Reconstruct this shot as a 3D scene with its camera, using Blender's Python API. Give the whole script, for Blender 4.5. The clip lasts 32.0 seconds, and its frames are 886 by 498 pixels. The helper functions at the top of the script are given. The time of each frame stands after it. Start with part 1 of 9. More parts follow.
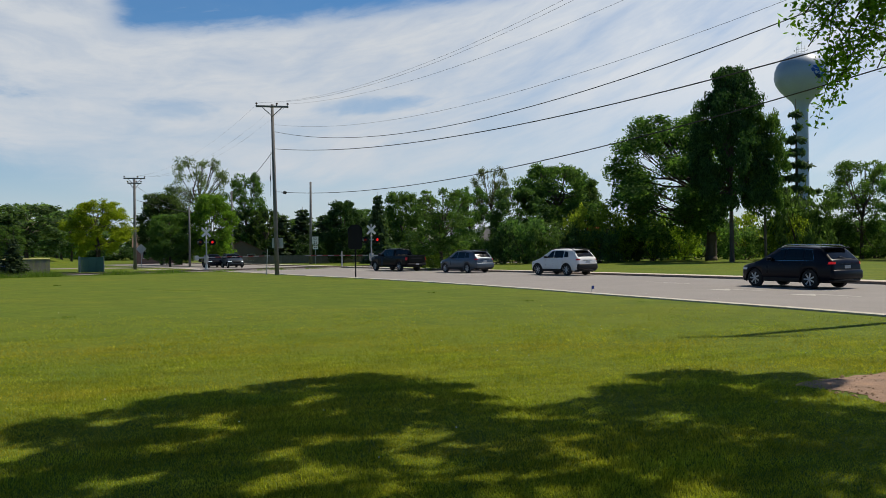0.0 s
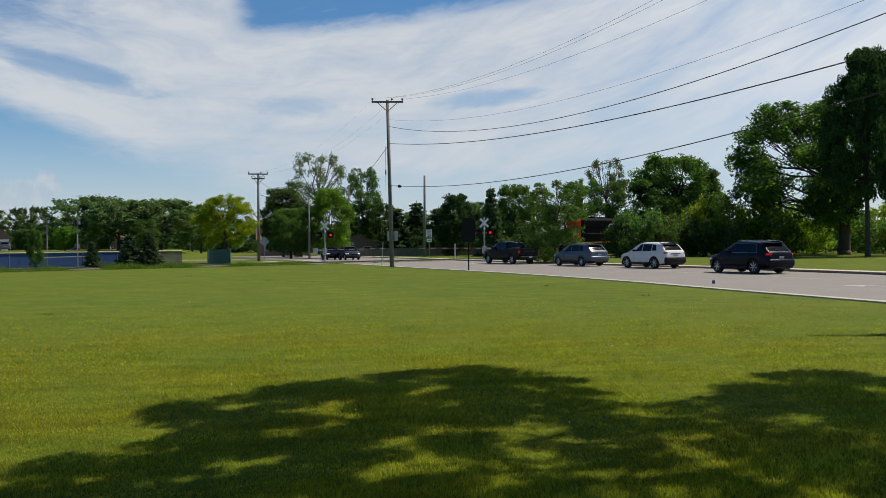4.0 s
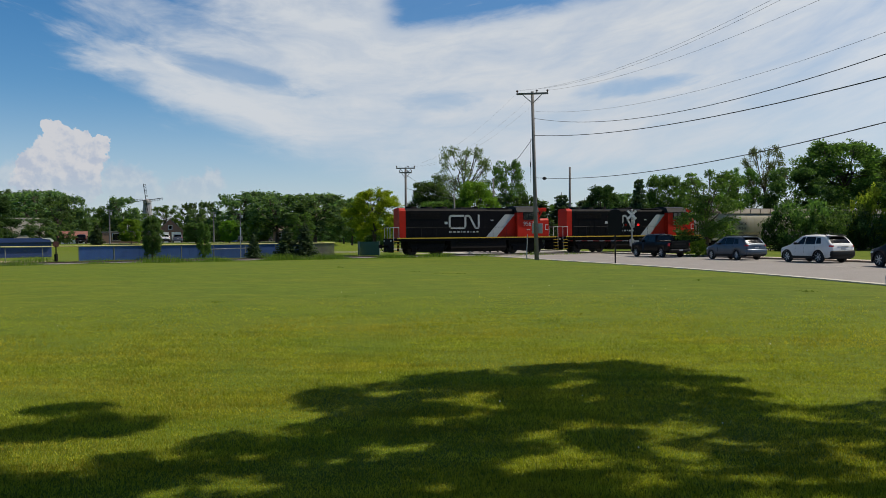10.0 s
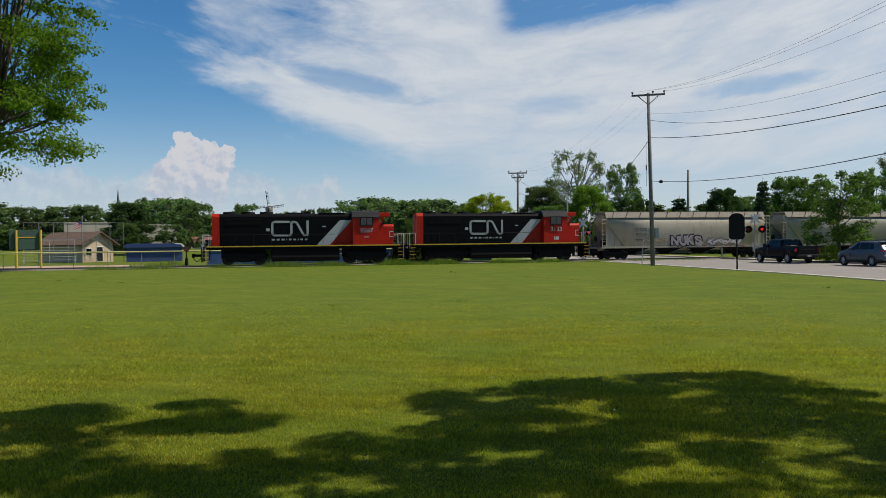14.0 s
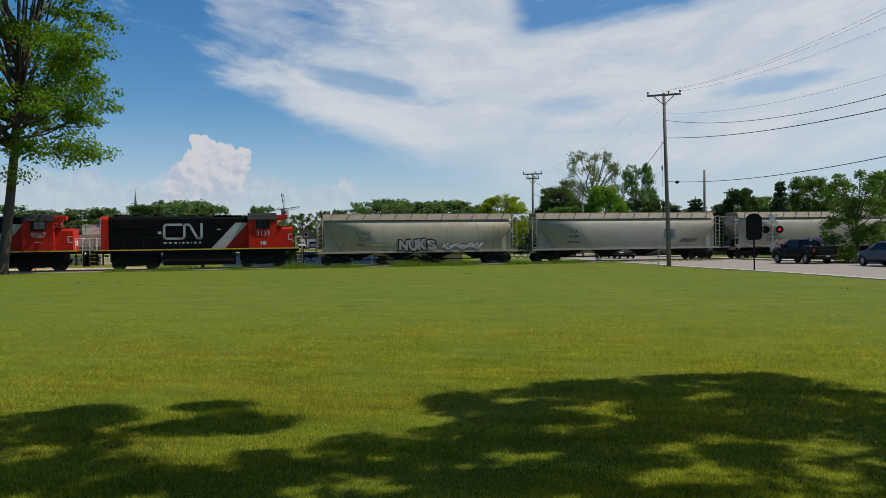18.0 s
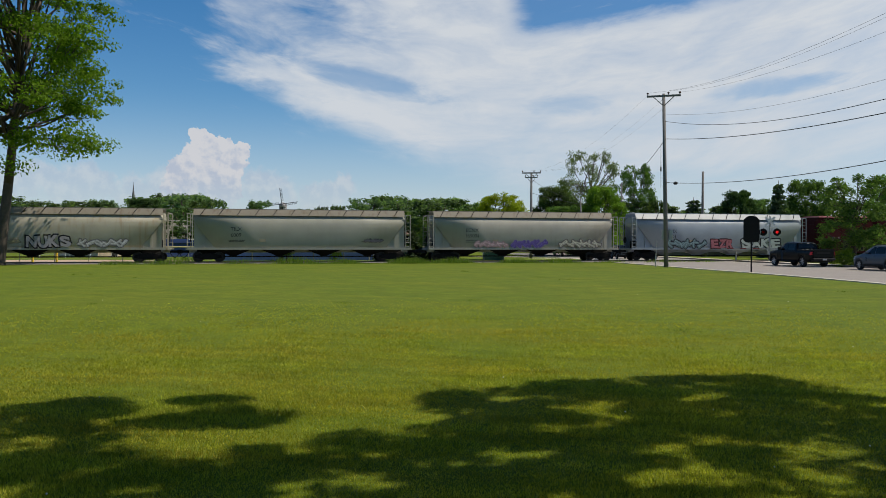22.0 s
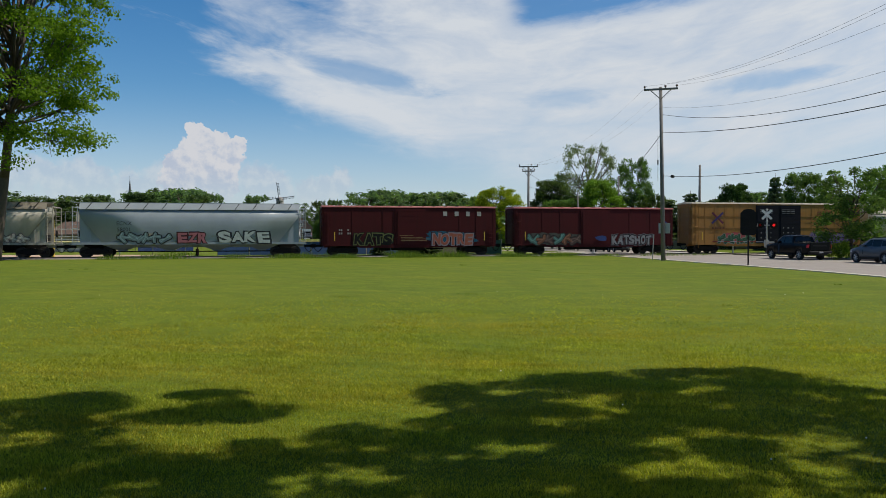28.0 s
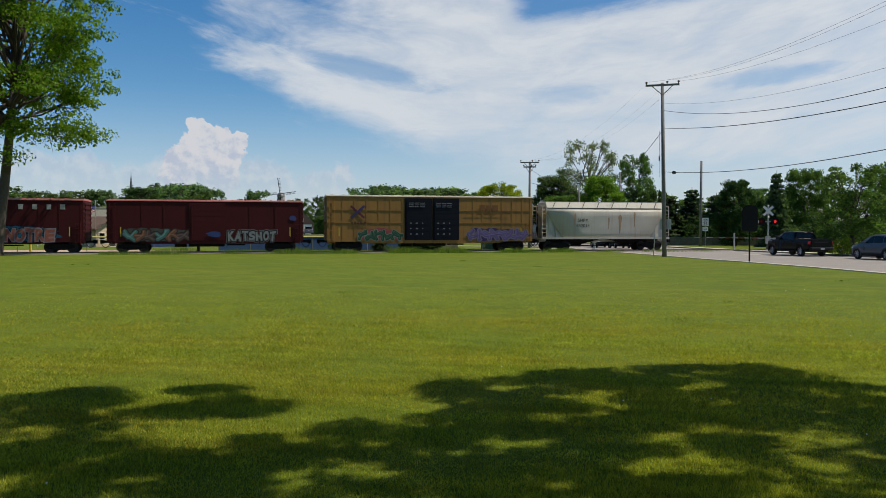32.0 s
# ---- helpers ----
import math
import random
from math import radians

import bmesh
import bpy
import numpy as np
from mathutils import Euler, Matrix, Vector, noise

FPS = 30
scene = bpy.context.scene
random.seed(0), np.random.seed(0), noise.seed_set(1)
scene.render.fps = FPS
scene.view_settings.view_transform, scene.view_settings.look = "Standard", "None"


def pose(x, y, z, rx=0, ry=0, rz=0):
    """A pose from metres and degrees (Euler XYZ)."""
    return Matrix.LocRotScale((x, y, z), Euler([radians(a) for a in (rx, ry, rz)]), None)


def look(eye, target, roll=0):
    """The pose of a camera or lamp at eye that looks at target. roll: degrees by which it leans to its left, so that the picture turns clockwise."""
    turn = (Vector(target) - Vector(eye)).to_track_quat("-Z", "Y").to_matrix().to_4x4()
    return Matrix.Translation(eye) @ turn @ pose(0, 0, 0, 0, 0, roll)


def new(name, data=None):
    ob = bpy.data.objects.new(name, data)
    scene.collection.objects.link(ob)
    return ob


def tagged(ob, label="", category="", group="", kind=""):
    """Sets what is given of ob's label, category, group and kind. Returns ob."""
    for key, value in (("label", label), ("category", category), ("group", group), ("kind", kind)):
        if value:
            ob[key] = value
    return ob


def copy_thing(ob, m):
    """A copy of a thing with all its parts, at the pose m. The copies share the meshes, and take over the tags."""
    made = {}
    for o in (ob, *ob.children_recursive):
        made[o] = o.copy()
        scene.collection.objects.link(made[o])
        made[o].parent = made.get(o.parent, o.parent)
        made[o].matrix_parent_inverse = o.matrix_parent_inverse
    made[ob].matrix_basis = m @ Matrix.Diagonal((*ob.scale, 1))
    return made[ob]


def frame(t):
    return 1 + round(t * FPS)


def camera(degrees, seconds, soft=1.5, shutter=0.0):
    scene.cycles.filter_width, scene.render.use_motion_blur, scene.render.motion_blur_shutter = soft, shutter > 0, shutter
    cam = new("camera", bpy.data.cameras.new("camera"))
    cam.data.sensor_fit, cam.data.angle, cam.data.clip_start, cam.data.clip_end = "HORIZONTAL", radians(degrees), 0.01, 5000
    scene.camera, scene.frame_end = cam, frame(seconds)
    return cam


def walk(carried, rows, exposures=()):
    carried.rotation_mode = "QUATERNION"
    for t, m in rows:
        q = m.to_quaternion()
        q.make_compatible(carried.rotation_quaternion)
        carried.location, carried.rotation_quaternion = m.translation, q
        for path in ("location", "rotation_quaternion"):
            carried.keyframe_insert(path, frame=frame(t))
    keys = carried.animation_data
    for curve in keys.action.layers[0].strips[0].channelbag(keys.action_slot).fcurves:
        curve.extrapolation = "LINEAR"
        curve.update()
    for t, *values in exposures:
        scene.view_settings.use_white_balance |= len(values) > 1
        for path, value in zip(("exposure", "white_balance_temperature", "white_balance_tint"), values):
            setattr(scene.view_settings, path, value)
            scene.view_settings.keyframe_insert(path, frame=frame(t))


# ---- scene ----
# camera: a held phone that turns to follow the train
cam = camera(58.55, 32.0, 0.8)
EYE = (0.0, 0.0, 1.72)
PATH = [
    (0, pose(*EYE, 90.09, 0.78, 0.00)),
    (0.5, pose(*EYE, 90.02, 0.99, 0.08)),
    (1, pose(*EYE, 89.87, 1.06, -0.11)),
    (1.5, pose(*EYE, 89.85, 0.97, -0.19)),
    (2, pose(*EYE, 89.84, 0.51, -0.04)),
    (2.5, pose(*EYE, 89.77, 0.50, 1.45)),
    (3, pose(*EYE, 89.84, 0.46, 5.50)),
    (3.5, pose(*EYE, 89.80, 0.59, 8.06)),
    (5.5, pose(*EYE, 89.43, 0.82, 8.30)),
    (6, pose(*EYE, 89.48, 1.15, 8.68)),
    (6.5, pose(*EYE, 89.40, 1.90, 9.44)),
    (7, pose(*EYE, 89.53, 1.99, 11.31)),
    (7.5, pose(*EYE, 89.46, 1.45, 12.17)),
    (8, pose(*EYE, 89.42, 1.29, 13.27)),
    (8.5, pose(*EYE, 89.48, 1.15, 17.64)),
    (9, pose(*EYE, 89.29, 0.91, 17.94)),
    (9.5, pose(*EYE, 89.30, 0.57, 18.02)),
    (10, pose(*EYE, 89.26, 0.65, 18.62)),
    (10.5, pose(*EYE, 89.32, 0.43, 20.69)),
    (11, pose(*EYE, 89.26, 0.17, 24.75)),
    (11.5, pose(*EYE, 89.33, 0.05, 25.65)),
    (12, pose(*EYE, 89.45, 0.08, 25.99)),
    (12.5, pose(*EYE, 89.44, 0.20, 25.97)),
    (13, pose(*EYE, 89.59, 0.29, 26.06)),
    (13.5, pose(*EYE, 89.74, 0.51, 26.57)),
    (14, pose(*EYE, 89.72, 0.66, 26.73)),
    (14.5, pose(*EYE, 89.76, 0.56, 26.92)),
    (16.5, pose(*EYE, 89.88, 0.78, 27.84)),
    (17, pose(*EYE, 89.84, 1.11, 27.79)),
    (17.5, pose(*EYE, 89.80, 1.03, 27.83)),
    (18, pose(*EYE, 89.83, 0.82, 27.82)),
    (18.5, pose(*EYE, 89.85, 0.67, 27.79)),
    (19, pose(*EYE, 89.87, 0.61, 27.85)),
    (19.5, pose(*EYE, 89.83, 0.42, 27.80)),
    (20, pose(*EYE, 89.80, 0.25, 27.83)),
    (20.5, pose(*EYE, 89.77, 0.10, 27.86)),
    (21, pose(*EYE, 89.69, 0.01, 27.91)),
    (21.5, pose(*EYE, 89.70, 0.08, 27.93)),
    (22, pose(*EYE, 89.65, -0.06, 27.65)),
    (22.5, pose(*EYE, 89.56, -0.09, 27.34)),
    (23, pose(*EYE, 89.50, -0.03, 27.41)),
    (23.5, pose(*EYE, 89.48, -0.03, 27.44)),
    (24, pose(*EYE, 89.44, 0.08, 27.49)),
    (24.5, pose(*EYE, 89.43, -0.00, 27.34)),
    (25, pose(*EYE, 89.40, -0.08, 27.30)),
    (25.5, pose(*EYE, 89.38, 0.06, 27.33)),
    (27.5, pose(*EYE, 89.23, -0.01, 27.49)),
    (28, pose(*EYE, 89.21, 0.10, 27.45)),
    (28.5, pose(*EYE, 89.14, 0.07, 27.51)),
    (29, pose(*EYE, 89.15, 0.08, 27.62)),
    (29.5, pose(*EYE, 89.12, 0.11, 27.64)),
    (30, pose(*EYE, 88.99, -0.07, 27.56)),
    (30.5, pose(*EYE, 89.03, 0.01, 27.35)),
    (31, pose(*EYE, 88.92, 0.01, 27.28)),
    (31.5, pose(*EYE, 88.83, 0.07, 27.36)),
    (32, pose(*EYE, 88.90, 0.00, 27.53)),
]
walk(cam, PATH, [(0.0, -0.11), (7.0, -0.10), (12.0, -0.09), (20.0, -0.09), (25.0, -0.04), (32.0, -0.03)])

# ---- light: high sun from the right, thin cirrus ----
SUN_AZ, SUN_EL = 63.0, 57.0     # degrees to the right of +y, and above the horizon


def nodes_of(tree):
    tree.nodes.clear()
    return tree.nodes, tree.links


def make_world():
    w = bpy.data.worlds.new("sky")
    scene.world = w
    w.use_nodes = True
    n, l = nodes_of(w.node_tree)
    out = n.new("ShaderNodeOutputWorld")
    sky = n.new("ShaderNodeTexSky")
    sky.sky_type, sky.sun_disc = "NISHITA", False
    sky.sun_elevation, sky.sun_rotation = radians(SUN_EL), radians(SUN_AZ)
    sky.air_density, sky.dust_density, sky.ozone_density = 1.0, 0.25, 3.0
    geo = n.new("ShaderNodeTexCoord")
    sep = n.new("ShaderNodeSeparateXYZ")
    l.new(geo.outputs["Generated"], sep.inputs[0])

    def math_node(op, a, b=None, c=None):
        m = n.new("ShaderNodeMath")
        m.operation = op
        for i, v in enumerate((a, b, c)):
            if v is None:
                continue
            if isinstance(v, (int, float)):
                m.inputs[i].default_value = v
            else:
                l.new(v, m.inputs[i])
        return m.outputs[0]

    def ramp(v, lo, hi):
        m = n.new("ShaderNodeMapRange")
        m.interpolation_type = "SMOOTHSTEP"
        l.new(v, m.inputs[0])
        m.inputs[1].default_value, m.inputs[2].default_value = lo, hi
        return m.outputs[0]

    def noise_node(vec, scale, detail, rough, dist=0.0):
        t = n.new("ShaderNodeTexNoise")
        l.new(vec, t.inputs["Vector"])
        t.inputs["Scale"].default_value, t.inputs["Detail"].default_value = scale, detail
        t.inputs["Roughness"].default_value, t.inputs["Distortion"].default_value = rough, dist
        return t.outputs["Fac"]

    # bearing and height in degrees
    az = math_node("MULTIPLY", math_node("ARCTAN2", sep.outputs[0], sep.outputs[1]), 57.2958)
    el = math_node("MULTIPLY", math_node("ARCSINE", sep.outputs[2]), 57.2958)
    # the cirrus fans out from the west: its streaks fall on one side and rise on the other
    fan = math_node("ADD", az, 24.0)
    across = math_node("SUBTRACT", el, math_node("MULTIPLY", math_node("MULTIPLY", fan, fan), 0.0055))

    def streaks(ku, kv, seed):
        c = n.new("ShaderNodeCombineXYZ")
        l.new(math_node("MULTIPLY", az, ku), c.inputs[0]), l.new(math_node("MULTIPLY", across, kv), c.inputs[1])
        c.inputs[2].default_value = seed
        return c.outputs[0]

    broad = math_node("SUBTRACT", noise_node(streaks(0.055, 0.17, CIRRUS_SEED), 1.0, 3.0, 0.5, 0.3), 0.5)
    fine = math_node("SUBTRACT", noise_node(streaks(0.15, 0.42, CIRRUS_SEED + 4.0), 1.0, 6.0, 0.58, 0.5), 0.5)
    fibre = math_node("SUBTRACT", noise_node(streaks(0.30, 1.30, CIRRUS_SEED + 9.0), 1.0, 8.0, 0.62, 0.8), 0.5)
    ragged = math_node("ADD", math_node("ADD", math_node("MULTIPLY", broad, 3.0), math_node("MULTIPLY", fine, 4.2)), math_node("MULTIPLY", fibre, 1.6))

    def line_of(v, a0, a1, b0, b1):
        m = n.new("ShaderNodeMapRange")
        l.new(v, m.inputs[0])
        for i, q in enumerate((a0, a1, b0, b1)):
            m.inputs[i + 1].default_value = q
        return m.outputs[0]

    # the sheet's lower edge: crisp in the west, soft and low further right
    edge = line_of(az, -45.0, -23.0, 12.3, 2.4)
    wide = line_of(az, -42.0, -20.0, 1.7, 4.2)
    lower = ramp(math_node("DIVIDE", math_node("ADD", math_node("SUBTRACT", el, edge), math_node("MULTIPLY", ragged, 0.75)), wide), -0.15, 1.0)
    west = ramp(math_node("ADD", math_node("ADD", az, 44.6), math_node("MULTIPLY", ragged, 1.9)), -0.6, 2.4)
    # clear sky above the rising edge on the right
    rise_edge = line_of(az, -21.0, 9.0, 14.4, 17.8)
    hole = math_node("MULTIPLY", ramp(math_node("ADD", math_node("SUBTRACT", el, rise_edge), math_node("MULTIPLY", ragged, 0.55)), -0.2, 1.1), ramp(math_node("ADD", az, math_node("MULTIPLY", ragged, 1.0)), -23.6, -20.8))
    hole = math_node("MULTIPLY", hole, math_node("SUBTRACT", 1.0, ramp(az, 9.0, 16.0)))
    thin = math_node("MULTIPLY", ramp(az, -4.0, 15.0), math_node("SUBTRACT", 1.0, ramp(el, 6.0, 12.5)))
    cirrus = math_node("MULTIPLY", math_node("MULTIPLY", lower, west), math_node("SUBTRACT", 1.0, math_node("MULTIPLY", hole, 0.93)))
    cirrus = math_node("MULTIPLY", cirrus, math_node("SUBTRACT", 1.0, math_node("MULTIPLY", thin, 0.34)))

    veil = math_node("MULTIPLY", math_node("SUBTRACT", 1.0, ramp(az, -36.0, -27.0)), ramp(el, 11.5, 14.0))
    cirrus = math_node("MULTIPLY", cirrus, math_node("SUBTRACT", 1.0, math_node("MULTIPLY", veil, math_node("ADD", 0.54, math_node("MULTIPLY", fine, -2.2)))))

    def opening(a0, e0, slope, half, tall):
        """A clear gap in the sheet."""
        ha = math_node("DIVIDE", math_node("SUBTRACT", az, a0), half)
        he = math_node("DIVIDE", math_node("SUBTRACT", math_node("SUBTRACT", el, e0), math_node("MULTIPLY", math_node("SUBTRACT", az, a0), slope)), tall)
        d = math_node("ADD", math_node("MULTIPLY", ha, ha), math_node("MULTIPLY", he, he))
        return math_node("SUBTRACT", 1.0, ramp(math_node("ADD", d, math_node("MULTIPLY", ragged, 0.55)), 0.05, 1.3))

    for gap in CIRRUS_GAPS:
        cirrus = math_node("MULTIPLY", cirrus, math_node("SUBTRACT", 1.0, math_node("MULTIPLY", opening(*gap[:5]), gap[5])))
    # the sheet ends behind; thicker and thinner bands run through it
    clear = math_node("SUBTRACT", 1.0, math_node("MULTIPLY", ramp(math_node("ABSOLUTE", math_node("SUBTRACT", az, -8.0)), 46.0, 78.0), 0.95))
    band = math_node("ADD", math_node("ADD", 0.84, math_node("MULTIPLY", fine, 0.9)), math_node("ADD", math_node("MULTIPLY", broad, 0.9), math_node("MULTIPLY", fibre, 0.35)))
    cirrus = math_node("MULTIPLY", math_node("MULTIPLY", cirrus, clear), math_node("MINIMUM", math_node("MAXIMUM", band, 0.45), 1.0))
    # stray wisps in the clear part
    wisp = math_node("MULTIPLY", ramp(math_node("ADD", fine, fibre), 0.10, 0.42), ramp(el, 5.0, 12.0))
    cirrus = math_node("MAXIMUM", cirrus, math_node("MULTIPLY", wisp, 0.30))
    # thin haze low down
    cirrus = math_node("MULTIPLY", cirrus, math_node("ADD", 0.5, math_node("MULTIPLY", ramp(el, 0.5, 7.0), 0.5)))
    cirrus = math_node("MULTIPLY", cirrus, math_node("SUBTRACT", 1.0, math_node("MULTIPLY", ramp(el, 28.0, 48.0), 0.9)))
    haze = math_node("MULTIPLY", math_node("SUBTRACT", 1.0, ramp(sep.outputs[2], -0.02, 0.19)), 0.62)
    hsv = n.new("ShaderNodeHueSaturation")
    hsv.inputs["Saturation"].default_value = 1.36
    hsv.inputs["Value"].default_value = 1.13
    l.new(sky.outputs[0], hsv.inputs["Color"])

    # the deep blue overhead
    deep = n.new("ShaderNodeMixRGB")
    deep.blend_type = "MULTIPLY"
    deep.inputs[0].default_value = 1.0
    l.new(hsv.outputs[0], deep.inputs[1])
    l.new(math_node("SUBTRACT", 1.0, math_node("MULTIPLY", ramp(el, 24.0, 62.0), 0.75)), deep.inputs[2])
    low = n.new("ShaderNodeMixRGB")
    l.new(haze, low.inputs[0])
    l.new(deep.outputs[0], low.inputs[1])
    low.inputs[2].default_value = HAZE_RGB
    mix = n.new("ShaderNodeMixRGB")
    l.new(cirrus, mix.inputs[0])
    l.new(low.outputs[0], mix.inputs[1])
    sunward = n.new("ShaderNodeMixRGB")      # thin ice cloud is brighter towards the sun
    l.new(ramp(az, -8.0, 26.0), sunward.inputs[0])
    sunward.inputs[1].default_value, sunward.inputs[2].default_value = CIRRUS_RGB, tuple(c * 1.17 for c in CIRRUS_RGB[:3]) + (1,)
    l.new(sunward.outputs[0], mix.inputs[2])
    # cumulus heaps far off, low in the west
    last = mix.outputs[0]
    boil = [math_node("SUBTRACT", noise_node(geo.outputs["Generated"], k, 5.0, 0.6), 0.5) for k in (52.0, 57.0)]
    lift = n.new("ShaderNodeVectorMath")        # the same billows, a little nearer to the sun
    lift.operation = "ADD"
    l.new(geo.outputs["Generated"], lift.inputs[0])
    lift.inputs[1].default_value = (0.006, 0.004, 0.007)
    lit = math_node("SUBTRACT", noise_node(geo.outputs["Generated"], 60.0, 4.0, 0.6), noise_node(lift.outputs[0], 60.0, 4.0, 0.6))
    wav, wev = math_node("ADD", az, math_node("MULTIPLY", boil[0], 2.1)), math_node("ADD", el, math_node("MULTIPLY", boil[1], 2.1))
    for amount, soft_edge, lumps in CUMULUS:
        near = None
        for a0, e0, r0 in lumps:
            dx, dy = math_node("DIVIDE", math_node("SUBTRACT", wav, a0), r0), math_node("DIVIDE", math_node("SUBTRACT", wev, e0), r0)
            d = math_node("ADD", math_node("MULTIPLY", dx, dx), math_node("MULTIPLY", dy, dy))
            near = d if near is None else math_node("MINIMUM", near, d)
        mask = math_node("MULTIPLY", ramp(math_node("SUBTRACT", 1.75, near), 0.0, soft_edge), amount)
        mask = math_node("MULTIPLY", mask, ramp(el, 0.8, 5.2))
        shade = n.new("ShaderNodeMixRGB")
        l.new(ramp(math_node("ADD", math_node("MULTIPLY", lit, 2.2), math_node("MULTIPLY", math_node("SUBTRACT", el, 5.0), 0.13)), -0.45, 0.35), shade.inputs[0])
        shade.inputs[1].default_value, shade.inputs[2].default_value = CUMULUS_DARK, CUMULUS_RGB
        m2 = n.new("ShaderNodeMixRGB")
        l.new(mask, m2.inputs[0])
        l.new(last, m2.inputs[1]), l.new(shade.outputs[0], m2.inputs[2])
        last = m2.outputs[0]
    bg = n.new("ShaderNodeBackground")
    bg.inputs["Strength"].default_value = SKY_STRENGTH
    l.new(last, bg.inputs[0])
    l.new(bg.outputs[0], out.inputs[0])


SKY_STRENGTH = 0.092
CIRRUS_SEED = 2.6
CIRRUS_GAPS = [(-34.5, 11.9, -0.22, 7.0, 0.9, 0.6), (-5.2, 10.4, 0.05, 5.5, 0.7, 0.5), (-18.5, 9.8, 0.0, 3.0, 0.8, 0.35), (-41.0, 14.0, -0.35, 2.6, 0.9, 0.45)]    # bearing, height, slope, half length, half height, depth
CIRRUS_RGB = (7.0, 7.45, 8.0, 1)
HAZE_RGB = (5.6, 6.35, 8.3, 1)
CUMULUS_RGB, CUMULUS_DARK = (7.1, 7.15, 7.5, 1), (5.1, 5.7, 6.9, 1)
CUMULUS = [     # strength, softness of the outline, then billows: bearing, height, radius in degrees
    (0.55, 1.3, [(-34.9, 4.1, 0.9), (-35.8, 3.6, 1.0), (-36.8, 3.3, 1.0), (-40.4, 3.9, 1.3), (-39.3, 3.5, 1.2), (-47.0, 3.4, 1.5), (-49.0, 3.4, 1.2)]),
    (0.5, 1.3, [(-52.2, 4.1, 1.3), (-53.2, 3.9, 1.2), (-51.0, 3.9, 0.8), (-54.5, 4.4, 1.0), (-55.2, 4.2, 1.0), (-57.0, 3.6, 1.3)]),
    (0.96, 0.35, [(-44.7, 7.35, 0.55), (-44.0, 6.85, 0.62), (-42.9, 6.7, 0.62), (-42.0, 6.5, 0.5), (-42.8, 5.45, 1.05), (-44.5, 5.8, 1.2), (-45.9, 5.2, 0.65), (-46.5, 5.0, 0.55), (-45.4, 4.2, 1.4), (-43.5, 4.2, 1.4)]),
]
make_world()

sun = new("sun", bpy.data.lights.new("sun", "SUN"))
sun.data.energy, sun.data.angle, sun.data.color = 5.0, radians(0.6), (1.0, 0.905, 0.755)
SUN_WAY = Vector((math.sin(radians(SUN_AZ)) * math.cos(radians(SUN_EL)), math.cos(radians(SUN_AZ)) * math.cos(radians(SUN_EL)), math.sin(radians(SUN_EL))))
sun.matrix_world = look(SUN_WAY * 200, (0, 0, 0))

# ---- plan: the road's lawn-side edge, the track's line ----
TRACK_TURN = 39.8                       # degrees from +x
TU = Vector((math.cos(radians(TRACK_TURN)), math.sin(radians(TRACK_TURN)), 0))
TN = Vector((-TU.y, TU.x, 0))
TRACK_D = 73.25                         # centre line's distance from the camera
RAIL_Z = 0.06
ROAD_W = 13.9
ROAD_EDGE = [(29.0, -40.0), (22.0, -14.0), (14.4, 8.0), (10.3, 19.0), (8.0, 24.1), (5.5, 29.4), (2.9, 35.2), (-1.1, 42.7), (-5.8, 50.5), (-9.2, 55.6), (-15.0, 65.0), (-21.6, 75.4), (-34.0, 96.6), (-61.0, 138.0), (-120.0, 228.0)]


def track_at(s, d=0.0, z=0.0):
    return TU * s + TN * (TRACK_D + d) + Vector((0, 0, z))


def road_line(step=1.5):
    """Points and sideways directions along the road's lawn-side edge."""
    pts = [Vector((*p, 0)) for p in ROAD_EDGE]
    out = []
    for i in range(1, len(pts) - 2):
        a, b, c, d = pts[i - 1:i + 3]
        k = max(2, int((c - b).length / step))
        for j in range(k):
            t = j / k
            out.append(0.5 * (2 * b + (c - a) * t + (2 * a - 5 * b + 4 * c - d) * t * t + (3 * b - a - 3 * c + d) * t ** 3))
    side = []
    for i, p in enumerate(out):
        w = out[min(i + 1, len(out) - 1)] - out[max(i - 1, 0)]
        side.append(Vector((w.y, -w.x, 0)).normalized())
    return out, side


# ---- small builders ----
def part(name, bm, material, parent=None, label="", smooth=False):
    """Links a bmesh as one mesh object, under a thing or a part."""
    me = bpy.data.meshes.new(name)
    bm.to_mesh(me)
    bm.free()
    me.materials.append(material)
    if smooth:
        me.polygons.foreach_set("use_smooth", [True] * len(me.polygons))
    ob = new(name, me)
    ob.parent = parent
    if label:
        ob["label"] = label
    return ob


def shared(name, me, parent=None, m=None, label=""):
    """One more object on a mesh that exists already."""
    ob = new(name, me)
    ob.parent = parent
    if m is not None:
        ob.matrix_basis = m
    if label:
        ob["label"] = label
    return ob


def box(bm, x0, x1, y0, y1, z0, z1, bevel=0.0):
    m = bmesh.ops.create_cube(bm, size=1.0, matrix=Matrix.Translation(((x0 + x1) / 2, (y0 + y1) / 2, (z0 + z1) / 2)) @ Matrix.Diagonal((x1 - x0, y1 - y0, z1 - z0, 1)))
    if bevel:
        es = list({e for v in m["verts"] for e in v.link_edges})
        bmesh.ops.bevel(bm, geom=es, offset=bevel, segments=2, affect="EDGES", profile=0.5)
    return bm


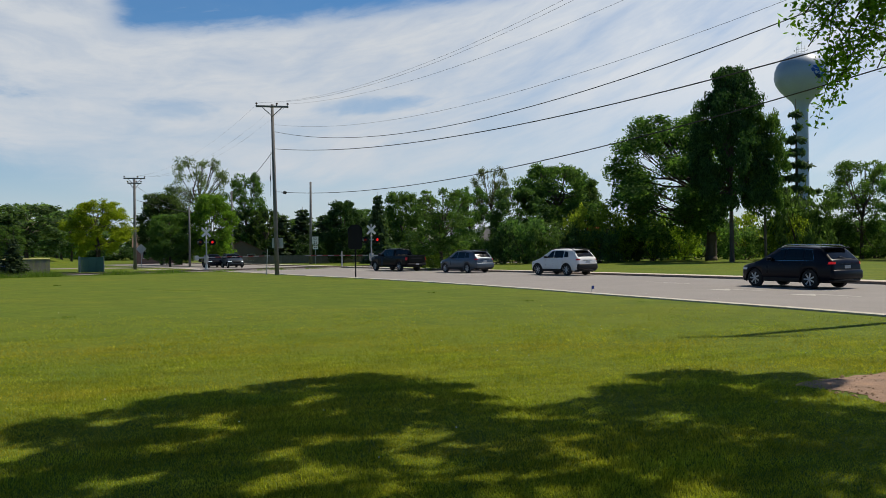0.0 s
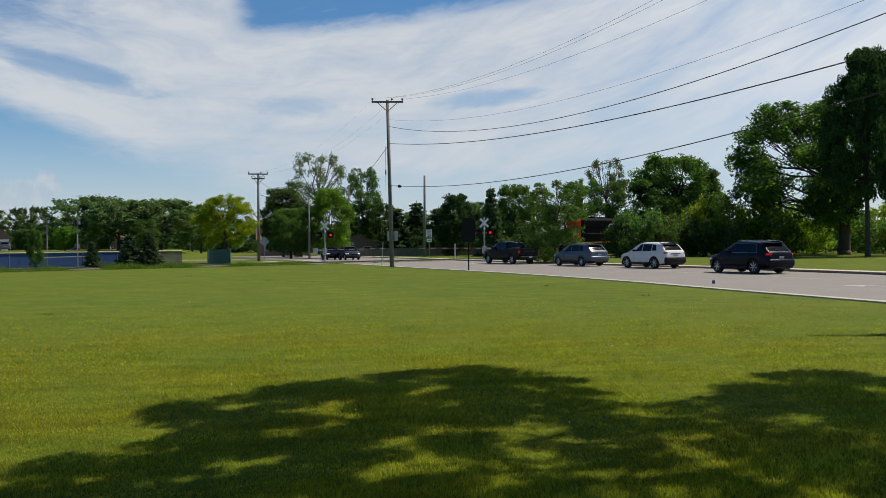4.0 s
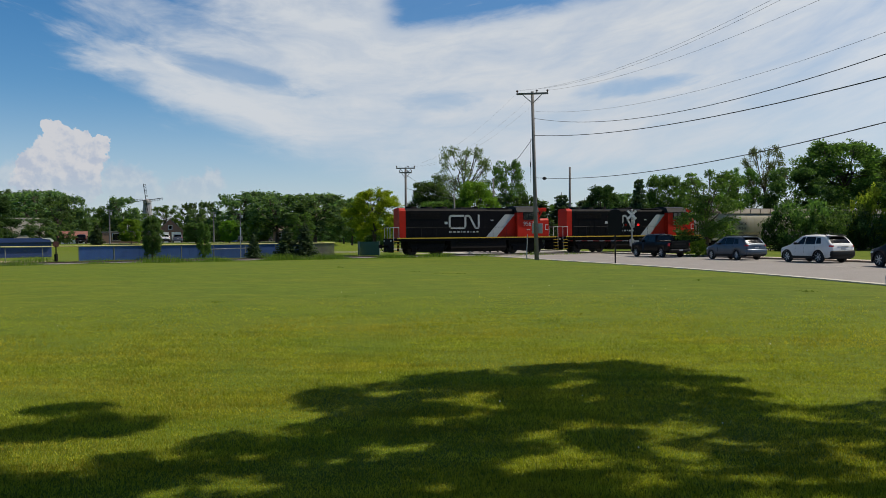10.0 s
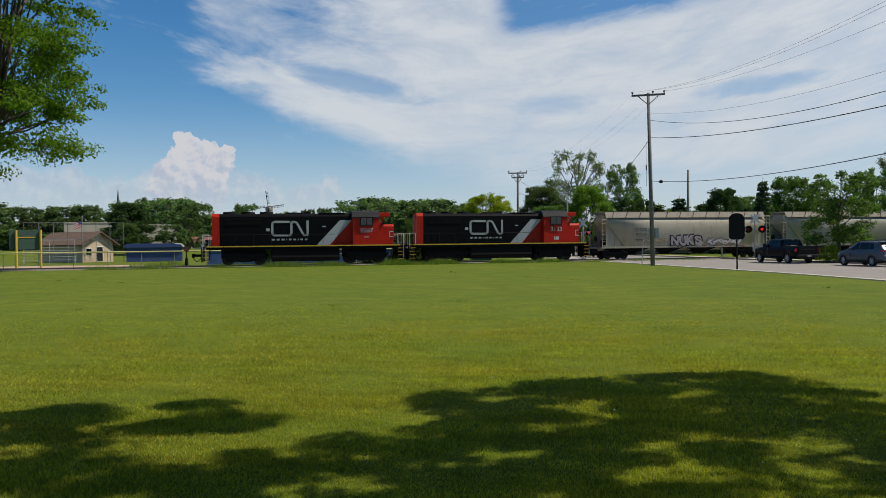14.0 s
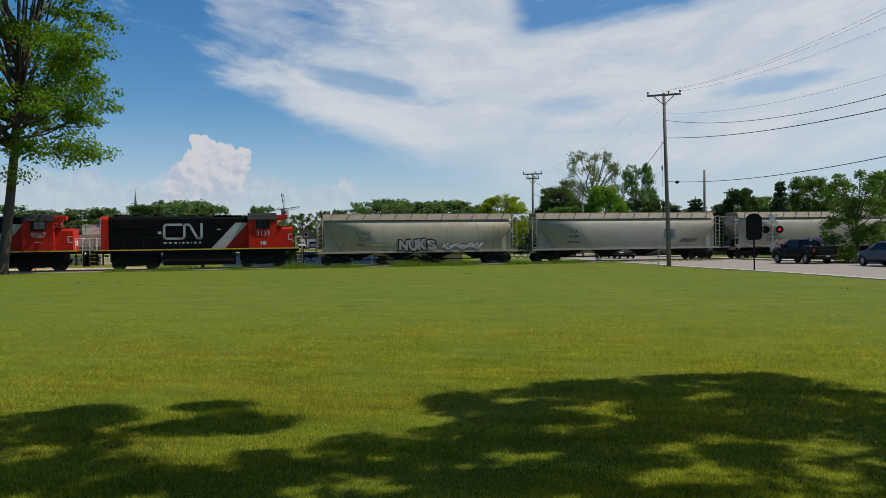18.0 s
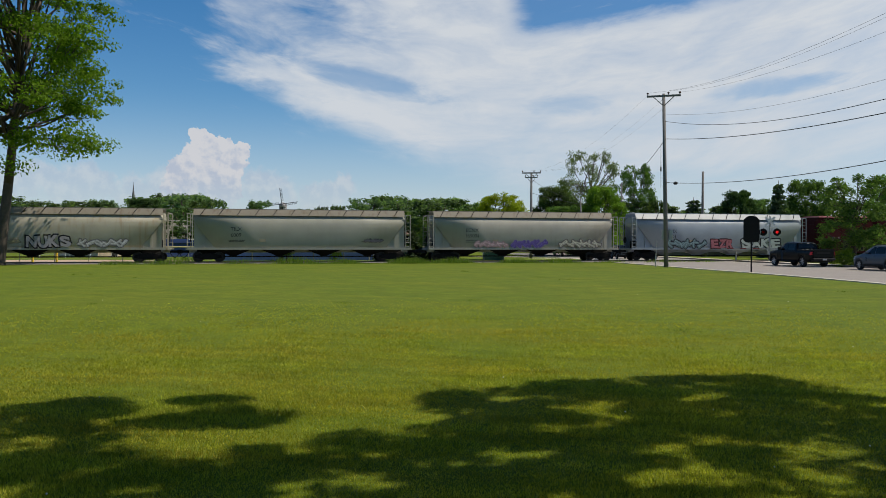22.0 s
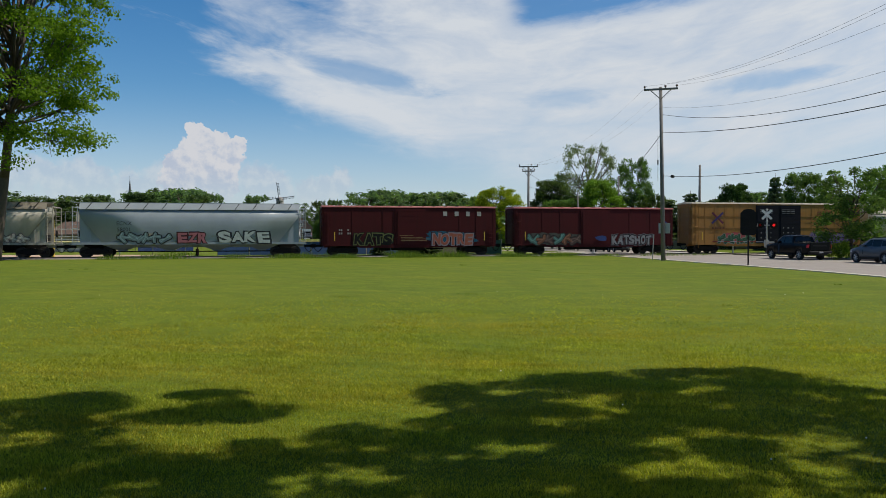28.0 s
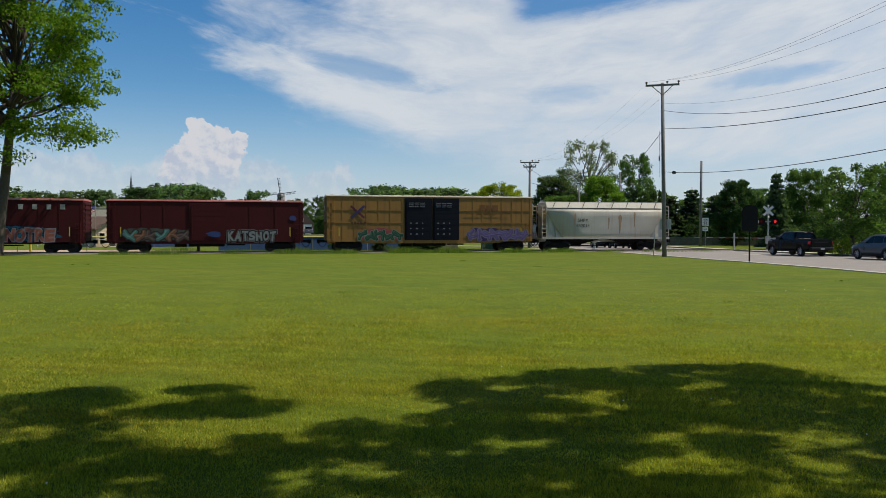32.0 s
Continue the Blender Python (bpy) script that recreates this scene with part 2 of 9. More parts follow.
def cyl(bm, a, b, r0, r1=None, seg=12, caps=True):
    a, b = Vector(a), Vector(b)
    d = b - a
    m = Matrix.Translation((a + b) / 2) @ d.to_track_quat("Z", "Y").to_matrix().to_4x4()
    bmesh.ops.create_cone(bm, cap_ends=caps, segments=seg, radius1=r0, radius2=r0 if r1 is None else r1, depth=d.length, matrix=m)
    return bm


def ball(bm, c, r, seg=10, squash=(1, 1, 1)):
    bmesh.ops.create_uvsphere(bm, u_segments=seg, v_segments=max(4, seg // 2), radius=r, matrix=Matrix.Translation(c) @ Matrix.Diagonal((*squash, 1)))
    return bm


def prism(bm, profile, y0, y1, axis="y"):
    """A closed outline (x, z) pushed from y0 to y1."""
    a = [bm.verts.new((x, y0, z)) for x, z in profile]
    b = [bm.verts.new((x, y1, z)) for x, z in profile]
    n = len(profile)
    bm.faces.new(a)
    bm.faces.new(b[::-1])
    for i in range(n):
        bm.faces.new((a[(i + 1) % n], a[i], b[i], b[(i + 1) % n]))
    bmesh.ops.recalc_face_normals(bm, faces=bm.faces[:])
    return bm


def thing(name, m, label, category, group="", kind=""):
    e = new(name)
    e.matrix_basis = m
    return tagged(e, label, category, group, kind)


def BM():
    return bmesh.new()


# ---- materials ----
def material(name, base, rough=0.6, metal=0.0, vary=0.12, scale=6.0, bump=0.0, bump_scale=40.0, fine=60.0, coat=0.0, second=None, spots=0.0, random_amount=0.0, spec=0.5):
    """A surface with its base colour varied at two scales, a little relief and uneven gloss."""
    mat = bpy.data.materials.new(name)
    mat.use_nodes = True
    n, l = mat.node_tree.nodes, mat.node_tree.links
    b = n["Principled BSDF"]
    tc = n.new("ShaderNodeTexCoord")
    big, small = n.new("ShaderNodeTexNoise"), n.new("ShaderNodeTexNoise")
    for t, s, d in ((big, scale, 4.0), (small, fine, 6.0)):
        l.new(tc.outputs["Object"], t.inputs["Vector"])
        t.inputs["Scale"].default_value, t.inputs["Detail"].default_value = s, d
    add = n.new("ShaderNodeMath")
    add.operation = "MULTIPLY_ADD"
    l.new(small.outputs["Fac"], add.inputs[0])
    add.inputs[1].default_value = 0.5
    l.new(big.outputs["Fac"], add.inputs[2])
    rampn = n.new("ShaderNodeMapRange")
    l.new(add.outputs[0], rampn.inputs[0])
    rampn.inputs[1].default_value, rampn.inputs[2].default_value = 0.45, 1.05
    rampn.inputs[3].default_value, rampn.inputs[4].default_value = 1 - vary, 1 + vary
    col = n.new("ShaderNodeMixRGB")
    col.blend_type = "MULTIPLY"
    col.inputs[0].default_value = 1.0
    col.inputs[1].default_value = (*base, 1)
    l.new(rampn.outputs[0], col.inputs[2])
    last = col.outputs[0]
    if second:
        sp = n.new("ShaderNodeTexNoise")
        l.new(tc.outputs["Object"], sp.inputs["Vector"])
        sp.inputs["Scale"].default_value, sp.inputs["Detail"].default_value, sp.inputs["Roughness"].default_value = scale * 0.45, 8.0, 0.65
        r2 = n.new("ShaderNodeMapRange")
        l.new(sp.outputs["Fac"], r2.inputs[0])
        r2.inputs[1].default_value, r2.inputs[2].default_value = 0.62 - spots, 0.74 - spots
        m2 = n.new("ShaderNodeMixRGB")
        l.new(r2.outputs[0], m2.inputs[0])
        l.new(last, m2.inputs[1])
        m2.inputs[2].default_value = (*second, 1)
        last = m2.outputs[0]
    if random_amount:
        oi = n.new("ShaderNodeObjectInfo")
        rr = n.new("ShaderNodeMapRange")
        l.new(oi.outputs["Random"], rr.inputs[0])
        rr.inputs[3].default_value, rr.inputs[4].default_value = 1 - random_amount, 1 + random_amount
        m3 = n.new("ShaderNodeMixRGB")
        m3.blend_type = "MULTIPLY"
        m3.inputs[0].default_value = 1.0
        l.new(last, m3.inputs[1]), l.new(rr.outputs[0], m3.inputs[2])
        last = m3.outputs[0]
    l.new(last, b.inputs["Base Color"])
    rg = n.new("ShaderNodeMapRange")
    l.new(big.outputs["Fac"], rg.inputs[0])
    rg.inputs[1].default_value, rg.inputs[2].default_value = 0.3, 0.7
    rg.inputs[3].default_value, rg.inputs[4].default_value = max(0.02, rough - 0.08), min(1, rough + 0.08)
    l.new(rg.outputs[0], b.inputs["Roughness"])
    b.inputs["Metallic"].default_value = metal
    b.inputs["Coat Weight"].default_value = coat
    b.inputs["Coat Roughness"].default_value = 0.08
    b.inputs["Specular IOR Level"].default_value = spec
    if bump:
        bn = n.new("ShaderNodeTexNoise")
        l.new(tc.outputs["Object"], bn.inputs["Vector"])
        bn.inputs["Scale"].default_value, bn.inputs["Detail"].default_value = bump_scale, 6.0
        bp = n.new("ShaderNodeBump")
        bp.inputs["Strength"].default_value = bump
        bp.inputs["Distance"].default_value = 0.02
        l.new(bn.outputs["Fac"], bp.inputs["Height"])
        l.new(bp.outputs[0], b.inputs["Normal"])
    return mat


def leaf_material(name, base, light, translucent=0.45, vary=0.35, patches=0.0):
    """Leaves: each leaf its own shade, some light through them."""
    mat = bpy.data.materials.new(name)
    mat.use_nodes = True
    n, l = nodes_of(mat.node_tree)
    out = n.new("ShaderNodeOutputMaterial")
    geo, oi = n.new("ShaderNodeNewGeometry"), n.new("ShaderNodeObjectInfo")
    mix = n.new("ShaderNodeMixRGB")
    l.new(geo.outputs["Random Per Island"], mix.inputs[0])
    mix.inputs[1].default_value, mix.inputs[2].default_value = (*base, 1), (*light, 1)
    hv = n.new("ShaderNodeHueSaturation")
    l.new(mix.outputs[0], hv.inputs["Color"])
    if patches:     # greener and drier ground in broad patches
        nz, rows = n.new("ShaderNodeTexNoise"), n.new("ShaderNodeMapping")
        rows.vector_type = "TEXTURE"        # drawn out along the mower's rows
        rows.inputs["Rotation"].default_value, rows.inputs["Scale"].default_value = (0, 0, radians(14)), (2.6, 0.75, 1.0)
        l.new(geo.outputs["Position"], rows.inputs[0])
        l.new(rows.outputs[0], nz.inputs["Vector"])
        nz.inputs["Scale"].default_value, nz.inputs["Detail"].default_value, nz.inputs["Roughness"].default_value = 0.33, 6.0, 0.68
        mp = n.new("ShaderNodeMapRange")
        l.new(nz.outputs["Fac"], mp.inputs[0])
        mp.inputs[1].default_value, mp.inputs[2].default_value = 0.36, 0.64
        tint = n.new("ShaderNodeMixRGB")
        l.new(mp.outputs[0], tint.inputs[0])
        tint.inputs[1].default_value, tint.inputs[2].default_value = (1 - 0.18 * patches, 1 - 0.06 * patches, 1.0, 1), (1 + 0.16 * patches, 1 + 0.01 * patches, 1 + 0.1 * patches, 1)
        mul = n.new("ShaderNodeMixRGB")
        mul.blend_type = "MULTIPLY"
        mul.inputs[0].default_value = 1.0
        l.new(mix.outputs[0], mul.inputs[1]), l.new(tint.outputs[0], mul.inputs[2])
        near_nz, near_mp, near_mul = n.new("ShaderNodeTexNoise"), n.new("ShaderNodeMapRange"), n.new("ShaderNodeMixRGB")
        l.new(rows.outputs[0], near_nz.inputs["Vector"])
        near_nz.inputs["Scale"].default_value, near_nz.inputs["Detail"].default_value, near_nz.inputs["Roughness"].default_value = 1.9, 5.0, 0.7
        l.new(near_nz.outputs["Fac"], near_mp.inputs[0])
        for i, q in enumerate((0.34, 0.62, 0.70, 1.24)):
            near_mp.inputs[i + 1].default_value = q
        near_mul.blend_type = "MULTIPLY"
        near_mul.inputs[0].default_value = 1.0
        l.new(mul.outputs[0], near_mul.inputs[1]), l.new(near_mp.outputs[0], near_mul.inputs[2])
        l.new(near_mul.outputs[0], hv.inputs["Color"])
    mr = n.new("ShaderNodeMapRange")
    l.new(oi.outputs["Random"], mr.inputs[0])
    mr.inputs[3].default_value, mr.inputs[4].default_value = 1 - vary * 0.5, 1 + vary * 0.5
    l.new(mr.outputs[0], hv.inputs["Value"])
    mh = n.new("ShaderNodeMapRange")
    l.new(oi.outputs["Random"], mh.inputs[0])
    mh.inputs[3].default_value, mh.inputs[4].default_value = 0.485, 0.515
    l.new(mh.outputs[0], hv.inputs["Hue"])
    pr = n.new("ShaderNodeBsdfPrincipled")
    pr.inputs["Roughness"].default_value = 0.7
    pr.inputs["Specular IOR Level"].default_value = 0.10
    l.new(hv.outputs[0], pr.inputs["Base Color"])
    tr = n.new("ShaderNodeBsdfTranslucent")
    br = n.new("ShaderNodeMixRGB")
    br.blend_type = "MULTIPLY"
    br.inputs[0].default_value = 1.0
    l.new(hv.outputs[0], br.inputs[1])
    br.inputs[2].default_value = (1.5, 1.8, 0.65, 1)
    l.new(br.outputs[0], tr.inputs[0])
    ms = n.new("ShaderNodeMixShader")
    ms.inputs[0].default_value = translucent
    l.new(pr.outputs[0], ms.inputs[1]), l.new(tr.outputs[0], ms.inputs[2])
    l.new(ms.outputs[0], out.inputs[0])
    return mat


M_ASPHALT = material("pale_worn_road", (0.245, 0.226, 0.214), 0.88, vary=0.14, scale=0.5, fine=30, bump=0.3, bump_scale=90, second=(0.20, 0.19, 0.185), spots=0.02)
M_KERB = material("kerb_concrete", (0.50, 0.46, 0.39), 0.85, vary=0.15, scale=1.2, bump=0.3, bump_scale=60)
M_KERBFAR = material("brown_kerb", (0.26, 0.205, 0.17), 0.9, vary=0.2, scale=1.2, bump=0.3, bump_scale=60)
M_WALKWAY = material("walkway_concrete", (0.54, 0.48, 0.41), 0.85, vary=0.1, scale=1.0, bump=0.2, bump_scale=80)
M_BALLAST = material("ballast", (0.17, 0.15, 0.14), 0.95, vary=0.4, scale=3.0, fine=18, bump=1.0, bump_scale=16)
M_RAIL = material("rail_steel", (0.20, 0.15, 0.12), 0.45, metal=0.8, vary=0.2)
M_PAINTLINE = material("road_paint", (0.46, 0.44, 0.40), 0.7, vary=0.35, scale=3.0)
M_BARK = material("bark", (0.075, 0.060, 0.048), 0.95, vary=0.35, scale=5.0, fine=40, bump=0.9, bump_scale=22)
M_POLE = material("weathered_pole", (0.155, 0.152, 0.150), 0.9, vary=0.25, scale=4.0, bump=0.5, bump_scale=30)
M_GALV = material("galvanised_steel", (0.42, 0.43, 0.44), 0.45, metal=0.7, vary=0.15)
M_BLACK = material("black_paint", (0.010, 0.010, 0.011), 0.6, vary=0.2, spec=0.2)
M_RUBBER = material("tyre_rubber", (0.02, 0.02, 0.022), 0.85, vary=0.2)
M_WHITE = material("white_paint", (0.75, 0.75, 0.74), 0.5, vary=0.08)
M_DIRT = material("bare_earth", (0.25, 0.16, 0.11), 0.95, vary=0.35, scale=4.0, fine=30, bump=1.0, bump_scale=25)
L_GREEN = leaf_material("green_leaves", (0.034, 0.066, 0.027), (0.120, 0.180, 0.072), 0.55, 0.6)
L_DARK = leaf_material("dark_leaves", (0.017, 0.040, 0.016), (0.068, 0.118, 0.042), 0.36)
L_MID = leaf_material("mid_leaves", (0.038, 0.082, 0.026), (0.128, 0.205, 0.064), 0.54)
L_LIME = leaf_material("lime_leaves", (0.080, 0.15, 0.018), (0.17, 0.26, 0.035), 0.4)
L_HEDGE = leaf_material("hedge_leaves", (0.095, 0.145, 0.026), (0.270, 0.325, 0.065), 0.7)
L_YELLOW = leaf_material("yellow_green_leaves", (0.13, 0.16, 0.010), (0.28, 0.30, 0.018), 0.4)
L_SPRUCE = leaf_material("spruce_needles", (0.040, 0.066, 0.040), (0.095, 0.130, 0.072), 0.3)
# paler and greyer: the haze of distance is put into the leaf colour
L_HAZED = leaf_material("hazed_far_leaves", (0.054, 0.092, 0.050), (0.145, 0.208, 0.108), 0.55, 0.5)
L_AIRY = leaf_material("grey_green_leaves", (0.075, 0.095, 0.048), (0.150, 0.172, 0.088))

# ---- ground, road, kerbs, track ----
def mesh_from(name, verts, faces, mat, parent=None):
    me = bpy.data.meshes.new(name)
    me.from_pydata(verts, [], faces)
    me.materials.append(mat)
    ob = new(name, me)
    ob.parent = parent
    return ob


def lawn_material():
    mat = bpy.data.materials.new("mown_lawn")
    mat.use_nodes = True
    n, l = mat.node_tree.nodes, mat.node_tree.links
    b = n["Principled BSDF"]
    tc = n.new("ShaderNodeTexCoord")

    def nz(scale, detail, rough=0.6, stretch=None):
        t = n.new("ShaderNodeTexNoise")
        if stretch:
            mp = n.new("ShaderNodeMapping")
            mp.inputs["Scale"].default_value = stretch
            mp.inputs["Rotation"].default_value = (0, 0, radians(-14))
            l.new(tc.outputs["Object"], mp.inputs[0])
            l.new(mp.outputs[0], t.inputs["Vector"])
        else:
            l.new(tc.outputs["Object"], t.inputs["Vector"])
        t.inputs["Scale"].default_value, t.inputs["Detail"].default_value, t.inputs["Roughness"].default_value = scale, detail, rough
        return t.outputs["Fac"]

    def mixc(f, a, c, mode="MIX"):
        m = n.new("ShaderNodeMixRGB")
        m.blend_type = mode
        if isinstance(f, float):
            m.inputs[0].default_value = f
        else:
            l.new(f, m.inputs[0])
        for i, v in ((1, a), (2, c)):
            if isinstance(v, tuple):
                m.inputs[i].default_value = (*v, 1)
            else:
                l.new(v, m.inputs[i])
        return m.outputs[0]

    def rng(v, a, c, lo=0.0, hi=1.0):
        m = n.new("ShaderNodeMapRange")
        l.new(v, m.inputs[0])
        for i, x in enumerate((a, c, lo, hi)):
            m.inputs[i + 1].default_value = x
        return m.outputs[0]

    green = mixc(rng(nz(0.9, 5), 0.3, 0.7), (0.084, 0.126, 0.010), (0.130, 0.167, 0.014))
    dry = mixc(rng(nz(0.10, 6, 0.7, (0.9, 1.2, 1.0)), 0.46, 0.70, 0.0, 0.45), green, (0.180, 0.176, 0.018))
    band = mixc(rng(nz(0.5, 5, 0.65, (0.6, 1.1, 1.0)), 0.42, 0.66, 0.0, 0.6), dry, (0.070, 0.114, 0.012))
    fine = mixc(1.0, band, rng(nz(38.0, 6, 0.75), 0.25, 0.75, 0.84, 1.16), "MULTIPLY")
    fine = mixc(1.0, fine, rng(nz(7.5, 5, 0.7), 0.3, 0.7, 0.72, 1.28), "MULTIPLY")
    fine = mixc(1.0, fine, rng(nz(1.8, 7, 0.75, (0.6, 1.2, 1.0)), 0.3, 0.7, 0.78, 1.22), "MULTIPLY")
    tuft = mixc(rng(nz(1.1, 6, 0.72), 0.54, 0.70, 0.0, 0.55), fine, (0.060, 0.100, 0.012))
    l.new(tuft, b.inputs["Base Color"])
    b.inputs["Roughness"].default_value = 0.9
    b.inputs["Specular IOR Level"].default_value = 0.12
    bp = n.new("ShaderNodeBump")
    bp.inputs["Strength"].default_value, bp.inputs["Distance"].default_value = 0.35, 0.04
    l.new(nz(26.0, 8, 0.75), bp.inputs["Height"])
    l.new(bp.outputs[0], b.inputs["Normal"])
    return mat


M_LAWN = lawn_material()
bm = BM()
bmesh.ops.create_grid(bm, x_segments=60, y_segments=60, size=1.0)
for v in bm.verts:      # finer near the camera, out to the horizon
    for k in (0, 1):
        v.co[k] = math.copysign(abs(v.co[k]) ** 3 * 2600 + abs(v.co[k]) * 60, v.co[k])
ground = tagged(part("ground", bm, M_LAWN), "mown sunlit grass with dry patches and weeds", "lawn", kind="structure")

line, side = road_line()


def ribbon(name, w0, w1, z, mat, first=0, last=None, thick=0.0):
    idx = range(first, len(line) if last is None else last)
    vs, fs = [], []
    for i in idx:
        for w, zz in ((w0, z), (w1, z)) + (((w1, z - thick), (w0, z - thick)) if thick else ()):
            vs.append(line[i] + side[i] * w + Vector((0, 0, zz)))
    k = 4 if thick else 2
    for j in range(len(idx) - 1):
        a = j * k
        for q in range(k if thick else 1):
            r = (q + 1) % k
            fs.append((a + q, a + r, a + k + r, a + k + q))
    return mesh_from(name, [tuple(v) for v in vs], fs, mat)


tagged(ribbon("road", 0.3, ROAD_W - 0.3, 0.012, M_ASPHALT), "worn pale asphalt road with patched lanes", "road", kind="structure")
tagged(ribbon("gutter_joint", 0.38, 0.47, 0.0165, M_BLACK), "dark tarred joint beside the kerb", "gutter", kind="structure")
tagged(ribbon("kerb_near", 0.0, 0.38, 0.045, M_KERB, thick=0.15), "low concrete kerb along the lawn", "kerb", kind="structure")
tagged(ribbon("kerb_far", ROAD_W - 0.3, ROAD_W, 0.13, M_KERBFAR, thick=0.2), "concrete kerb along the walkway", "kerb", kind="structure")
tagged(ribbon("pavement", ROAD_W, ROAD_W + 1.7, 0.10, M_WALKWAY, thick=0.15), "pale concrete walkway beside the kerb", "pavement", kind="structure")

# track: ballast bed, two rails, sleepers under them
BED = 0.10
vs, fs = [], []
for i, s in enumerate(np.linspace(-190, 260, 226)):
    for d, z in ((-2.6, -0.02), (-1.7, -0.02 + BED * 0.9), (1.7, -0.02 + BED * 0.9), (2.6, -0.02)):
        j = noise.noise((s * 0.7, d, 3.0)) * 0.12
        vs.append(tuple(track_at(s, d + j, z)))
    if i:
        a = (i - 1) * 4
        fs += [(a + k, a + k + 1, a + k + 5, a + k + 4) for k in range(3)]
tagged(mesh_from("track_bed", vs, fs, M_BALLAST), "grey brown ballast bed under the rails", "track bed", kind="structure")
for d in (-0.72, 0.72):
    bm = BM()
    prism(bm, [(-0.07, 0.0), (0.07, 0.0), (0.02, 0.02), (0.02, 0.10), (0.037, 0.11), (0.037, 0.15), (-0.037, 0.15), (-0.037, 0.11), (-0.02, 0.10), (-0.02, 0.02)], -190, 260)
    rail = part("rail", bm, M_RAIL)
    rail.matrix_basis = Matrix.Translation(track_at(0, d, RAIL_Z - 0.15 + 0.09)) @ pose(0, 0, 0, 0, 0, TRACK_TURN - 90)
    tagged(rail, "rusty steel rail with a worn running surface", "rail", "rails of the track", "structure")

# ---- trees ----
def quads(name, centres, size, normals, mat, parent, rng, stretch=1.3):
    """Many small leaves as one crown, each a quad of its own."""
    n = len(centres)
    a = rng.normal(size=(n, 3))
    a -= normals * (a * normals).sum(1)[:, None]
    a /= np.linalg.norm(a, axis=1)[:, None] + 1e-9
    b = np.cross(normals, a)
    sz = size * rng.uniform(0.6, 1.35, n)[:, None]
    a, b = a * sz * stretch * 0.5, b * sz * 0.5
    co = np.stack([centres - a, centres - b * 0.8 + a * 0.1, centres + a, centres + b * 0.8 + a * 0.1], 1).reshape(-1, 3)
    me = bpy.data.meshes.new(name)
    me.vertices.add(4 * n)
    me.vertices.foreach_set("co", co.astype(np.float32).ravel())
    me.loops.add(4 * n)
    me.loops.foreach_set("vertex_index", np.arange(4 * n, dtype=np.int32))
    me.polygons.add(n)
    me.polygons.foreach_set("loop_start", np.arange(0, 4 * n, 4, dtype=np.int32))
    me.polygons.foreach_set("loop_total", np.full(n, 4, dtype=np.int32))
    me.update(calc_edges=True)
    me.materials.append(mat)
    ob = new(name, me)
    ob.parent = parent
    return ob


def clump_leaves(rng, clumps, radii, per):
    """Leaf places on the shells of many clumps, and the way each faces."""
    cs, ns = [], []
    for c, r, many in zip(clumps, radii, per):
        k = int(many * (r ** 2)) + 1
        d = rng.normal(size=(k, 3))
        d /= np.linalg.norm(d, axis=1)[:, None]
        rad = r * rng.uniform(0.35, 1.08, k) ** 0.6
        cs.append(c + d * rad[:, None] * np.array([1, 1, 0.75]))
        nn = d + rng.normal(scale=0.5, size=(k, 3))
        ns.append(nn / np.linalg.norm(nn, axis=1)[:, None])
    return np.concatenate(cs), np.concatenate(ns)


def limb(bm, pts, r0, r1, seg=7):
    n = len(pts) - 1
    for i in range(n):
        f0, f1 = i / n, (i + 1) / n
        cyl(bm, pts[i], pts[i + 1], r0 + (r1 - r0) * f0, r0 + (r1 - r0) * f1, seg, caps=i in (0, n - 1))


def sprays(rng, lobes, radii, axis, subs):
    """Breaks each lobe of a crown into smaller sprays, most of them on its outer and upper side."""
    cs, rs = [], []
    for c, r in zip(lobes, radii):
        out = np.array([c[0] - axis[0], c[1] - axis[1], 0.0])
        out = out / (np.linalg.norm(out) + 0.3)
        for k in range(subs):
            d = rng.normal(size=3) + out * 0.7 + np.array([0, 0, 0.25])
            d /= np.linalg.norm(d)
            cs.append(c + d * r * rng.uniform(0.2, 0.95) * np.array([1, 1, 0.85]))
            rs.append(r * rng.uniform(0.28, 0.58))
    return cs, rs


def feathery(rng, cs, rs, per, tall=0.46):
    """Leaf places scattered loosely round each spray, and the way each faces."""
    k = np.maximum(3, (per * np.array(rs) ** 2).astype(int))
    c, r = np.repeat(np.array(cs), k, 0), np.repeat(np.array(rs), k)[:, None]
    d = rng.normal(size=c.shape)
    d *= np.minimum(1.0, 1.9 / np.linalg.norm(d, axis=1))[:, None]
    nn = d * 0.5 + rng.normal(scale=0.55, size=c.shape) + np.array([0, 0, 0.35])
    return c + d * r * np.array([0.62, 0.62, tall]), nn / np.linalg.norm(nn, axis=1)[:, None]


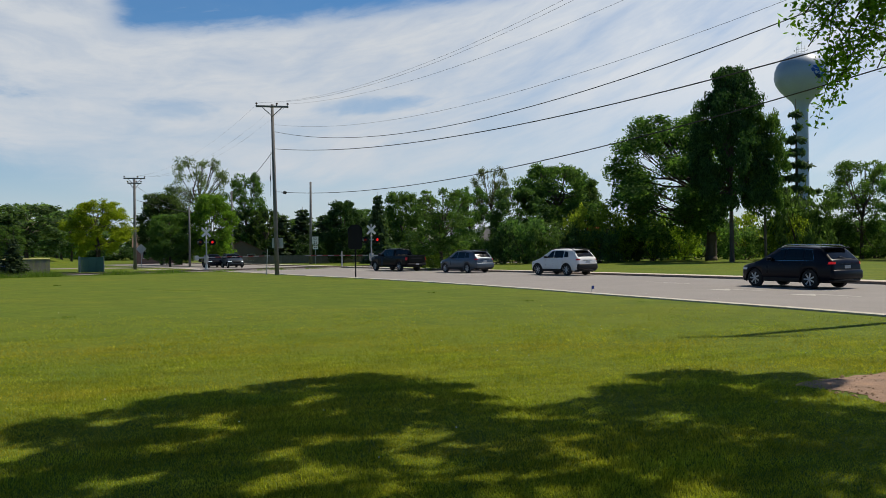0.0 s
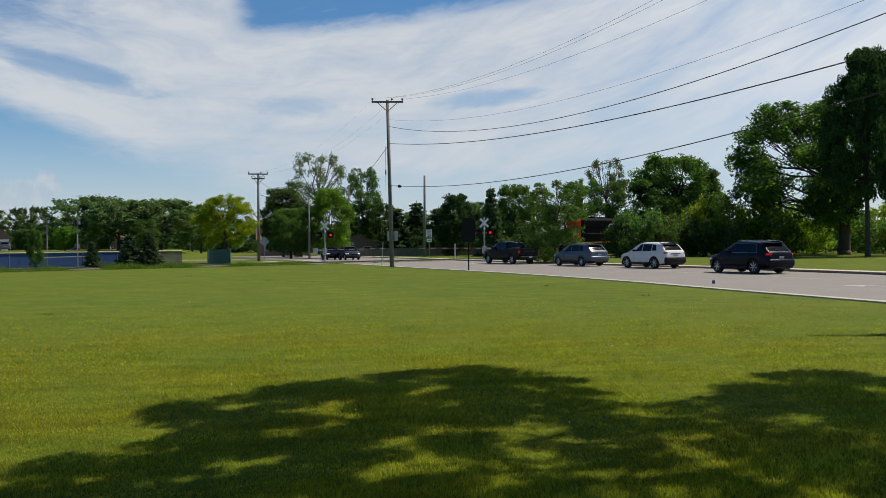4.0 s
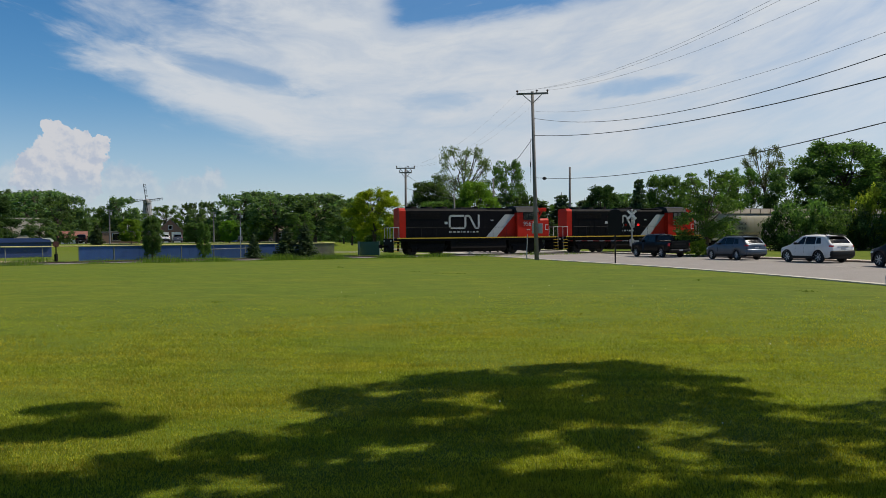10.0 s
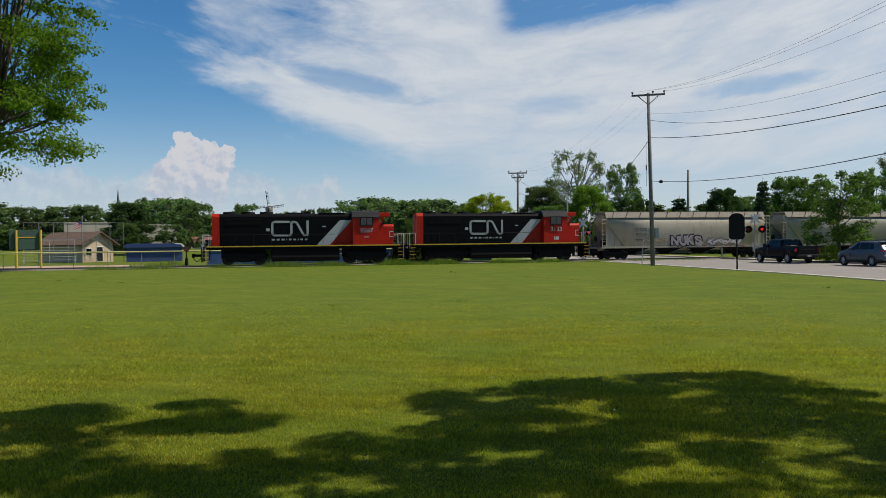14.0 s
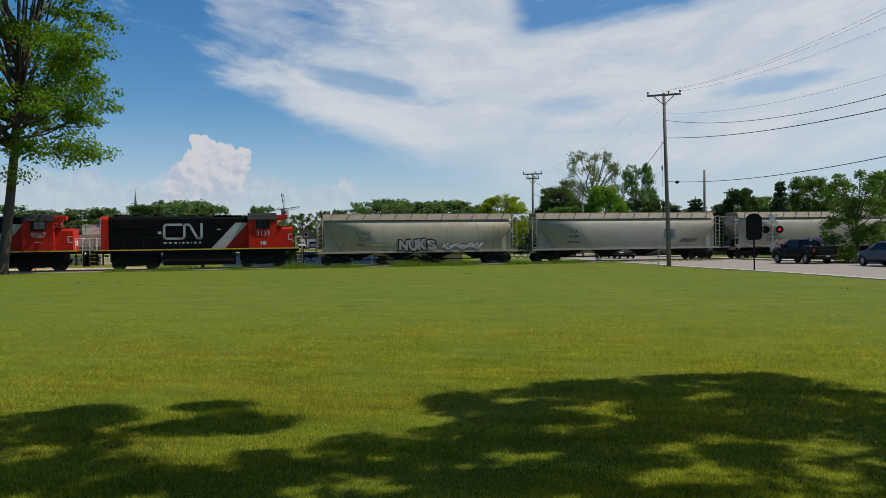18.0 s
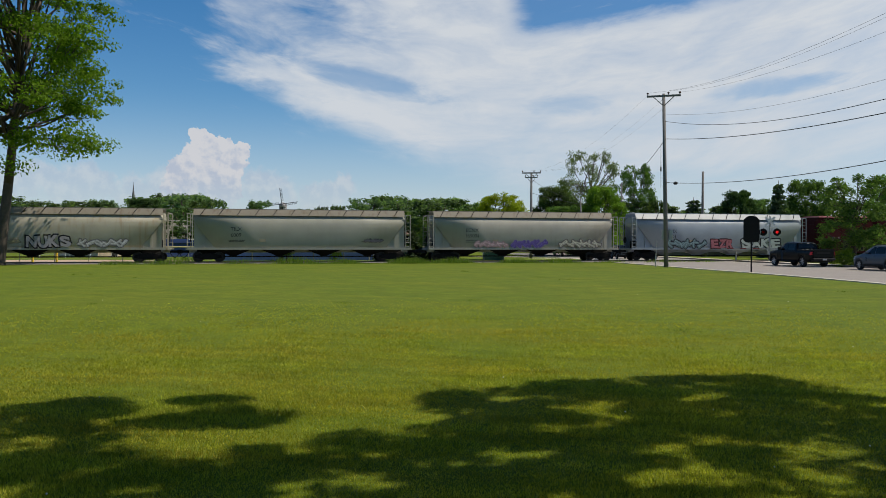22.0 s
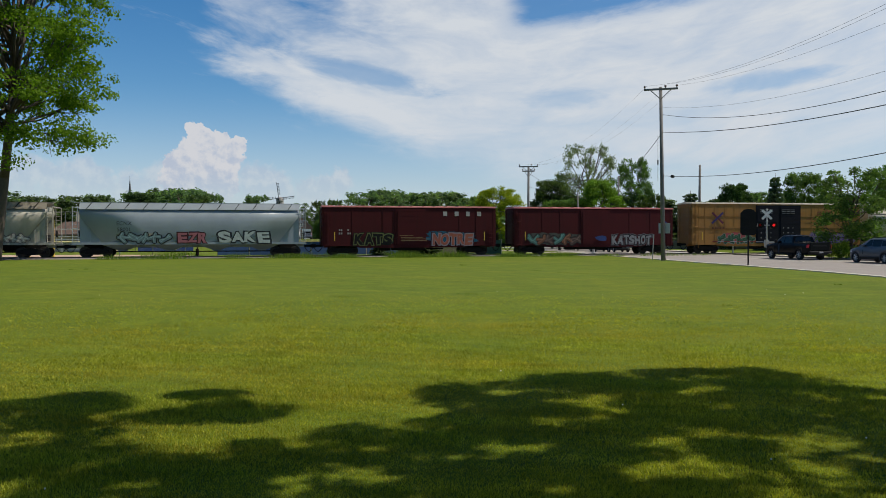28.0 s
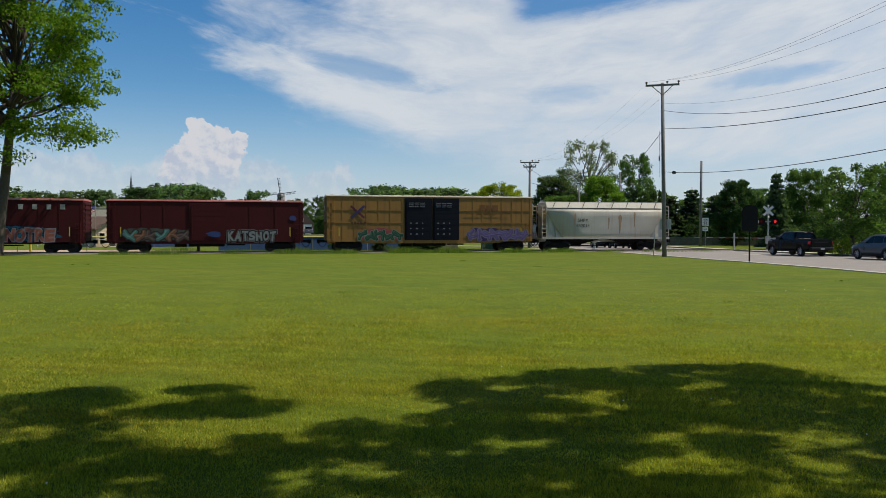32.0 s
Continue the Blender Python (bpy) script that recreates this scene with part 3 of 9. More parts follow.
def broad_tree(name, seed, height, radius, base, mat, label, leaf=0.25, count=44, density=88, trunk_r=0.22, airy=0.0, flat=0.0, low=0.0, group="", shift=(0.0, 0.0), limbs=22, shape=None, clump=1.0, subs=7, layered=0.46, lean=(0.0, 0.0)):
    """A tapered trunk that forks into limbs, and a crown of leafy sprays with gaps."""
    rng = np.random.default_rng(seed)
    e = thing(name, Matrix.Identity(4), label, "tree", group)
    ch = height - base
    clumps, radii = [], []
    for i in range(count):
        f = (i + 0.5) / count
        z = base + ch * (low + (1 - low) * f ** 0.9)
        fz = (z - base) / ch
        prof = max(0.25, (1 - abs(2 * fz - 0.72) ** 2.4 / 2.1)) if fz < 0.93 else 0.3
        if shape:
            prof = float(np.interp(fz, np.linspace(0, 1, len(shape)), shape))
        a = i * 2.399963 + rng.uniform(-0.5, 0.5)
        rr = radius * prof * math.sqrt(rng.uniform(0.25, 1.0)) * 0.84
        cr = radius * rng.uniform(0.22, 0.42) * clump * (1 - 0.3 * fz) * (1 - airy * 0.35)
        z = min(z + rng.normal(scale=0.05 * ch), height - cr * 0.9)
        clumps.append(np.array([rr * math.cos(a) + shift[0], rr * math.sin(a) + shift[1], z - flat * rr]))
        radii.append(cr)
    sc, sr = sprays(rng, clumps, radii, shift, subs)
    c, n = feathery(rng, sc, sr, density / max(0.05, leaf * leaf / 0.066), layered)
    quads("crown", c, leaf * 1.22, n, mat, e, rng)
    bm = BM()
    fork = base + ch * 0.18
    top = Vector((rng.normal() * 0.1 + lean[0], rng.normal() * 0.1 + lean[1], fork))
    limb(bm, [Vector((0, 0, -0.15)), Vector((0, 0, 0.35)), top * 0.5, top], trunk_r * 1.25, trunk_r * 0.75, 10)
    lead = top + Vector((rng.normal() * 0.3 + shift[0] * 0.8, rng.normal() * 0.3 + shift[1] * 0.8, (height - fork) * 0.72))
    limb(bm, [top, (top + lead) / 2 + Vector((rng.normal() * 0.3, rng.normal() * 0.3, 0)), lead], trunk_r * 0.7, 0.03)
    order = rng.permutation(count)[:limbs]
    for i in order:
        p = Vector(clumps[i])
        f = rng.uniform(0.35, 0.95)
        s = Vector((0, 0, base * 0.9)).lerp(top, f) if p.z < fork + ch * 0.25 else top.lerp(lead, rng.uniform(0.0, 0.55))
        mid = s.lerp(p, 0.5) + Vector((0, 0, -0.06 * (p - s).length + rng.normal() * 0.15))
        limb(bm, [s, mid, p], trunk_r * rng.uniform(0.22, 0.42), 0.025, 5)
        for k in range(3):
            q = p + Vector(np.clip(rng.normal(size=3), -1.1, 1.1)) * radii[i] * 0.4
            limb(bm, [mid.lerp(p, 0.5), q], 0.03, 0.010, 4)
    part("trunk", bm, M_BARK, e, "rough brown bark trunk and limbs", smooth=True)
    return e


def spruce_tree(name, seed, height, radius, mat, label, rows=15, leaf=0.34, gaps=0.0):
    """Tiers of drooping branches on a straight trunk."""
    rng = np.random.default_rng(seed)
    e = thing(name, Matrix.Identity(4), label, "conifer")
    cs, ns = [], []
    bm = BM()
    limb(bm, [Vector((0, 0, -0.1)), Vector((0, 0, height * 0.5)), Vector((0, 0, height * 0.98))], radius * 0.10, 0.02, 8)
    for i in range(rows):
        f = i / rows
        z = height * (0.06 + 0.90 * f)
        r = radius * (1 - f) ** 0.85 * rng.uniform(0.85, 1.1) + 0.12
        arms = max(5, int(11 * (1 - f)))
        for k in range(arms):
            if rng.uniform() < gaps:
                continue
            a = k * 6.283 / arms + rng.uniform(-0.3, 0.3) + i
            rr = r * rng.uniform(0.7, 1.12)
            tip = np.array([rr * math.cos(a), rr * math.sin(a), z - 0.22 * rr])
            m = int(16 + 34 * rr)
            t = rng.uniform(0.08, 1.0, m)[:, None]
            cs.append(np.array([0, 0, z]) * (1 - t) + tip * t + rng.normal(scale=0.07 * radius, size=(m, 3)) * np.array([1, 1, 0.6]))
            d = rng.normal(size=(m, 3)) + np.array([0, 0, 0.9])
            ns.append(d / np.linalg.norm(d, axis=1)[:, None])
            limb(bm, [Vector((0, 0, z)), Vector(tip)], 0.03, 0.01, 4)
    quads("crown", np.concatenate(cs), leaf, np.concatenate(ns), mat, e, rng, 1.7)
    part("trunk", bm, M_BARK, e, smooth=True)
    return e


def bush(name, seed, height, radius, mat, label, leaf=0.17):
    rng = np.random.default_rng(seed)
    e = thing(name, Matrix.Identity(4), label, "shrub")
    clumps, radii = [], []
    for i in range(30):
        a = i * 2.4 + rng.uniform(-0.4, 0.4)
        rr = radius * math.sqrt(rng.uniform(0.0, 1.0)) * 0.8
        cr = radius * rng.uniform(0.22, 0.42)
        z = rng.uniform(0.1, 1.0) * height * (1 - 0.35 * (rr / radius) ** 2)
        clumps.append(np.array([rr * math.cos(a), rr * math.sin(a), max(cr * 0.3, min(z, height - cr * 0.7))]))
        radii.append(cr)
    sc, sr = sprays(rng, clumps, radii, (0.0, 0.0), 6)
    c, n = feathery(rng, sc, sr, 62 / (leaf * leaf / 0.08))
    keep = c[:, 2] > 0.02
    quads("foliage", c[keep], leaf, n[keep], mat, e, rng)
    bm = BM()
    for i in range(8):
        limb(bm, [Vector((rng.normal() * 0.15, rng.normal() * 0.15, -0.05)), Vector(clumps[i * 3])], 0.05, 0.015, 5)
    part("stem_cluster", bm, M_BARK, e)
    return e


# patterns, each used where it first stands and then copied
NOMINAL = {}


def plant(kind, x, y, height, radius, turn, label="", z=0.0):
    """Puts a copy of a pattern in its place, at its true height and width."""
    ob, h0, r0 = NOMINAL[kind]
    if ob.get("used") is None:
        ob["used"] = 1
        c = ob
    else:
        c = copy_thing(ob, Matrix.Identity(4))
    c.matrix_basis = pose(x, y, z, 0, 0, turn) @ Matrix.Diagonal((radius / r0, radius / r0, height / h0, 1))
    if label:
        c["label"] = label
    return c


FULL, OVAL, DOME = (0.55, 0.9, 1.0, 0.9, 0.55), (0.45, 0.8, 0.95, 0.85, 0.6, 0.3), (0.8, 1.0, 0.95, 0.7)
BASES = dict(decid=1.4, decid_c=1.8, decid_d=1.2, decid_far=2.4, decid_far_b=2.0, decid_b=2.2, dark=1.2, dark_far=0.8, lime=1.5, yellow=3.2, tall=3.3, spread=2.6, high=4.4, airy=4.6)
for kind, seed, mat, label, kw in (
        ("decid", 1, L_GREEN, "full green broadleaf tree", dict(leaf=0.17, shape=FULL, count=64)),
        ("decid_c", 21, L_GREEN, "rounded green broadleaf tree with a ragged top", dict(leaf=0.17, shape=OVAL, count=72)),
        ("decid_d", 22, L_MID, "spreading mid-green broadleaf tree", dict(leaf=0.17, shape=DOME, count=58, clump=1.1)),
        ("decid_far", 23, L_HAZED, "full green broadleaf tree", dict(leaf=0.30, shape=DOME, count=49, density=80)),
        ("decid_far_b", 24, L_HAZED, "rounded green broadleaf tree", dict(leaf=0.30, shape=FULL, count=49, density=80)),
        ("decid_b", 2, L_MID, "open green broadleaf tree with visible limbs", dict(leaf=0.15, count=52, density=70, clump=0.85, limbs=34, shape=FULL)),
        ("tall", 12, L_DARK, "tall dark green tree with a bare trunk and dense pointed crown", dict(count=137, density=82, trunk_r=0.26, shape=(0.75, 1.05, 1.1, 1.0, 0.78, 0.5, 0.16), clump=0.78, leaf=0.13, limbs=40, subs=9, layered=0.30)),
        ("spread", 13, L_MID, "wide-spreading green tree with forked limbs over its trunk", dict(count=84, density=70, trunk_r=0.34, limbs=50, shift=(-2.6, 0.0), leaf=0.13, shape=(0.6, 0.95, 1.0, 0.8, 0.4), clump=0.9, subs=8)),
        ("high", 16, L_MID, "dark green tree with a high round crown on bare forked stems", dict(count=66, density=84, leaf=0.15, limbs=34, trunk_r=0.24, shape=(0.75, 1.0, 1.0, 0.8, 0.45), clump=0.95)),
        ("dark", 3, L_DARK, "dense dark green tree in its own shade", dict(leaf=0.18, count=72, density=96, shape=OVAL)),
        ("dark_far", 25, L_GREEN, "dense dark green tree in its own shade", dict(leaf=0.32, count=49, shape=FULL)),
        ("lime", 4, L_LIME, "bright light-green broadleaf tree", dict(leaf=0.17, shape=OVAL, count=62)),
        ("yellow", 15, L_YELLOW, "yellow-green honey locust tree beside the street", dict(count=69, density=84, airy=0.1, limbs=34, clump=0.95, leaf=0.15, shape=(0.6, 0.95, 1.05, 0.9, 0.5))),
        ("airy", 6, L_AIRY, "thin grey-green tree with sky between its limbs", dict(leaf=0.12, count=58, airy=0.8, density=34, limbs=40, shape=(0.5, 0.9, 1.0, 0.95, 0.6)))):
    NOMINAL[kind] = (broad_tree("tree", seed, 12.0, 4.6, BASES[kind], mat, label, **kw), 12.0, 4.6)
NOMINAL["spruce"] = (spruce_tree("spruce", 7, 10.0, 2.4, L_SPRUCE, "dark green spruce with drooping tiers"), 10.0, 2.4)
NOMINAL["pine"] = (spruce_tree("pine", 8, 18.0, 3.2, L_SPRUCE, "tall ragged pine with bare gaps between tiers", 12, 0.5, 0.35), 18.0, 3.2)
NOMINAL["bush"] = (bush("bush", 9, 3.4, 2.6, L_GREEN, "green shrub in the hedgerow"), 3.4, 2.6)
NOMINAL["limebush"] = (bush("bush", 10, 3.4, 2.6, L_HEDGE, "light-green shrub in the hedgerow"), 3.4, 2.6)
NOMINAL["darkbush"] = (bush("bush", 11, 3.4, 2.6, L_DARK, "dark shrub in the hedgerow"), 3.4, 2.6)


TREES = [    # kind, x, y, height, half width, foot
    ('decid', -70.0, 132.7, 9.1, 7.0, 1.2),
    ('decid', -76.1, 129.3, 9.2, 6.4, 1.2),
    ('decid_b', -70.2, 149.3, 9.7, 4.1, 0.6),
    ('yellow', -35.1, 80.7, 7.3, 3.2, 0.0),
    ('decid', -43.6, 122.5, 11.2, 4.4, 0.0),
    ('decid', -36.6, 105.9, 7.2, 3.4, 0.0),
    ('lime', -31.4, 107.5, 9.9, 3.9, 0.0),
    ('airy', -50.5, 164.4, 21.8, 6.9, 0.0),
    ('decid_b', -40.4, 163.1, 18.4, 5.0, 0.0),
    ('dark', -39.3, 118.7, 8.6, 2.7, 0.0),
    ('spruce', -26.2, 129.4, 8.3, 3.5, 0.0),
    ('spruce', -23.4, 131.9, 9.5, 3.8, 0.0),
    ('spruce', -19.7, 132.5, 8.5, 3.5, 0.0),
    ('dark', -15.1, 119.1, 9.5, 3.6, 0.0),
    ('dark', -36.0, 161.0, 10.4, 3.5, 0.0),
    ('dark', -13.0, 127.3, 7.2, 2.7, 0.0),
    ('spruce', -9.1, 111.6, 10.3, 2.5, 0.0),
    ('decid', -6.8, 133.8, 11.9, 3.6, 0.0),
    ('decid_b', -0.2, 70.0, 7.2, 3.5, 0.0),
    ('airy', 8.7, 141.7, 16.6, 4.3, 0.0),
    ('high', 19.8, 136.6, 16.3, 7.8, 0.0),
    ('decid', 12.5, 131.4, 12.2, 5.2, 0.0),
    ('decid', 24.5, 135.8, 13.8, 3.5, 0.0),
    ('decid_b', 4.7, 137.9, 12.8, 3.9, 0.0),
    ('decid', -15.3, 149.2, 10.0, 4.3, 0.0),
    ('limebush', -0.9, 68.3, 1.5, 1.0, 0.0),
    ('limebush', 16.9, 95.5, 7.0, 2.9, 0.0),
    ('limebush', 21.1, 97.7, 7.3, 3.0, 0.0),
    ('bush', 13.6, 94.0, 5.3, 2.7, 0.0),
    ('bush', 9.7, 92.5, 5.9, 3.2, 0.0),
    ('bush', 11.2, 91.3, 4.4, 2.3, 0.0),
    ('darkbush', 7.1, 92.7, 4.7, 2.2, 0.0),
    ('darkbush', 15.0, 92.8, 4.1, 2.4, 0.0),
    ('bush', 18.4, 93.2, 4.2, 2.4, 0.0),
    ('limebush', 25.3, 101.9, 6.6, 3.4, 0.0),
    ('darkbush', 23.1, 100.4, 4.9, 2.9, 0.0),
    ('bush', 26.7, 100.5, 4.6, 3.0, 0.0),
    ('limebush', 31.7, 111.6, 6.7, 3.7, 0.0),
    ('limebush', 31.5, 103.3, 4.6, 2.3, 0.0),
    ('bush', 36.1, 108.1, 6.9, 3.7, 0.0),
    ('bush', 38.7, 100.8, 4.7, 3.1, 0.0),
    ('limebush', 41.6, 110.4, 6.8, 3.4, 0.0),
    ('bush', 43.6, 98.8, 6.2, 3.9, 0.0),
    ('bush', 46.5, 97.5, 4.8, 2.7, 0.0),
    ('bush', 51.4, 101.7, 5.6, 4.1, 0.0),
    ('bush', 53.8, 98.2, 5.1, 3.6, 0.0),
    ('darkbush', 57.5, 96.1, 6.0, 4.4, 0.0),
    ('spread', 33.1, 97.5, 17.9, 8.4, 0.0),
    ('tall', 31.6, 86.4, 21.5, 4.3, 0.0),
    ('high', 35.2, 86.2, 16.4, 2.5, 0.0),
    ('pine', 42.6, 94.9, 19.7, 3.1, 0.0),
    ('bush', 41.0, 90.1, 8.8, 3.6, 0.0),
    ('limebush', 40.1, 91.6, 5.6, 2.5, 0.0),
    ('decid_b', 50.6, 95.5, 12.1, 4.6, 0.0),
    ('decid_b', 52.3, 85.2, 12.8, 5.4, 0.0),
    ('decid', -186.0, 167.1, 14.3, 9.8, 1.5),
    ('decid', -185.5, 175.0, 15.3, 8.2, 1.5),
    ('decid', -184.4, 183.3, 15.9, 7.4, 1.5),
    ('dark', -122.8, 124.6, 9.4, 3.8, 1.5),
    ('decid', -107.3, 104.9, 4.9, 3.0, 1.2),
    ('decid', -182.5, 198.9, 11.2, 3.9, 1.5),
    ('decid', -153.3, 178.1, 12.9, 5.4, 1.5),
    ('decid_b', -159.3, 179.5, 10.7, 4.3, 1.5),
    ('decid_b', -159.5, 205.3, 11.8, 5.6, 1.5),
    ('dark', -157.2, 213.4, 12.7, 3.2, 1.5),
    ('dark', -153.0, 216.4, 13.1, 3.8, 1.5),
    ('decid', -123.3, 188.2, 13.1, 7.2, 1.5),
    ('decid', -120.5, 195.9, 14.5, 8.2, 1.5),
    ('decid', -121.2, 212.9, 13.9, 7.0, 1.5),
    ('decid', -85.3, 164.2, 11.2, 6.0, 1.5),
    ('decid', -76.1, 157.6, 10.0, 4.4, 0.9),
    ('decid', -134.8, 186.4, 9.4, 4.1, 1.5),
    ('lime', -98.0, 116.2, 4.6, 2.5, 1.3),
    ('decid', -88.1, 121.4, 4.0, 2.5, 1.2),
    ('lime', -83.3, 124.7, 4.4, 2.3, 1.2),
    ('lime', -79.9, 129.3, 5.1, 2.4, 1.3),
    ('spruce', -100.9, 111.0, 3.9, 1.3, 1.2),
    ('decid', -157.9, 167.3, 9.1, 3.3, 1.5),
    ('decid_b', -67.4, 122.7, 5.9, 2.8, 0.7),
    ('spruce', -41.6, 66.3, 2.5, 0.9, 0.0),
    ('spruce', -38.9, 67.9, 3.2, 1.4, 0.0),
    ('spruce', -37.4, 68.8, 3.5, 1.3, 0.0),
    ('decid', -49.1, 61.0, 4.1, 1.1, 0.0),
    ('decid', -45.4, 63.8, 3.5, 0.7, 0.0),
    ('dark', -112.2, 99.5, 8.7, 4.9, 1.2),
    ('decid', -104.9, 92.7, 5.3, 2.5, 0.7),
    ('decid', -189.4, 147.4, 12.1, 8.6, 1.5),
    ('decid', -168.1, 164.2, 14.3, 9.2, 1.5),
    ('decid', -190.2, 138.0, 11.0, 7.6, 1.5),
    ('decid', -159.3, 165.9, 12.9, 4.9, 1.5),
    ('decid', -193.2, 124.8, 12.2, 9.9, 1.5),
    ('decid', -174.3, 98.1, 11.0, 10.0, 1.4),
    ('dark', -186.8, 150.7, 12.0, 5.1, 1.5),
    ('decid', -41.7, 162.8, 11.0, 5.4, 0.0),
    ('decid', -35.9, 168.2, 9.8, 4.9, 0.0),
    ('decid_b', -27.6, 163.7, 9.1, 5.0, 0.0),
    ('decid', -20.7, 168.7, 10.5, 5.5, 0.0),
    ('dark', -15.1, 171.3, 9.8, 4.9, 0.0),
    ('decid', -9.0, 165.8, 8.9, 4.7, 0.0),
    ('decid', -3.2, 168.0, 9.8, 5.4, 0.0),
    ('decid_b', 2.1, 165.0, 10.1, 5.3, 0.0),
    ('decid', -107.4, 197.7, 10.9, 6.1, 1.5),
    ('decid', -94.4, 193.2, 10.3, 5.4, 1.0),
    ('decid', -82.3, 187.8, 11.3, 5.1, -0.0),
    ('decid', -186.4, 151.2, 12.5, 5.1, 1.5),
    ('decid', -196.1, 138.4, 12.0, 6.0, 1.5),
]
for i, (kind, x, y, h, r, z) in enumerate(TREES):
    # distant trees take paler patterns, with haze painted into their leaves
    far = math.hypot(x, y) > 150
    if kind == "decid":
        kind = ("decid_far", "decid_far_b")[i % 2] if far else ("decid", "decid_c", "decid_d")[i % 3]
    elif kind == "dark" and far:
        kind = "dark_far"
    plant(kind, x, y, h, r, 0.0 if kind in ('tall', 'spread') else i * 67.0, z=z)

L_MAPLE = leaf_material("maple_leaves", (0.065, 0.130, 0.012), (0.150, 0.245, 0.024), 0.5)
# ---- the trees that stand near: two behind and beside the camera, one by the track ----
# leaves darkened and barely translucent, so that the crowns' shade comes out deeper
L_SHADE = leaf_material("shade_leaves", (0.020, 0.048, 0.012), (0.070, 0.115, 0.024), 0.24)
# ground that the crowns shade; each leaf clump hangs sunward of its shade
SHADED = [(-9.6, 2.3), (-8.6, 4.4), (-7.7, 5.0), (-7.4, 5.7), (-6.9, 6.3), (-6.0, 6.9), (-5.75, 6.2), (-4.7, 6.3), (-5.2, 5.55), (-5.75, 4.85), (-5.2, 4.65), (-4.6, 5.15), (-4.0, 5.7), (-3.6, 6.6), (-3.7, 7.1), (-4.2, 7.4), (-3.9, 8.2), (-3.3, 9.3), (-2.5, 10.0), (-1.9, 10.4), (-1.0, 10.8), (-0.3, 10.7), (0.2, 10.2), (0.6, 9.2), (0.75, 7.5), (1.2, 8.4), (1.7, 9.1), (2.2, 9.7), (2.9, 10.8), (4.6, 10.7), (4.7, 9.7), (4.3, 8.3), (5.6, 7.4), (6.6, 5.0), (6.6, 2.3)]

# sunlit gaps between the boughs: middle and half widths on the ground
GAPS = [(0.05, 7.4, 0.42, 0.55), (-0.3, 6.3, 0.50, 0.42), (1.5, 7.6, 0.40, 0.70), (2.1, 7.7, 0.24, 0.40), (1.5, 6.1, 0.40, 0.36), (0.7, 6.0, 0.24, 0.3), (-0.9, 6.0, 0.3, 0.22), (2.7, 7.6, 0.20, 0.34), (3.6, 8.6, 0.22, 0.26), (3.1, 6.0, 0.28, 0.2), (-1.15, 8.1, 0.22, 0.30), (-2.2, 7.6, 0.16, 0.26), (-2.2, 6.7, 0.20, 0.24), (-2.7, 5.8, 0.20, 0.20), (-2.1, 5.4, 0.22, 0.2), (-1.4, 5.8, 0.16, 0.2), (-0.7, 9.1, 0.22, 0.14), (-3.6, 4.5, 0.21, 0.14), (-5.0, 4.4, 0.3, 0.19), (-6.3, 4.2, 0.40, 0.2), (-6.5, 5.6, 0.2, 0.15)]


def inside(x, y, ring):
    hit = False
    for (x0, y0), (x1, y1) in zip(ring, ring[1:] + ring[:1]):
        if (y0 > y) != (y1 > y) and x < x0 + (y - y0) / (y1 - y0) * (x1 - x0):
            hit = not hit
    return hit


def shade_clumps():
    rng = np.random.default_rng(31)
    out = []
    step = 0.42
    for i in range(int(17 / step)):
        for j in range(int(9 / step)):
            x, y = -9.8 + (i + rng.uniform(-0.1, 1.1)) * step, 2.2 + (j + rng.uniform(-0.1, 1.1)) * step
            r = rng.uniform(0.22, 0.42)
            open_sky = 0.4 * noise.noise((x * 1.25, y * 0.95, 5.3)) + 0.8 * noise.noise((x * 2.9, y * 2.5, 1.1))
            lit = min(((x - gx) / (gw * 0.8 + 0.05)) ** 2 + ((y - gy) / (gh * 0.8 + 0.05)) ** 2 for gx, gy, gw, gh in GAPS) < rng.uniform(0.75, 1.35)
            if not inside(x, y - 0.12, SHADED):
                continue
            leafy = 1.0
            if lit or open_sky > 0.27:      # thin foliage that lets half of the sun through
                if rng.uniform() > 0.88:
                    continue
                leafy = rng.uniform(0.22, 0.6)
            h = 9.2 + 1.5 * noise.noise((x * 0.35, y * 0.35, 9.0)) + rng.uniform(-0.7, 0.7)
            out.append((np.array([x + SUN_WAY.x / SUN_WAY.z * h, y + SUN_WAY.y / SUN_WAY.z * h, h]), r, leafy))
    return out


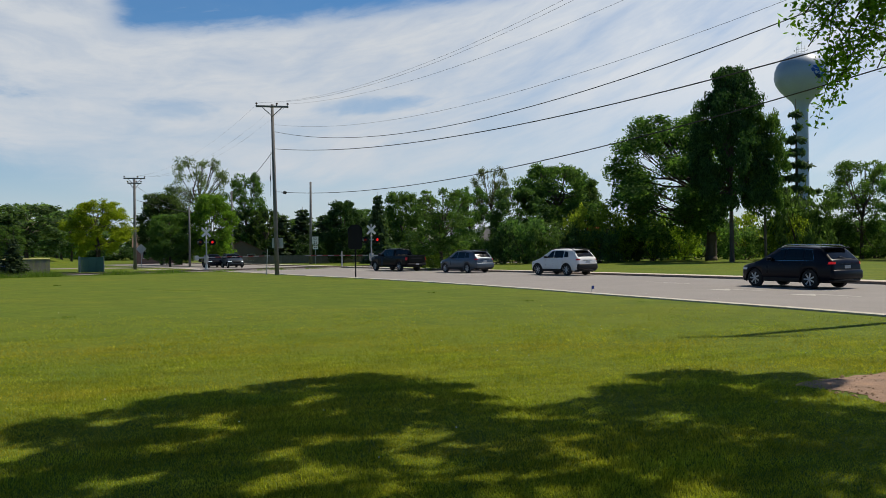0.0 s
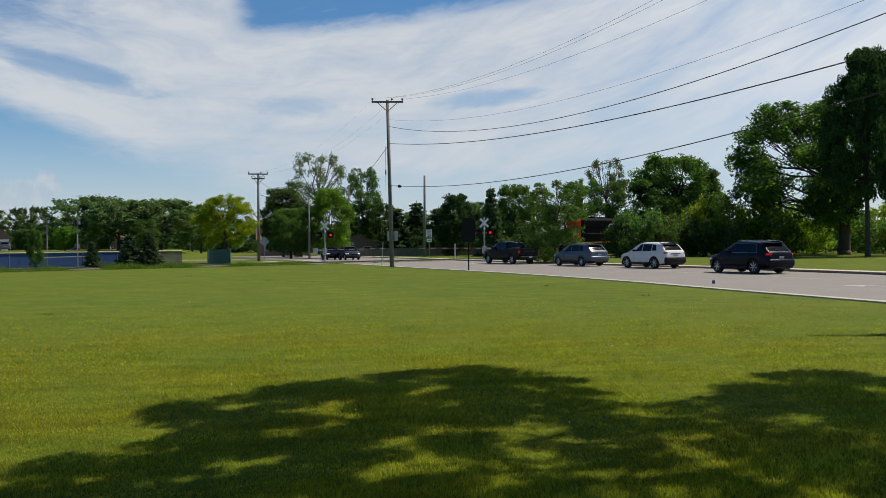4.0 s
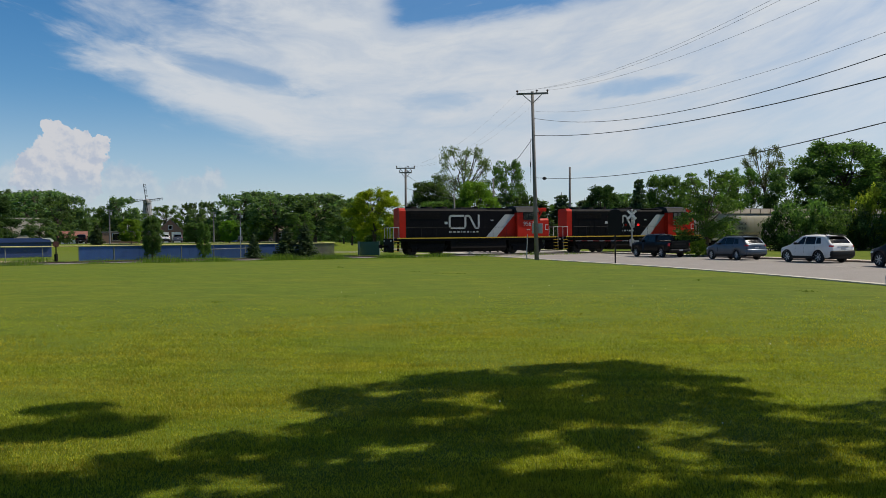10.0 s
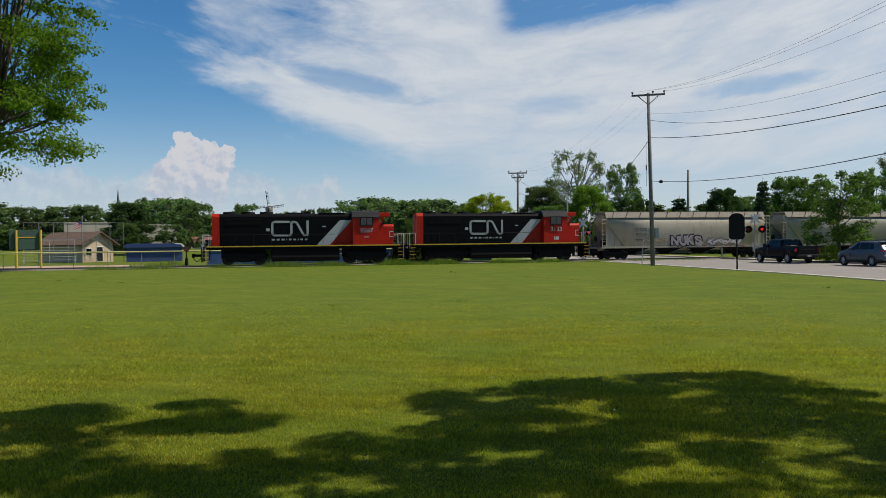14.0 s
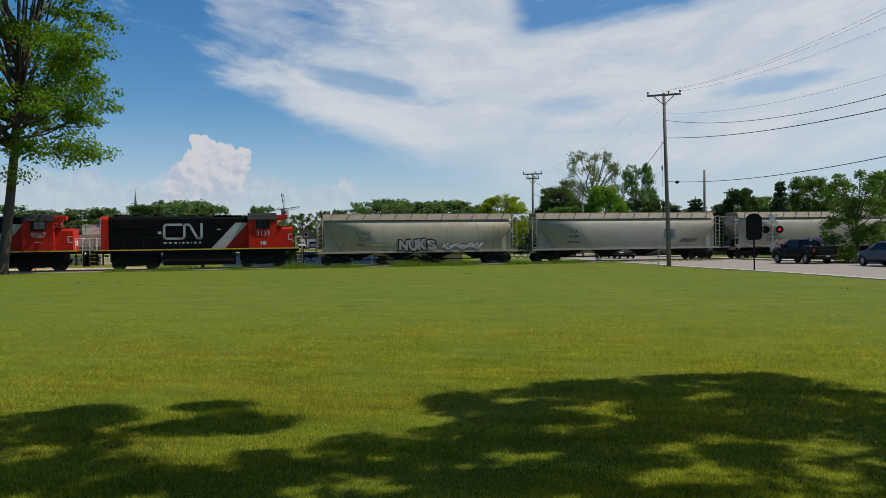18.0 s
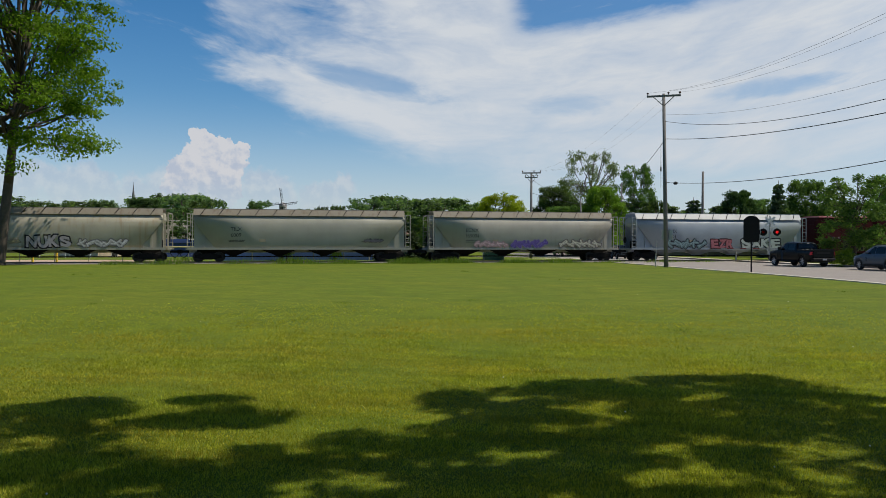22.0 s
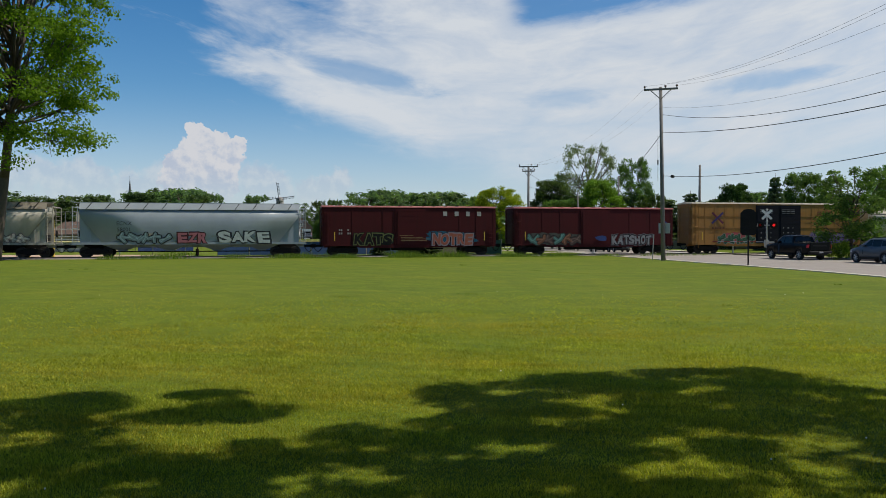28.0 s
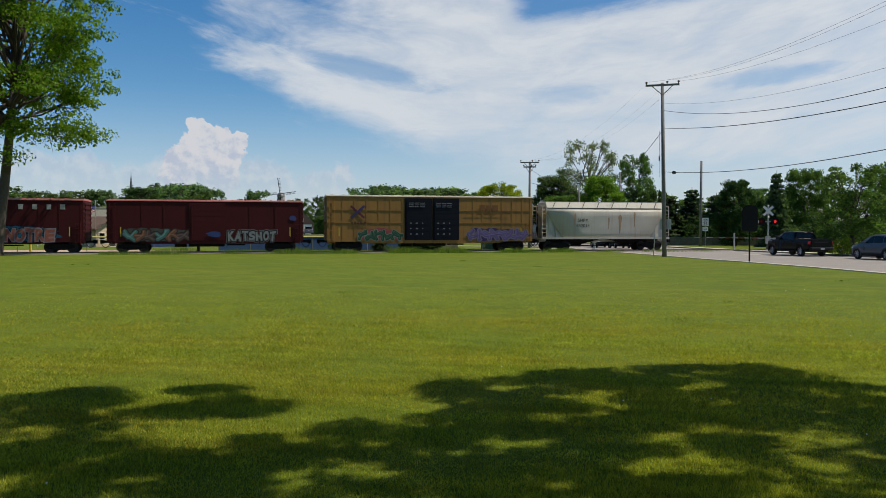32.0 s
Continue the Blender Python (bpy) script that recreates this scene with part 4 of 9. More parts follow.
def shade_tree_of(foot, clumps, label, seed, trunk_r):
    """A broad tree whose limbs reach out to its leaf clumps."""
    rng = np.random.default_rng(seed)
    e = thing("shade_tree", pose(*foot, 0), label, "tree", "trees beside the lawn")
    own = [(c - np.array([*foot, 0]), r, leafy) for c, r, leafy in clumps]
    c, nn = clump_leaves(rng, [q[0] for q in own], [q[1] for q in own], [1250 * q[2] for q in own])
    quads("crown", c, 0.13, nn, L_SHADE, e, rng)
    bm = BM()
    mid = np.mean([q[0] for q in own], 0)
    top = Vector((mid[0] * 0.10, mid[1] * 0.10, 4.6))
    limb(bm, [Vector((0, 0, -0.15)), Vector((0, 0, 0.4)), top * 0.5, top], trunk_r * 1.3, trunk_r * 0.8, 12)
    order = rng.permutation(len(own))
    mains = []
    for k in order[:9]:
        p = Vector(own[k][0])
        bend = top.lerp(p, 0.5) + Vector((rng.normal() * 0.3, rng.normal() * 0.3, 0.9))
        limb(bm, [top, bend, p], trunk_r * 0.17, 0.012, 7)
        mains += [top.lerp(bend, 0.6), bend, bend.lerp(p, 0.5), p]
    for k in order[9:130]:
        p = Vector(own[k][0])
        q = min(mains, key=lambda m: (m - p).length)
        limb(bm, [q, q.lerp(p, 0.5) + Vector((0, 0, 0.15)), p], 0.018, 0.006, 5)
        mains.append(q.lerp(p, 0.6))
    part("trunk", bm, M_BARK, e, "rough brown bark trunk and limbs", smooth=True)
    return e


FEET = [((7.6, 9.0), "large broadleaf tree that shades the lawn beside bare earth", 0.32), ((6.2, 1.6), "broadleaf tree with long limbs over the lawn", 0.30), ((0.9, -1.9), "leaning broadleaf tree with a wide crown over the lawn", 0.30)]
ALL_CLUMPS = shade_clumps()
SHADE_TREES = []
for k, (foot, label, trunk_r) in enumerate(FEET):
    mine = [q for q in ALL_CLUMPS if min(range(3), key=lambda i: (q[0][0] - FEET[i][0][0]) ** 2 + (q[0][1] - FEET[i][0][1]) ** 2 + (0, 30, 15)[i]) == k]
    if mine:
        SHADE_TREES.append(shade_tree_of(foot, mine, label, 40 + k, trunk_r))
shade_tree = SHADE_TREES[0]

# an unseen row of trees behind the camera, added to keep skylight off the lawn
for i, (x, y, h, r) in enumerate(((-9.0, -7.6, 17.0, 7.5), (1.0, -9.0, 18.0, 8.0), (12.0, -7.4, 17.0, 7.5), (-19.0, -13.0, 15.0, 6.5), (20.0, -16.0, 15.0, 6.5), (-6.0, -24.0, 16.0, 7.0), (10.0, -25.0, 16.0, 7.0))):
    plant("decid_b", x, y, h, r, 40.0 * i, "unseen broadleaf tree added behind the camera to block skylight")


# sunlight put into the colour: lighter leaves than the rest of this tree
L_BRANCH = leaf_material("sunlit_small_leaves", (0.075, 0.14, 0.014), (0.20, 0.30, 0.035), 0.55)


def drooping_branch(parent, start, tips, seed):
    """A low branch with small hanging leaves, a part of its tree."""
    rng = np.random.default_rng(seed)
    bm = BM()
    cs, ns = [], []
    for tip in tips:
        tip = Vector(tip)
        mid = start.lerp(tip, 0.55) + Vector((0, 0, 0.5))
        pts = [start, mid, tip]
        limb(bm, pts, 0.035, 0.008, 6)
        for k in range(16):
            f = rng.uniform(0.15, 1.0)
            p = (start.lerp(mid, f * 2) if f < 0.5 else mid.lerp(tip, f * 2 - 1))
            q = p + Vector((rng.normal() * 0.34, rng.normal() * 0.34, -abs(rng.normal()) * 0.42 + 0.08))
            limb(bm, [p, q], 0.008, 0.003, 4)
            m = 84
            t = rng.uniform(0.0, 1.0, m)[:, None]
            cs.append(np.array(p) * (1 - t) + np.array(q) * t + rng.normal(scale=0.085, size=(m, 3)))
            d = rng.normal(size=(m, 3)) + np.array([0.2, -0.4, 0.5])
            ns.append(d / np.linalg.norm(d, axis=1)[:, None])
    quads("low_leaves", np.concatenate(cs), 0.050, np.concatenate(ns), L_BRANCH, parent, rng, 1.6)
    part("low_branch", bm, M_BARK, parent)


# in the tree's own space
drooping_branch(shade_tree, Vector((-0.3, 0.4, 7.0)), [(x + 1.0, y - 1.6, z) for x, y, z in ((-3.5, 3.7, 4.95), (-3.1, 3.5, 4.9), (-3.45, 3.66, 4.5), (-3.0, 3.45, 4.25), (-2.65, 3.25, 4.75), (-2.7, 3.27, 4.1), (-3.2, 3.52, 4.3), (-2.3, 3.1, 4.4), (-2.3, 3.3, 5.2), (-2.8, 3.7, 5.3))], 5)

track_tree = broad_tree("maple_tree", 33, 30.0, 9.6, 9.3, L_MAPLE, "tall green maple with open forked limbs by the track", leaf=0.17, count=120, density=40, trunk_r=0.38, airy=0.3, limbs=100, clump=0.85, layered=0.26, lean=(1.3, 0.40), shape=(0.75, 1.0, 0.95, 1.0, 0.9, 0.5), subs=8)
track_tree.matrix_basis = pose(-60.4, 39.3, 0, 0, 0, 40)

# bare earth at the foot of the near tree
bm = BM()
rng = np.random.default_rng(8)
ring = [bm.verts.new((6.1 + (1.6 + 0.28 * math.sin(3 * a) + 0.12 * math.sin(7 * a) + rng.uniform(-0.25, 0.25)) * math.cos(a), 9.25 + (1.35 + rng.uniform(-0.2, 0.2)) * math.sin(a), 0.006)) for a in np.linspace(0, 6.1, 34)]
mid = bm.verts.new((6.1, 9.25, 0.06))
for i in range(len(ring)):
    bm.faces.new((ring[i], ring[(i + 1) % len(ring)], mid))
tagged(part("bare_patch", bm, M_DIRT), "bare brown earth patch in the lawn", "earth", kind="structure")
vs, fs = [], []
for i in range(260):
    a, r = rng.uniform(0, 6.28), math.sqrt(rng.uniform(0, 1))
    x, y, s = 6.1 + 1.65 * r * math.cos(a), 9.25 + 1.35 * r * math.sin(a), rng.uniform(0.008, 0.04)
    k = len(vs)
    z = 0.012 + 0.025 * (1 - r)
    vs += [(x + s * math.cos(q) * rng.uniform(0.7, 1.3), y + s * math.sin(q), z - 0.01) for q in (0, 1.57, 3.14, 4.71)] + [(x, y, z + s * 0.4)]
    fs += [(k, k + 1, k + 4), (k + 1, k + 2, k + 4), (k + 2, k + 3, k + 4), (k + 3, k, k + 4)]
tagged(mesh_from("clods", vs, fs, M_DIRT), "loose brown clods and stones", "earth", kind="stuff")

# ---- the train ----
M_LBLACK = material("locomotive_black", (0.0045, 0.005, 0.007), 0.55, vary=0.25, scale=1.5, fine=20, second=(0.010, 0.0095, 0.009), spots=-0.02, spec=0.09)
M_LRED = material("locomotive_red", (0.47, 0.022, 0.011), 0.5, vary=0.12, scale=1.5, spec=0.14)
M_LGREY = material("locomotive_pale_stripe", (0.40, 0.43, 0.45), 0.55, vary=0.1)
M_YELLOW = material("safety_yellow", (0.62, 0.40, 0.03), 0.55, vary=0.15)
M_UNDER = material("grimy_underframe", (0.012, 0.011, 0.011), 0.85, vary=0.4, scale=4, second=(0.028, 0.022, 0.018), spots=-0.04, spec=0.15)
M_WHEEL = material("wheel_steel", (0.03, 0.026, 0.024), 0.7, metal=0.3, vary=0.3)
M_CABGLASS = material("cab_glass", (0.012, 0.014, 0.016), 0.08, vary=0.1, spec=0.8)
M_ROOFGREY = material("cab_roof_grey", (0.020, 0.021, 0.025), 0.65, vary=0.15, spec=0.2)
M_LAMP = material("lamp_lens", (0.8, 0.8, 0.75), 0.2, vary=0.05)
M_STENCIL = material("stencil_black", (0.02, 0.02, 0.022), 0.7, vary=0.1)
M_LETTER = material("white_lettering", (0.55, 0.55, 0.55), 0.6, vary=0.08)


def weathered(name, base, streak, rough=0.5, amount=0.5, spec=0.4):
    """Car-side paint with streaks that run down from the roof, and rust blooms."""
    mat = material(name, base, rough, vary=0.10, scale=0.8, fine=14, second=streak, spots=-0.04, spec=spec)
    n, l = mat.node_tree.nodes, mat.node_tree.links
    b = n["Principled BSDF"]
    src = b.inputs["Base Color"].links[0].from_socket
    tc = n.new("ShaderNodeTexCoord")
    mp = n.new("ShaderNodeMapping")
    mp.inputs["Scale"].default_value = (1.6, 1.6, 0.10)
    nz = n.new("ShaderNodeTexNoise")
    nz.inputs["Scale"].default_value, nz.inputs["Detail"].default_value = 2.0, 6.0
    l.new(tc.outputs["Object"], mp.inputs[0]), l.new(mp.outputs[0], nz.inputs["Vector"])
    mr = n.new("ShaderNodeMapRange")
    l.new(nz.outputs["Fac"], mr.inputs[0])
    mr.inputs[1].default_value, mr.inputs[2].default_value = 0.52, 0.75
    mr.inputs[4].default_value = amount
    mx = n.new("ShaderNodeMixRGB")
    l.new(mr.outputs[0], mx.inputs[0]), l.new(src, mx.inputs[1])
    mx.inputs[2].default_value = (*streak, 1)
    l.new(mx.outputs[0], b.inputs["Base Color"])
    return mat


M_HOP_A = weathered("hopper_cream_grey", (0.37, 0.345, 0.275), (0.28, 0.20, 0.11), 0.55, 0.6)
M_HOP_B = weathered("hopper_grey", (0.32, 0.315, 0.27), (0.27, 0.27, 0.22), 0.5, 0.4)
M_HOP_C = weathered("hopper_pale_grey", (0.35, 0.335, 0.295), (0.28, 0.26, 0.21), 0.5, 0.4)
M_HOP_D = weathered("hopper_blue_grey", (0.27, 0.31, 0.35), (0.23, 0.26, 0.28), 0.36, 0.3, 0.6)
M_HOP_E = weathered("hopper_white_rust", (0.43, 0.42, 0.37), (0.33, 0.24, 0.15), 0.55, 0.5)
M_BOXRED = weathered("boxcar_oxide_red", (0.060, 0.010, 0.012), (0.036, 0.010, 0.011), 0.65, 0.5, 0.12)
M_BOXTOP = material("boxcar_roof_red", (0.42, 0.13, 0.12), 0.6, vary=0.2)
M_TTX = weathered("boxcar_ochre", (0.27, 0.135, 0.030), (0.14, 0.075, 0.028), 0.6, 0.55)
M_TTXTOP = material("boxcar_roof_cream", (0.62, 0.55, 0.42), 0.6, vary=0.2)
M_DOOR = material("boxcar_black_door", (0.008, 0.010, 0.017), 0.7, vary=0.3, spec=0.1)


M_TROUGH = weathered("stained_roof_edge", (0.21, 0.19, 0.155), (0.13, 0.085, 0.05), 0.65, 0.7)


def text_mesh(body, size, depth=0.004, bold=0.0):
    cu = bpy.data.curves.new("words", "FONT")
    cu.body, cu.size, cu.extrude, cu.offset = body, size, depth, bold
    cu.align_x = "CENTER"
    tmp = bpy.data.objects.new("words", cu)
    scene.collection.objects.link(tmp)
    bpy.context.view_layer.update()
    me = bpy.data.meshes.new_from_object(tmp.evaluated_get(bpy.context.evaluated_depsgraph_get()))
    bpy.data.objects.remove(tmp)
    return me


def lettering(body, x, y, z, size, mat, parent, name="lettering", rz=0.0):
    """Words on a side that faces -y."""
    me = text_mesh(body, size)
    me.materials.append(mat)
    return shared(name, me, parent, pose(x, y, z, 90, 0, rz))


def bars(x, y, z, widths, h, mat, parent, gap=0.07, name="lettering_bar"):
    """Writing as plain bars on a side that faces -y."""
    for w in widths:
        bm = BM()
        box(bm, x, x + w, y - 0.006, y + 0.004, z, z + h)
        part(name, bm, mat, parent)
        x += w + gap


def slab(bm, outline, y0, y1):
    """A flat panel with the outline (x, z)."""
    return prism(bm, outline, y0, y1)


def rounded(pts, r, n=6):
    """The line through points (x, z) with its corners rounded."""
    out = [pts[0]]
    for p, q, t in zip(pts, pts[1:], pts[2:]):
        p, q, t = Vector(p), Vector(q), Vector(t)
        k = min(r, (p - q).length * 0.45, (t - q).length * 0.45)
        a, b = q + (p - q).normalized() * k, q + (t - q).normalized() * k
        out += [tuple(a.lerp(q, i / n).lerp(q.lerp(b, i / n), i / n)) for i in range(n + 1)]
    return out + [pts[-1]]


def stroke(bm, pts, w, y0, y1, over=0.28):
    """A band of width w along points (x, z)."""
    for a, b in zip(pts, pts[1:]):
        d = Vector((b[0] - a[0], b[1] - a[1]))
        L = d.length
        d /= L
        nrm = Vector((-d.y, d.x)) * w / 2
        ext = d * w * over
        a2, b2 = Vector(a) - ext, Vector(b) + ext
        q = [a2 + nrm, a2 - nrm, b2 - nrm, b2 + nrm]
        prism(bm, [(p.x, p.y) for p in q], y0, y1)


def truck(x, parent, wheelbase=1.78, half=1.02, r=0.44):
    """A two-axle truck: side frames, bolster, springs, wheels on axles."""
    t = BM()
    for sy in (-1, 1):
        y = sy * half
        prism(t, [(-wheelbase / 2 - 0.28, r - 0.08), (-wheelbase / 2 - 0.2, r + 0.14), (-0.42, r + 0.30), (0.42, r + 0.30), (wheelbase / 2 + 0.2, r + 0.14), (wheelbase / 2 + 0.28, r - 0.08), (wheelbase / 2, r - 0.12), (0.35, r - 0.24), (-0.35, r - 0.24), (-wheelbase / 2, r - 0.12)], y - 0.09, y + 0.09)
        for ax in (-0.14, 0.14):
            cyl(t, (ax, y - sy * -0.02, r - 0.2), (ax, y, r + 0.2), 0.08, seg=8)
        for ax in (-1, 1):
            cyl(t, (ax * wheelbase / 2, y + sy * 0.05, r), (ax * wheelbase / 2, y + sy * 0.16, r), 0.13, seg=10)
    box(t, -0.22, 0.22, -half, half, r + 0.02, r + 0.36, 0.03)
    box(t, -wheelbase / 2 - 0.1, wheelbase / 2 + 0.1, -0.62, 0.62, r + 0.1, 1.08)
    fr = part("truck", t, M_UNDER, parent)
    fr.matrix_basis = pose(x, 0, 0)
    for ax in (-1, 1):
        w = BM()
        for sy in (-1, 1):
            cyl(w, (0, sy * 0.66, 0), (0, sy * 0.80, 0), r, r - 0.02, 24)
            cyl(w, (0, sy * 0.64, 0), (0, sy * 0.69, 0), r + 0.03, seg=24)
        cyl(w, (0, -0.66, 0), (0, 0.66, 0), 0.08, seg=8)
        wo = part("wheelset", w, M_WHEEL, fr)
        wo.matrix_basis = pose(ax * wheelbase / 2, 0, r)
    return fr


def coupler(x, way, parent):
    c = BM()
    box(c, min(x, x + way * 0.75), max(x, x + way * 0.75), -0.12, 0.12, 0.78, 1.0, 0.02)
    box(c, min(x + way * 0.6, x + way * 0.9), max(x + way * 0.6, x + way * 0.9), -0.2, 0.2, 0.72, 1.05, 0.04)
    pts = [Vector((x + way * f * 0.85, -0.32, 0.85 - 0.5 * math.sin(f * math.pi))) for f in (0, 0.25, 0.5, 0.75, 1.0)]
    for a, b in zip(pts, pts[1:]):
        cyl(c, a, b, 0.03, seg=6)
    part("coupler", c, M_UNDER, parent, "dark coupler with a hanging air hose")


def bent_band(vs, fs, pts, w, y):
    """A flat painted band with round ends along a smooth curve through points (x, z), added to vs and fs."""
    P = np.array(pts, float)
    P = np.vstack([2 * P[0] - P[1], P, 2 * P[-1] - P[-2]])
    t = np.linspace(0, 1, 6)[:-1, None]
    run = [0.5 * (2 * b + (c - a) * t + (2 * a - 5 * b + 4 * c - d) * t ** 2 + (3 * b - a - 3 * c + d) * t ** 3) for a, b, c, d in zip(P, P[1:], P[2:], P[3:])]
    q = np.vstack(run + [P[-2:-1]])
    d = np.gradient(q, axis=0)
    d /= np.linalg.norm(d, axis=1)[:, None] + 1e-6
    for k in (0, -1):       # round ends
        ends = [q[k] + (-1 if k == 0 else 1) * d[k] * w * f for f in (0.25, 0.42)]
        q = np.vstack([ends[::-1], q]) if k == 0 else np.vstack([q, ends])
        d = np.vstack([d[:1], d[:1], d]) if k == 0 else np.vstack([d, d[-1:], d[-1:]])
    half = np.full(len(q), w / 2)
    half[[0, -1]], half[[1, -2]] = w * 0.24, w * 0.42
    nrm = np.stack([-d[:, 1], d[:, 0]], 1) * half[:, None]
    k = len(vs)
    for a, b in zip(q + nrm, q - nrm):
        vs += [(a[0], y, a[1]), (b[0], y, b[1])]
    fs += [(k + 2 * i, k + 2 * i + 1, k + 2 * i + 3, k + 2 * i + 2) for i in range(len(q) - 1)]


def paint_cloud(parent, x0, x1, z0, z1, y, rgb, rng, many=46):
    """Sprayed ground colour: one ragged patch with lobes along its rim."""
    n = many * 4
    a = np.linspace(0, 2 * math.pi, n, endpoint=False)
    lobes, teeth, grain = rng.uniform(0.72, 1.0, 13), rng.uniform(0.82, 1.12, 41), rng.uniform(0.95, 1.05, n)
    wrap = lambda v: np.interp(a, np.linspace(0, 2 * math.pi, len(v) + 1), np.append(v, v[0]))
    f = wrap(lobes) * wrap(teeth) * grain
    box_r = 1.0 / (np.abs(np.cos(a)) ** 3.2 + np.abs(np.sin(a)) ** 3.2) ** (1 / 3.2)
    xs, zs = (x0 + x1) / 2 + np.cos(a) * box_r * f * (x1 - x0) / 2, (z0 + z1) / 2 + np.sin(a) * box_r * f * (z1 - z0) / 2
    vs = [((x0 + x1) / 2, y - 0.003, (z0 + z1) / 2)] + [(float(p), y - 0.003, max(z0 - 0.03, float(q))) for p, q in zip(xs, zs)]
    mesh_from("graffiti_cloud", vs, [(0, 1 + k, 1 + (k + 1) % n) for k in range(n)], spray(rgb), parent)


def graffiti(parent, x0, x1, z0, z1, y, letters, fills, outline, seed, halo=None):
    """A sprayed piece that cannot be read: fat bent bands with an outline, over a cloud of colour."""
    rng = np.random.default_rng(seed)
    if halo:
        paint_cloud(parent, x0 - 0.35, x1 + 0.35, z0, z1 + 0.05, y, halo, rng)
    step, high = (x1 - x0) / letters, z1 - z0
    w = min(step * 0.40, high * 0.26)
    for i in range(letters):
        slope, size = rng.uniform(-0.55, 0.55), rng.uniform(0.80, 1.0)
        shape = [[(0.5 - slope, rng.uniform(0.0, 0.1)), (0.5 + rng.uniform(-0.35, 0.35), 0.5), (0.5 + slope, rng.uniform(0.9, 1.0))], [(0.0, rng.uniform(0.2, 0.8)), (0.5, rng.uniform(0.3, 0.7)), (rng.uniform(0.8, 1.3), rng.uniform(0.0, 1.0))]]
        runs = [[(x0 + step * (i + fx), z0 + w * 0.5 + (high - w) * size * fz) for fx, fz in run] for run in shape]
        for grow, mat, yy in ((1.55, outline, 0.006), (1.0, fills[i % len(fills)], 0.009), (0.22, tuple(min(0.6, c * 1.7 + 0.02) for c in fills[i % len(fills)]), 0.0115)):
            vs, fs = [], []
            for k, run in enumerate(runs):
                lift = 0.12 * w if grow < 0.5 else 0.0
                bent_band(vs, fs, [(a - lift, b + lift) for a, b in run], w * grow, y - yy - 0.0003 * (2 * (i % 4) + k))
            mesh_from("graffiti_stroke", vs, fs, spray(mat), parent)


def sprayed_word(parent, word, x0, x1, z0, z1, y, fill, outline, halo=None, seed=1, rim=None):
    """A sprayed word in fat crooked letters: a dark edge, an outline and a fill, over a cloud of colour."""
    rng = np.random.default_rng(seed)
    if halo:
        paint_cloud(parent, x0 - 0.7, x1 + 0.7, z0, z1 + 0.28, y, halo, rng, 60)
    step = (x1 - x0) / len(word)
    for i, letter in enumerate(word):
        lift, high, lean, wob = rng.uniform(-0.03, 0.05), rng.uniform(0.88, 1.06), rng.uniform(-0.16, 0.16), rng.uniform(0, 50)
        layers = [(0.105, outline, 0.010, 1.22, 1.10), (0.050, fill, 0.014, 0.96, 0.90)]
        if rim:
            layers.insert(0, (0.13, rim, 0.006, 1.40, 1.22))
        for bold, mat, yy, broad, up in layers:
            me = text_mesh(letter, 1.0, 0.002, bold)
            co = np.array([tuple(v.co) for v in me.vertices])
            lo, hi = co.min(0), co.max(0)
            wide = step * broad / (hi[0] - lo[0])
            tall = (z1 - z0) * high * up / (hi[1] - lo[1])
            for v in me.vertices:
                v.co.x = (v.co.x - (lo[0] + hi[0]) / 2) * wide
                v.co.y = (v.co.y - (lo[1] + hi[1]) / 2) * tall
                sway = noise.noise_vector((v.co.x * 1.6 + wob, v.co.y * 1.6, 0.0)) * 0.09
                v.co.x += v.co.y * lean + sway.x
                v.co.y = max(v.co.y + sway.y, -(z1 - z0) * 0.56)
            me.materials.append(spray(mat))
            shared("graffiti_letter", me, parent, pose(x0 + step * (i + 0.5), y - yy - 0.0006 * (i % 2), (z0 + z1) / 2 + lift, 90))


SPRAYS = {}


def spray(rgb):
    if rgb not in SPRAYS:
        SPRAYS[rgb] = material("spray_paint", rgb, 0.7, vary=0.25, scale=2.5, fine=15, spec=0.12)
    return SPRAYS[rgb]


def ladder(bm, x, y, z0, z1, w=0.42, n=7, t=0.022):
    for sx in (0, w):
        cyl(bm, (x + sx, y, z0), (x + sx, y, z1), t, seg=6)
    for i in range(n):
        z = z0 + (z1 - z0) * (i + 0.5) / n
        cyl(bm, (x, y, z), (x + w, y, z), t * 0.9, seg=6)


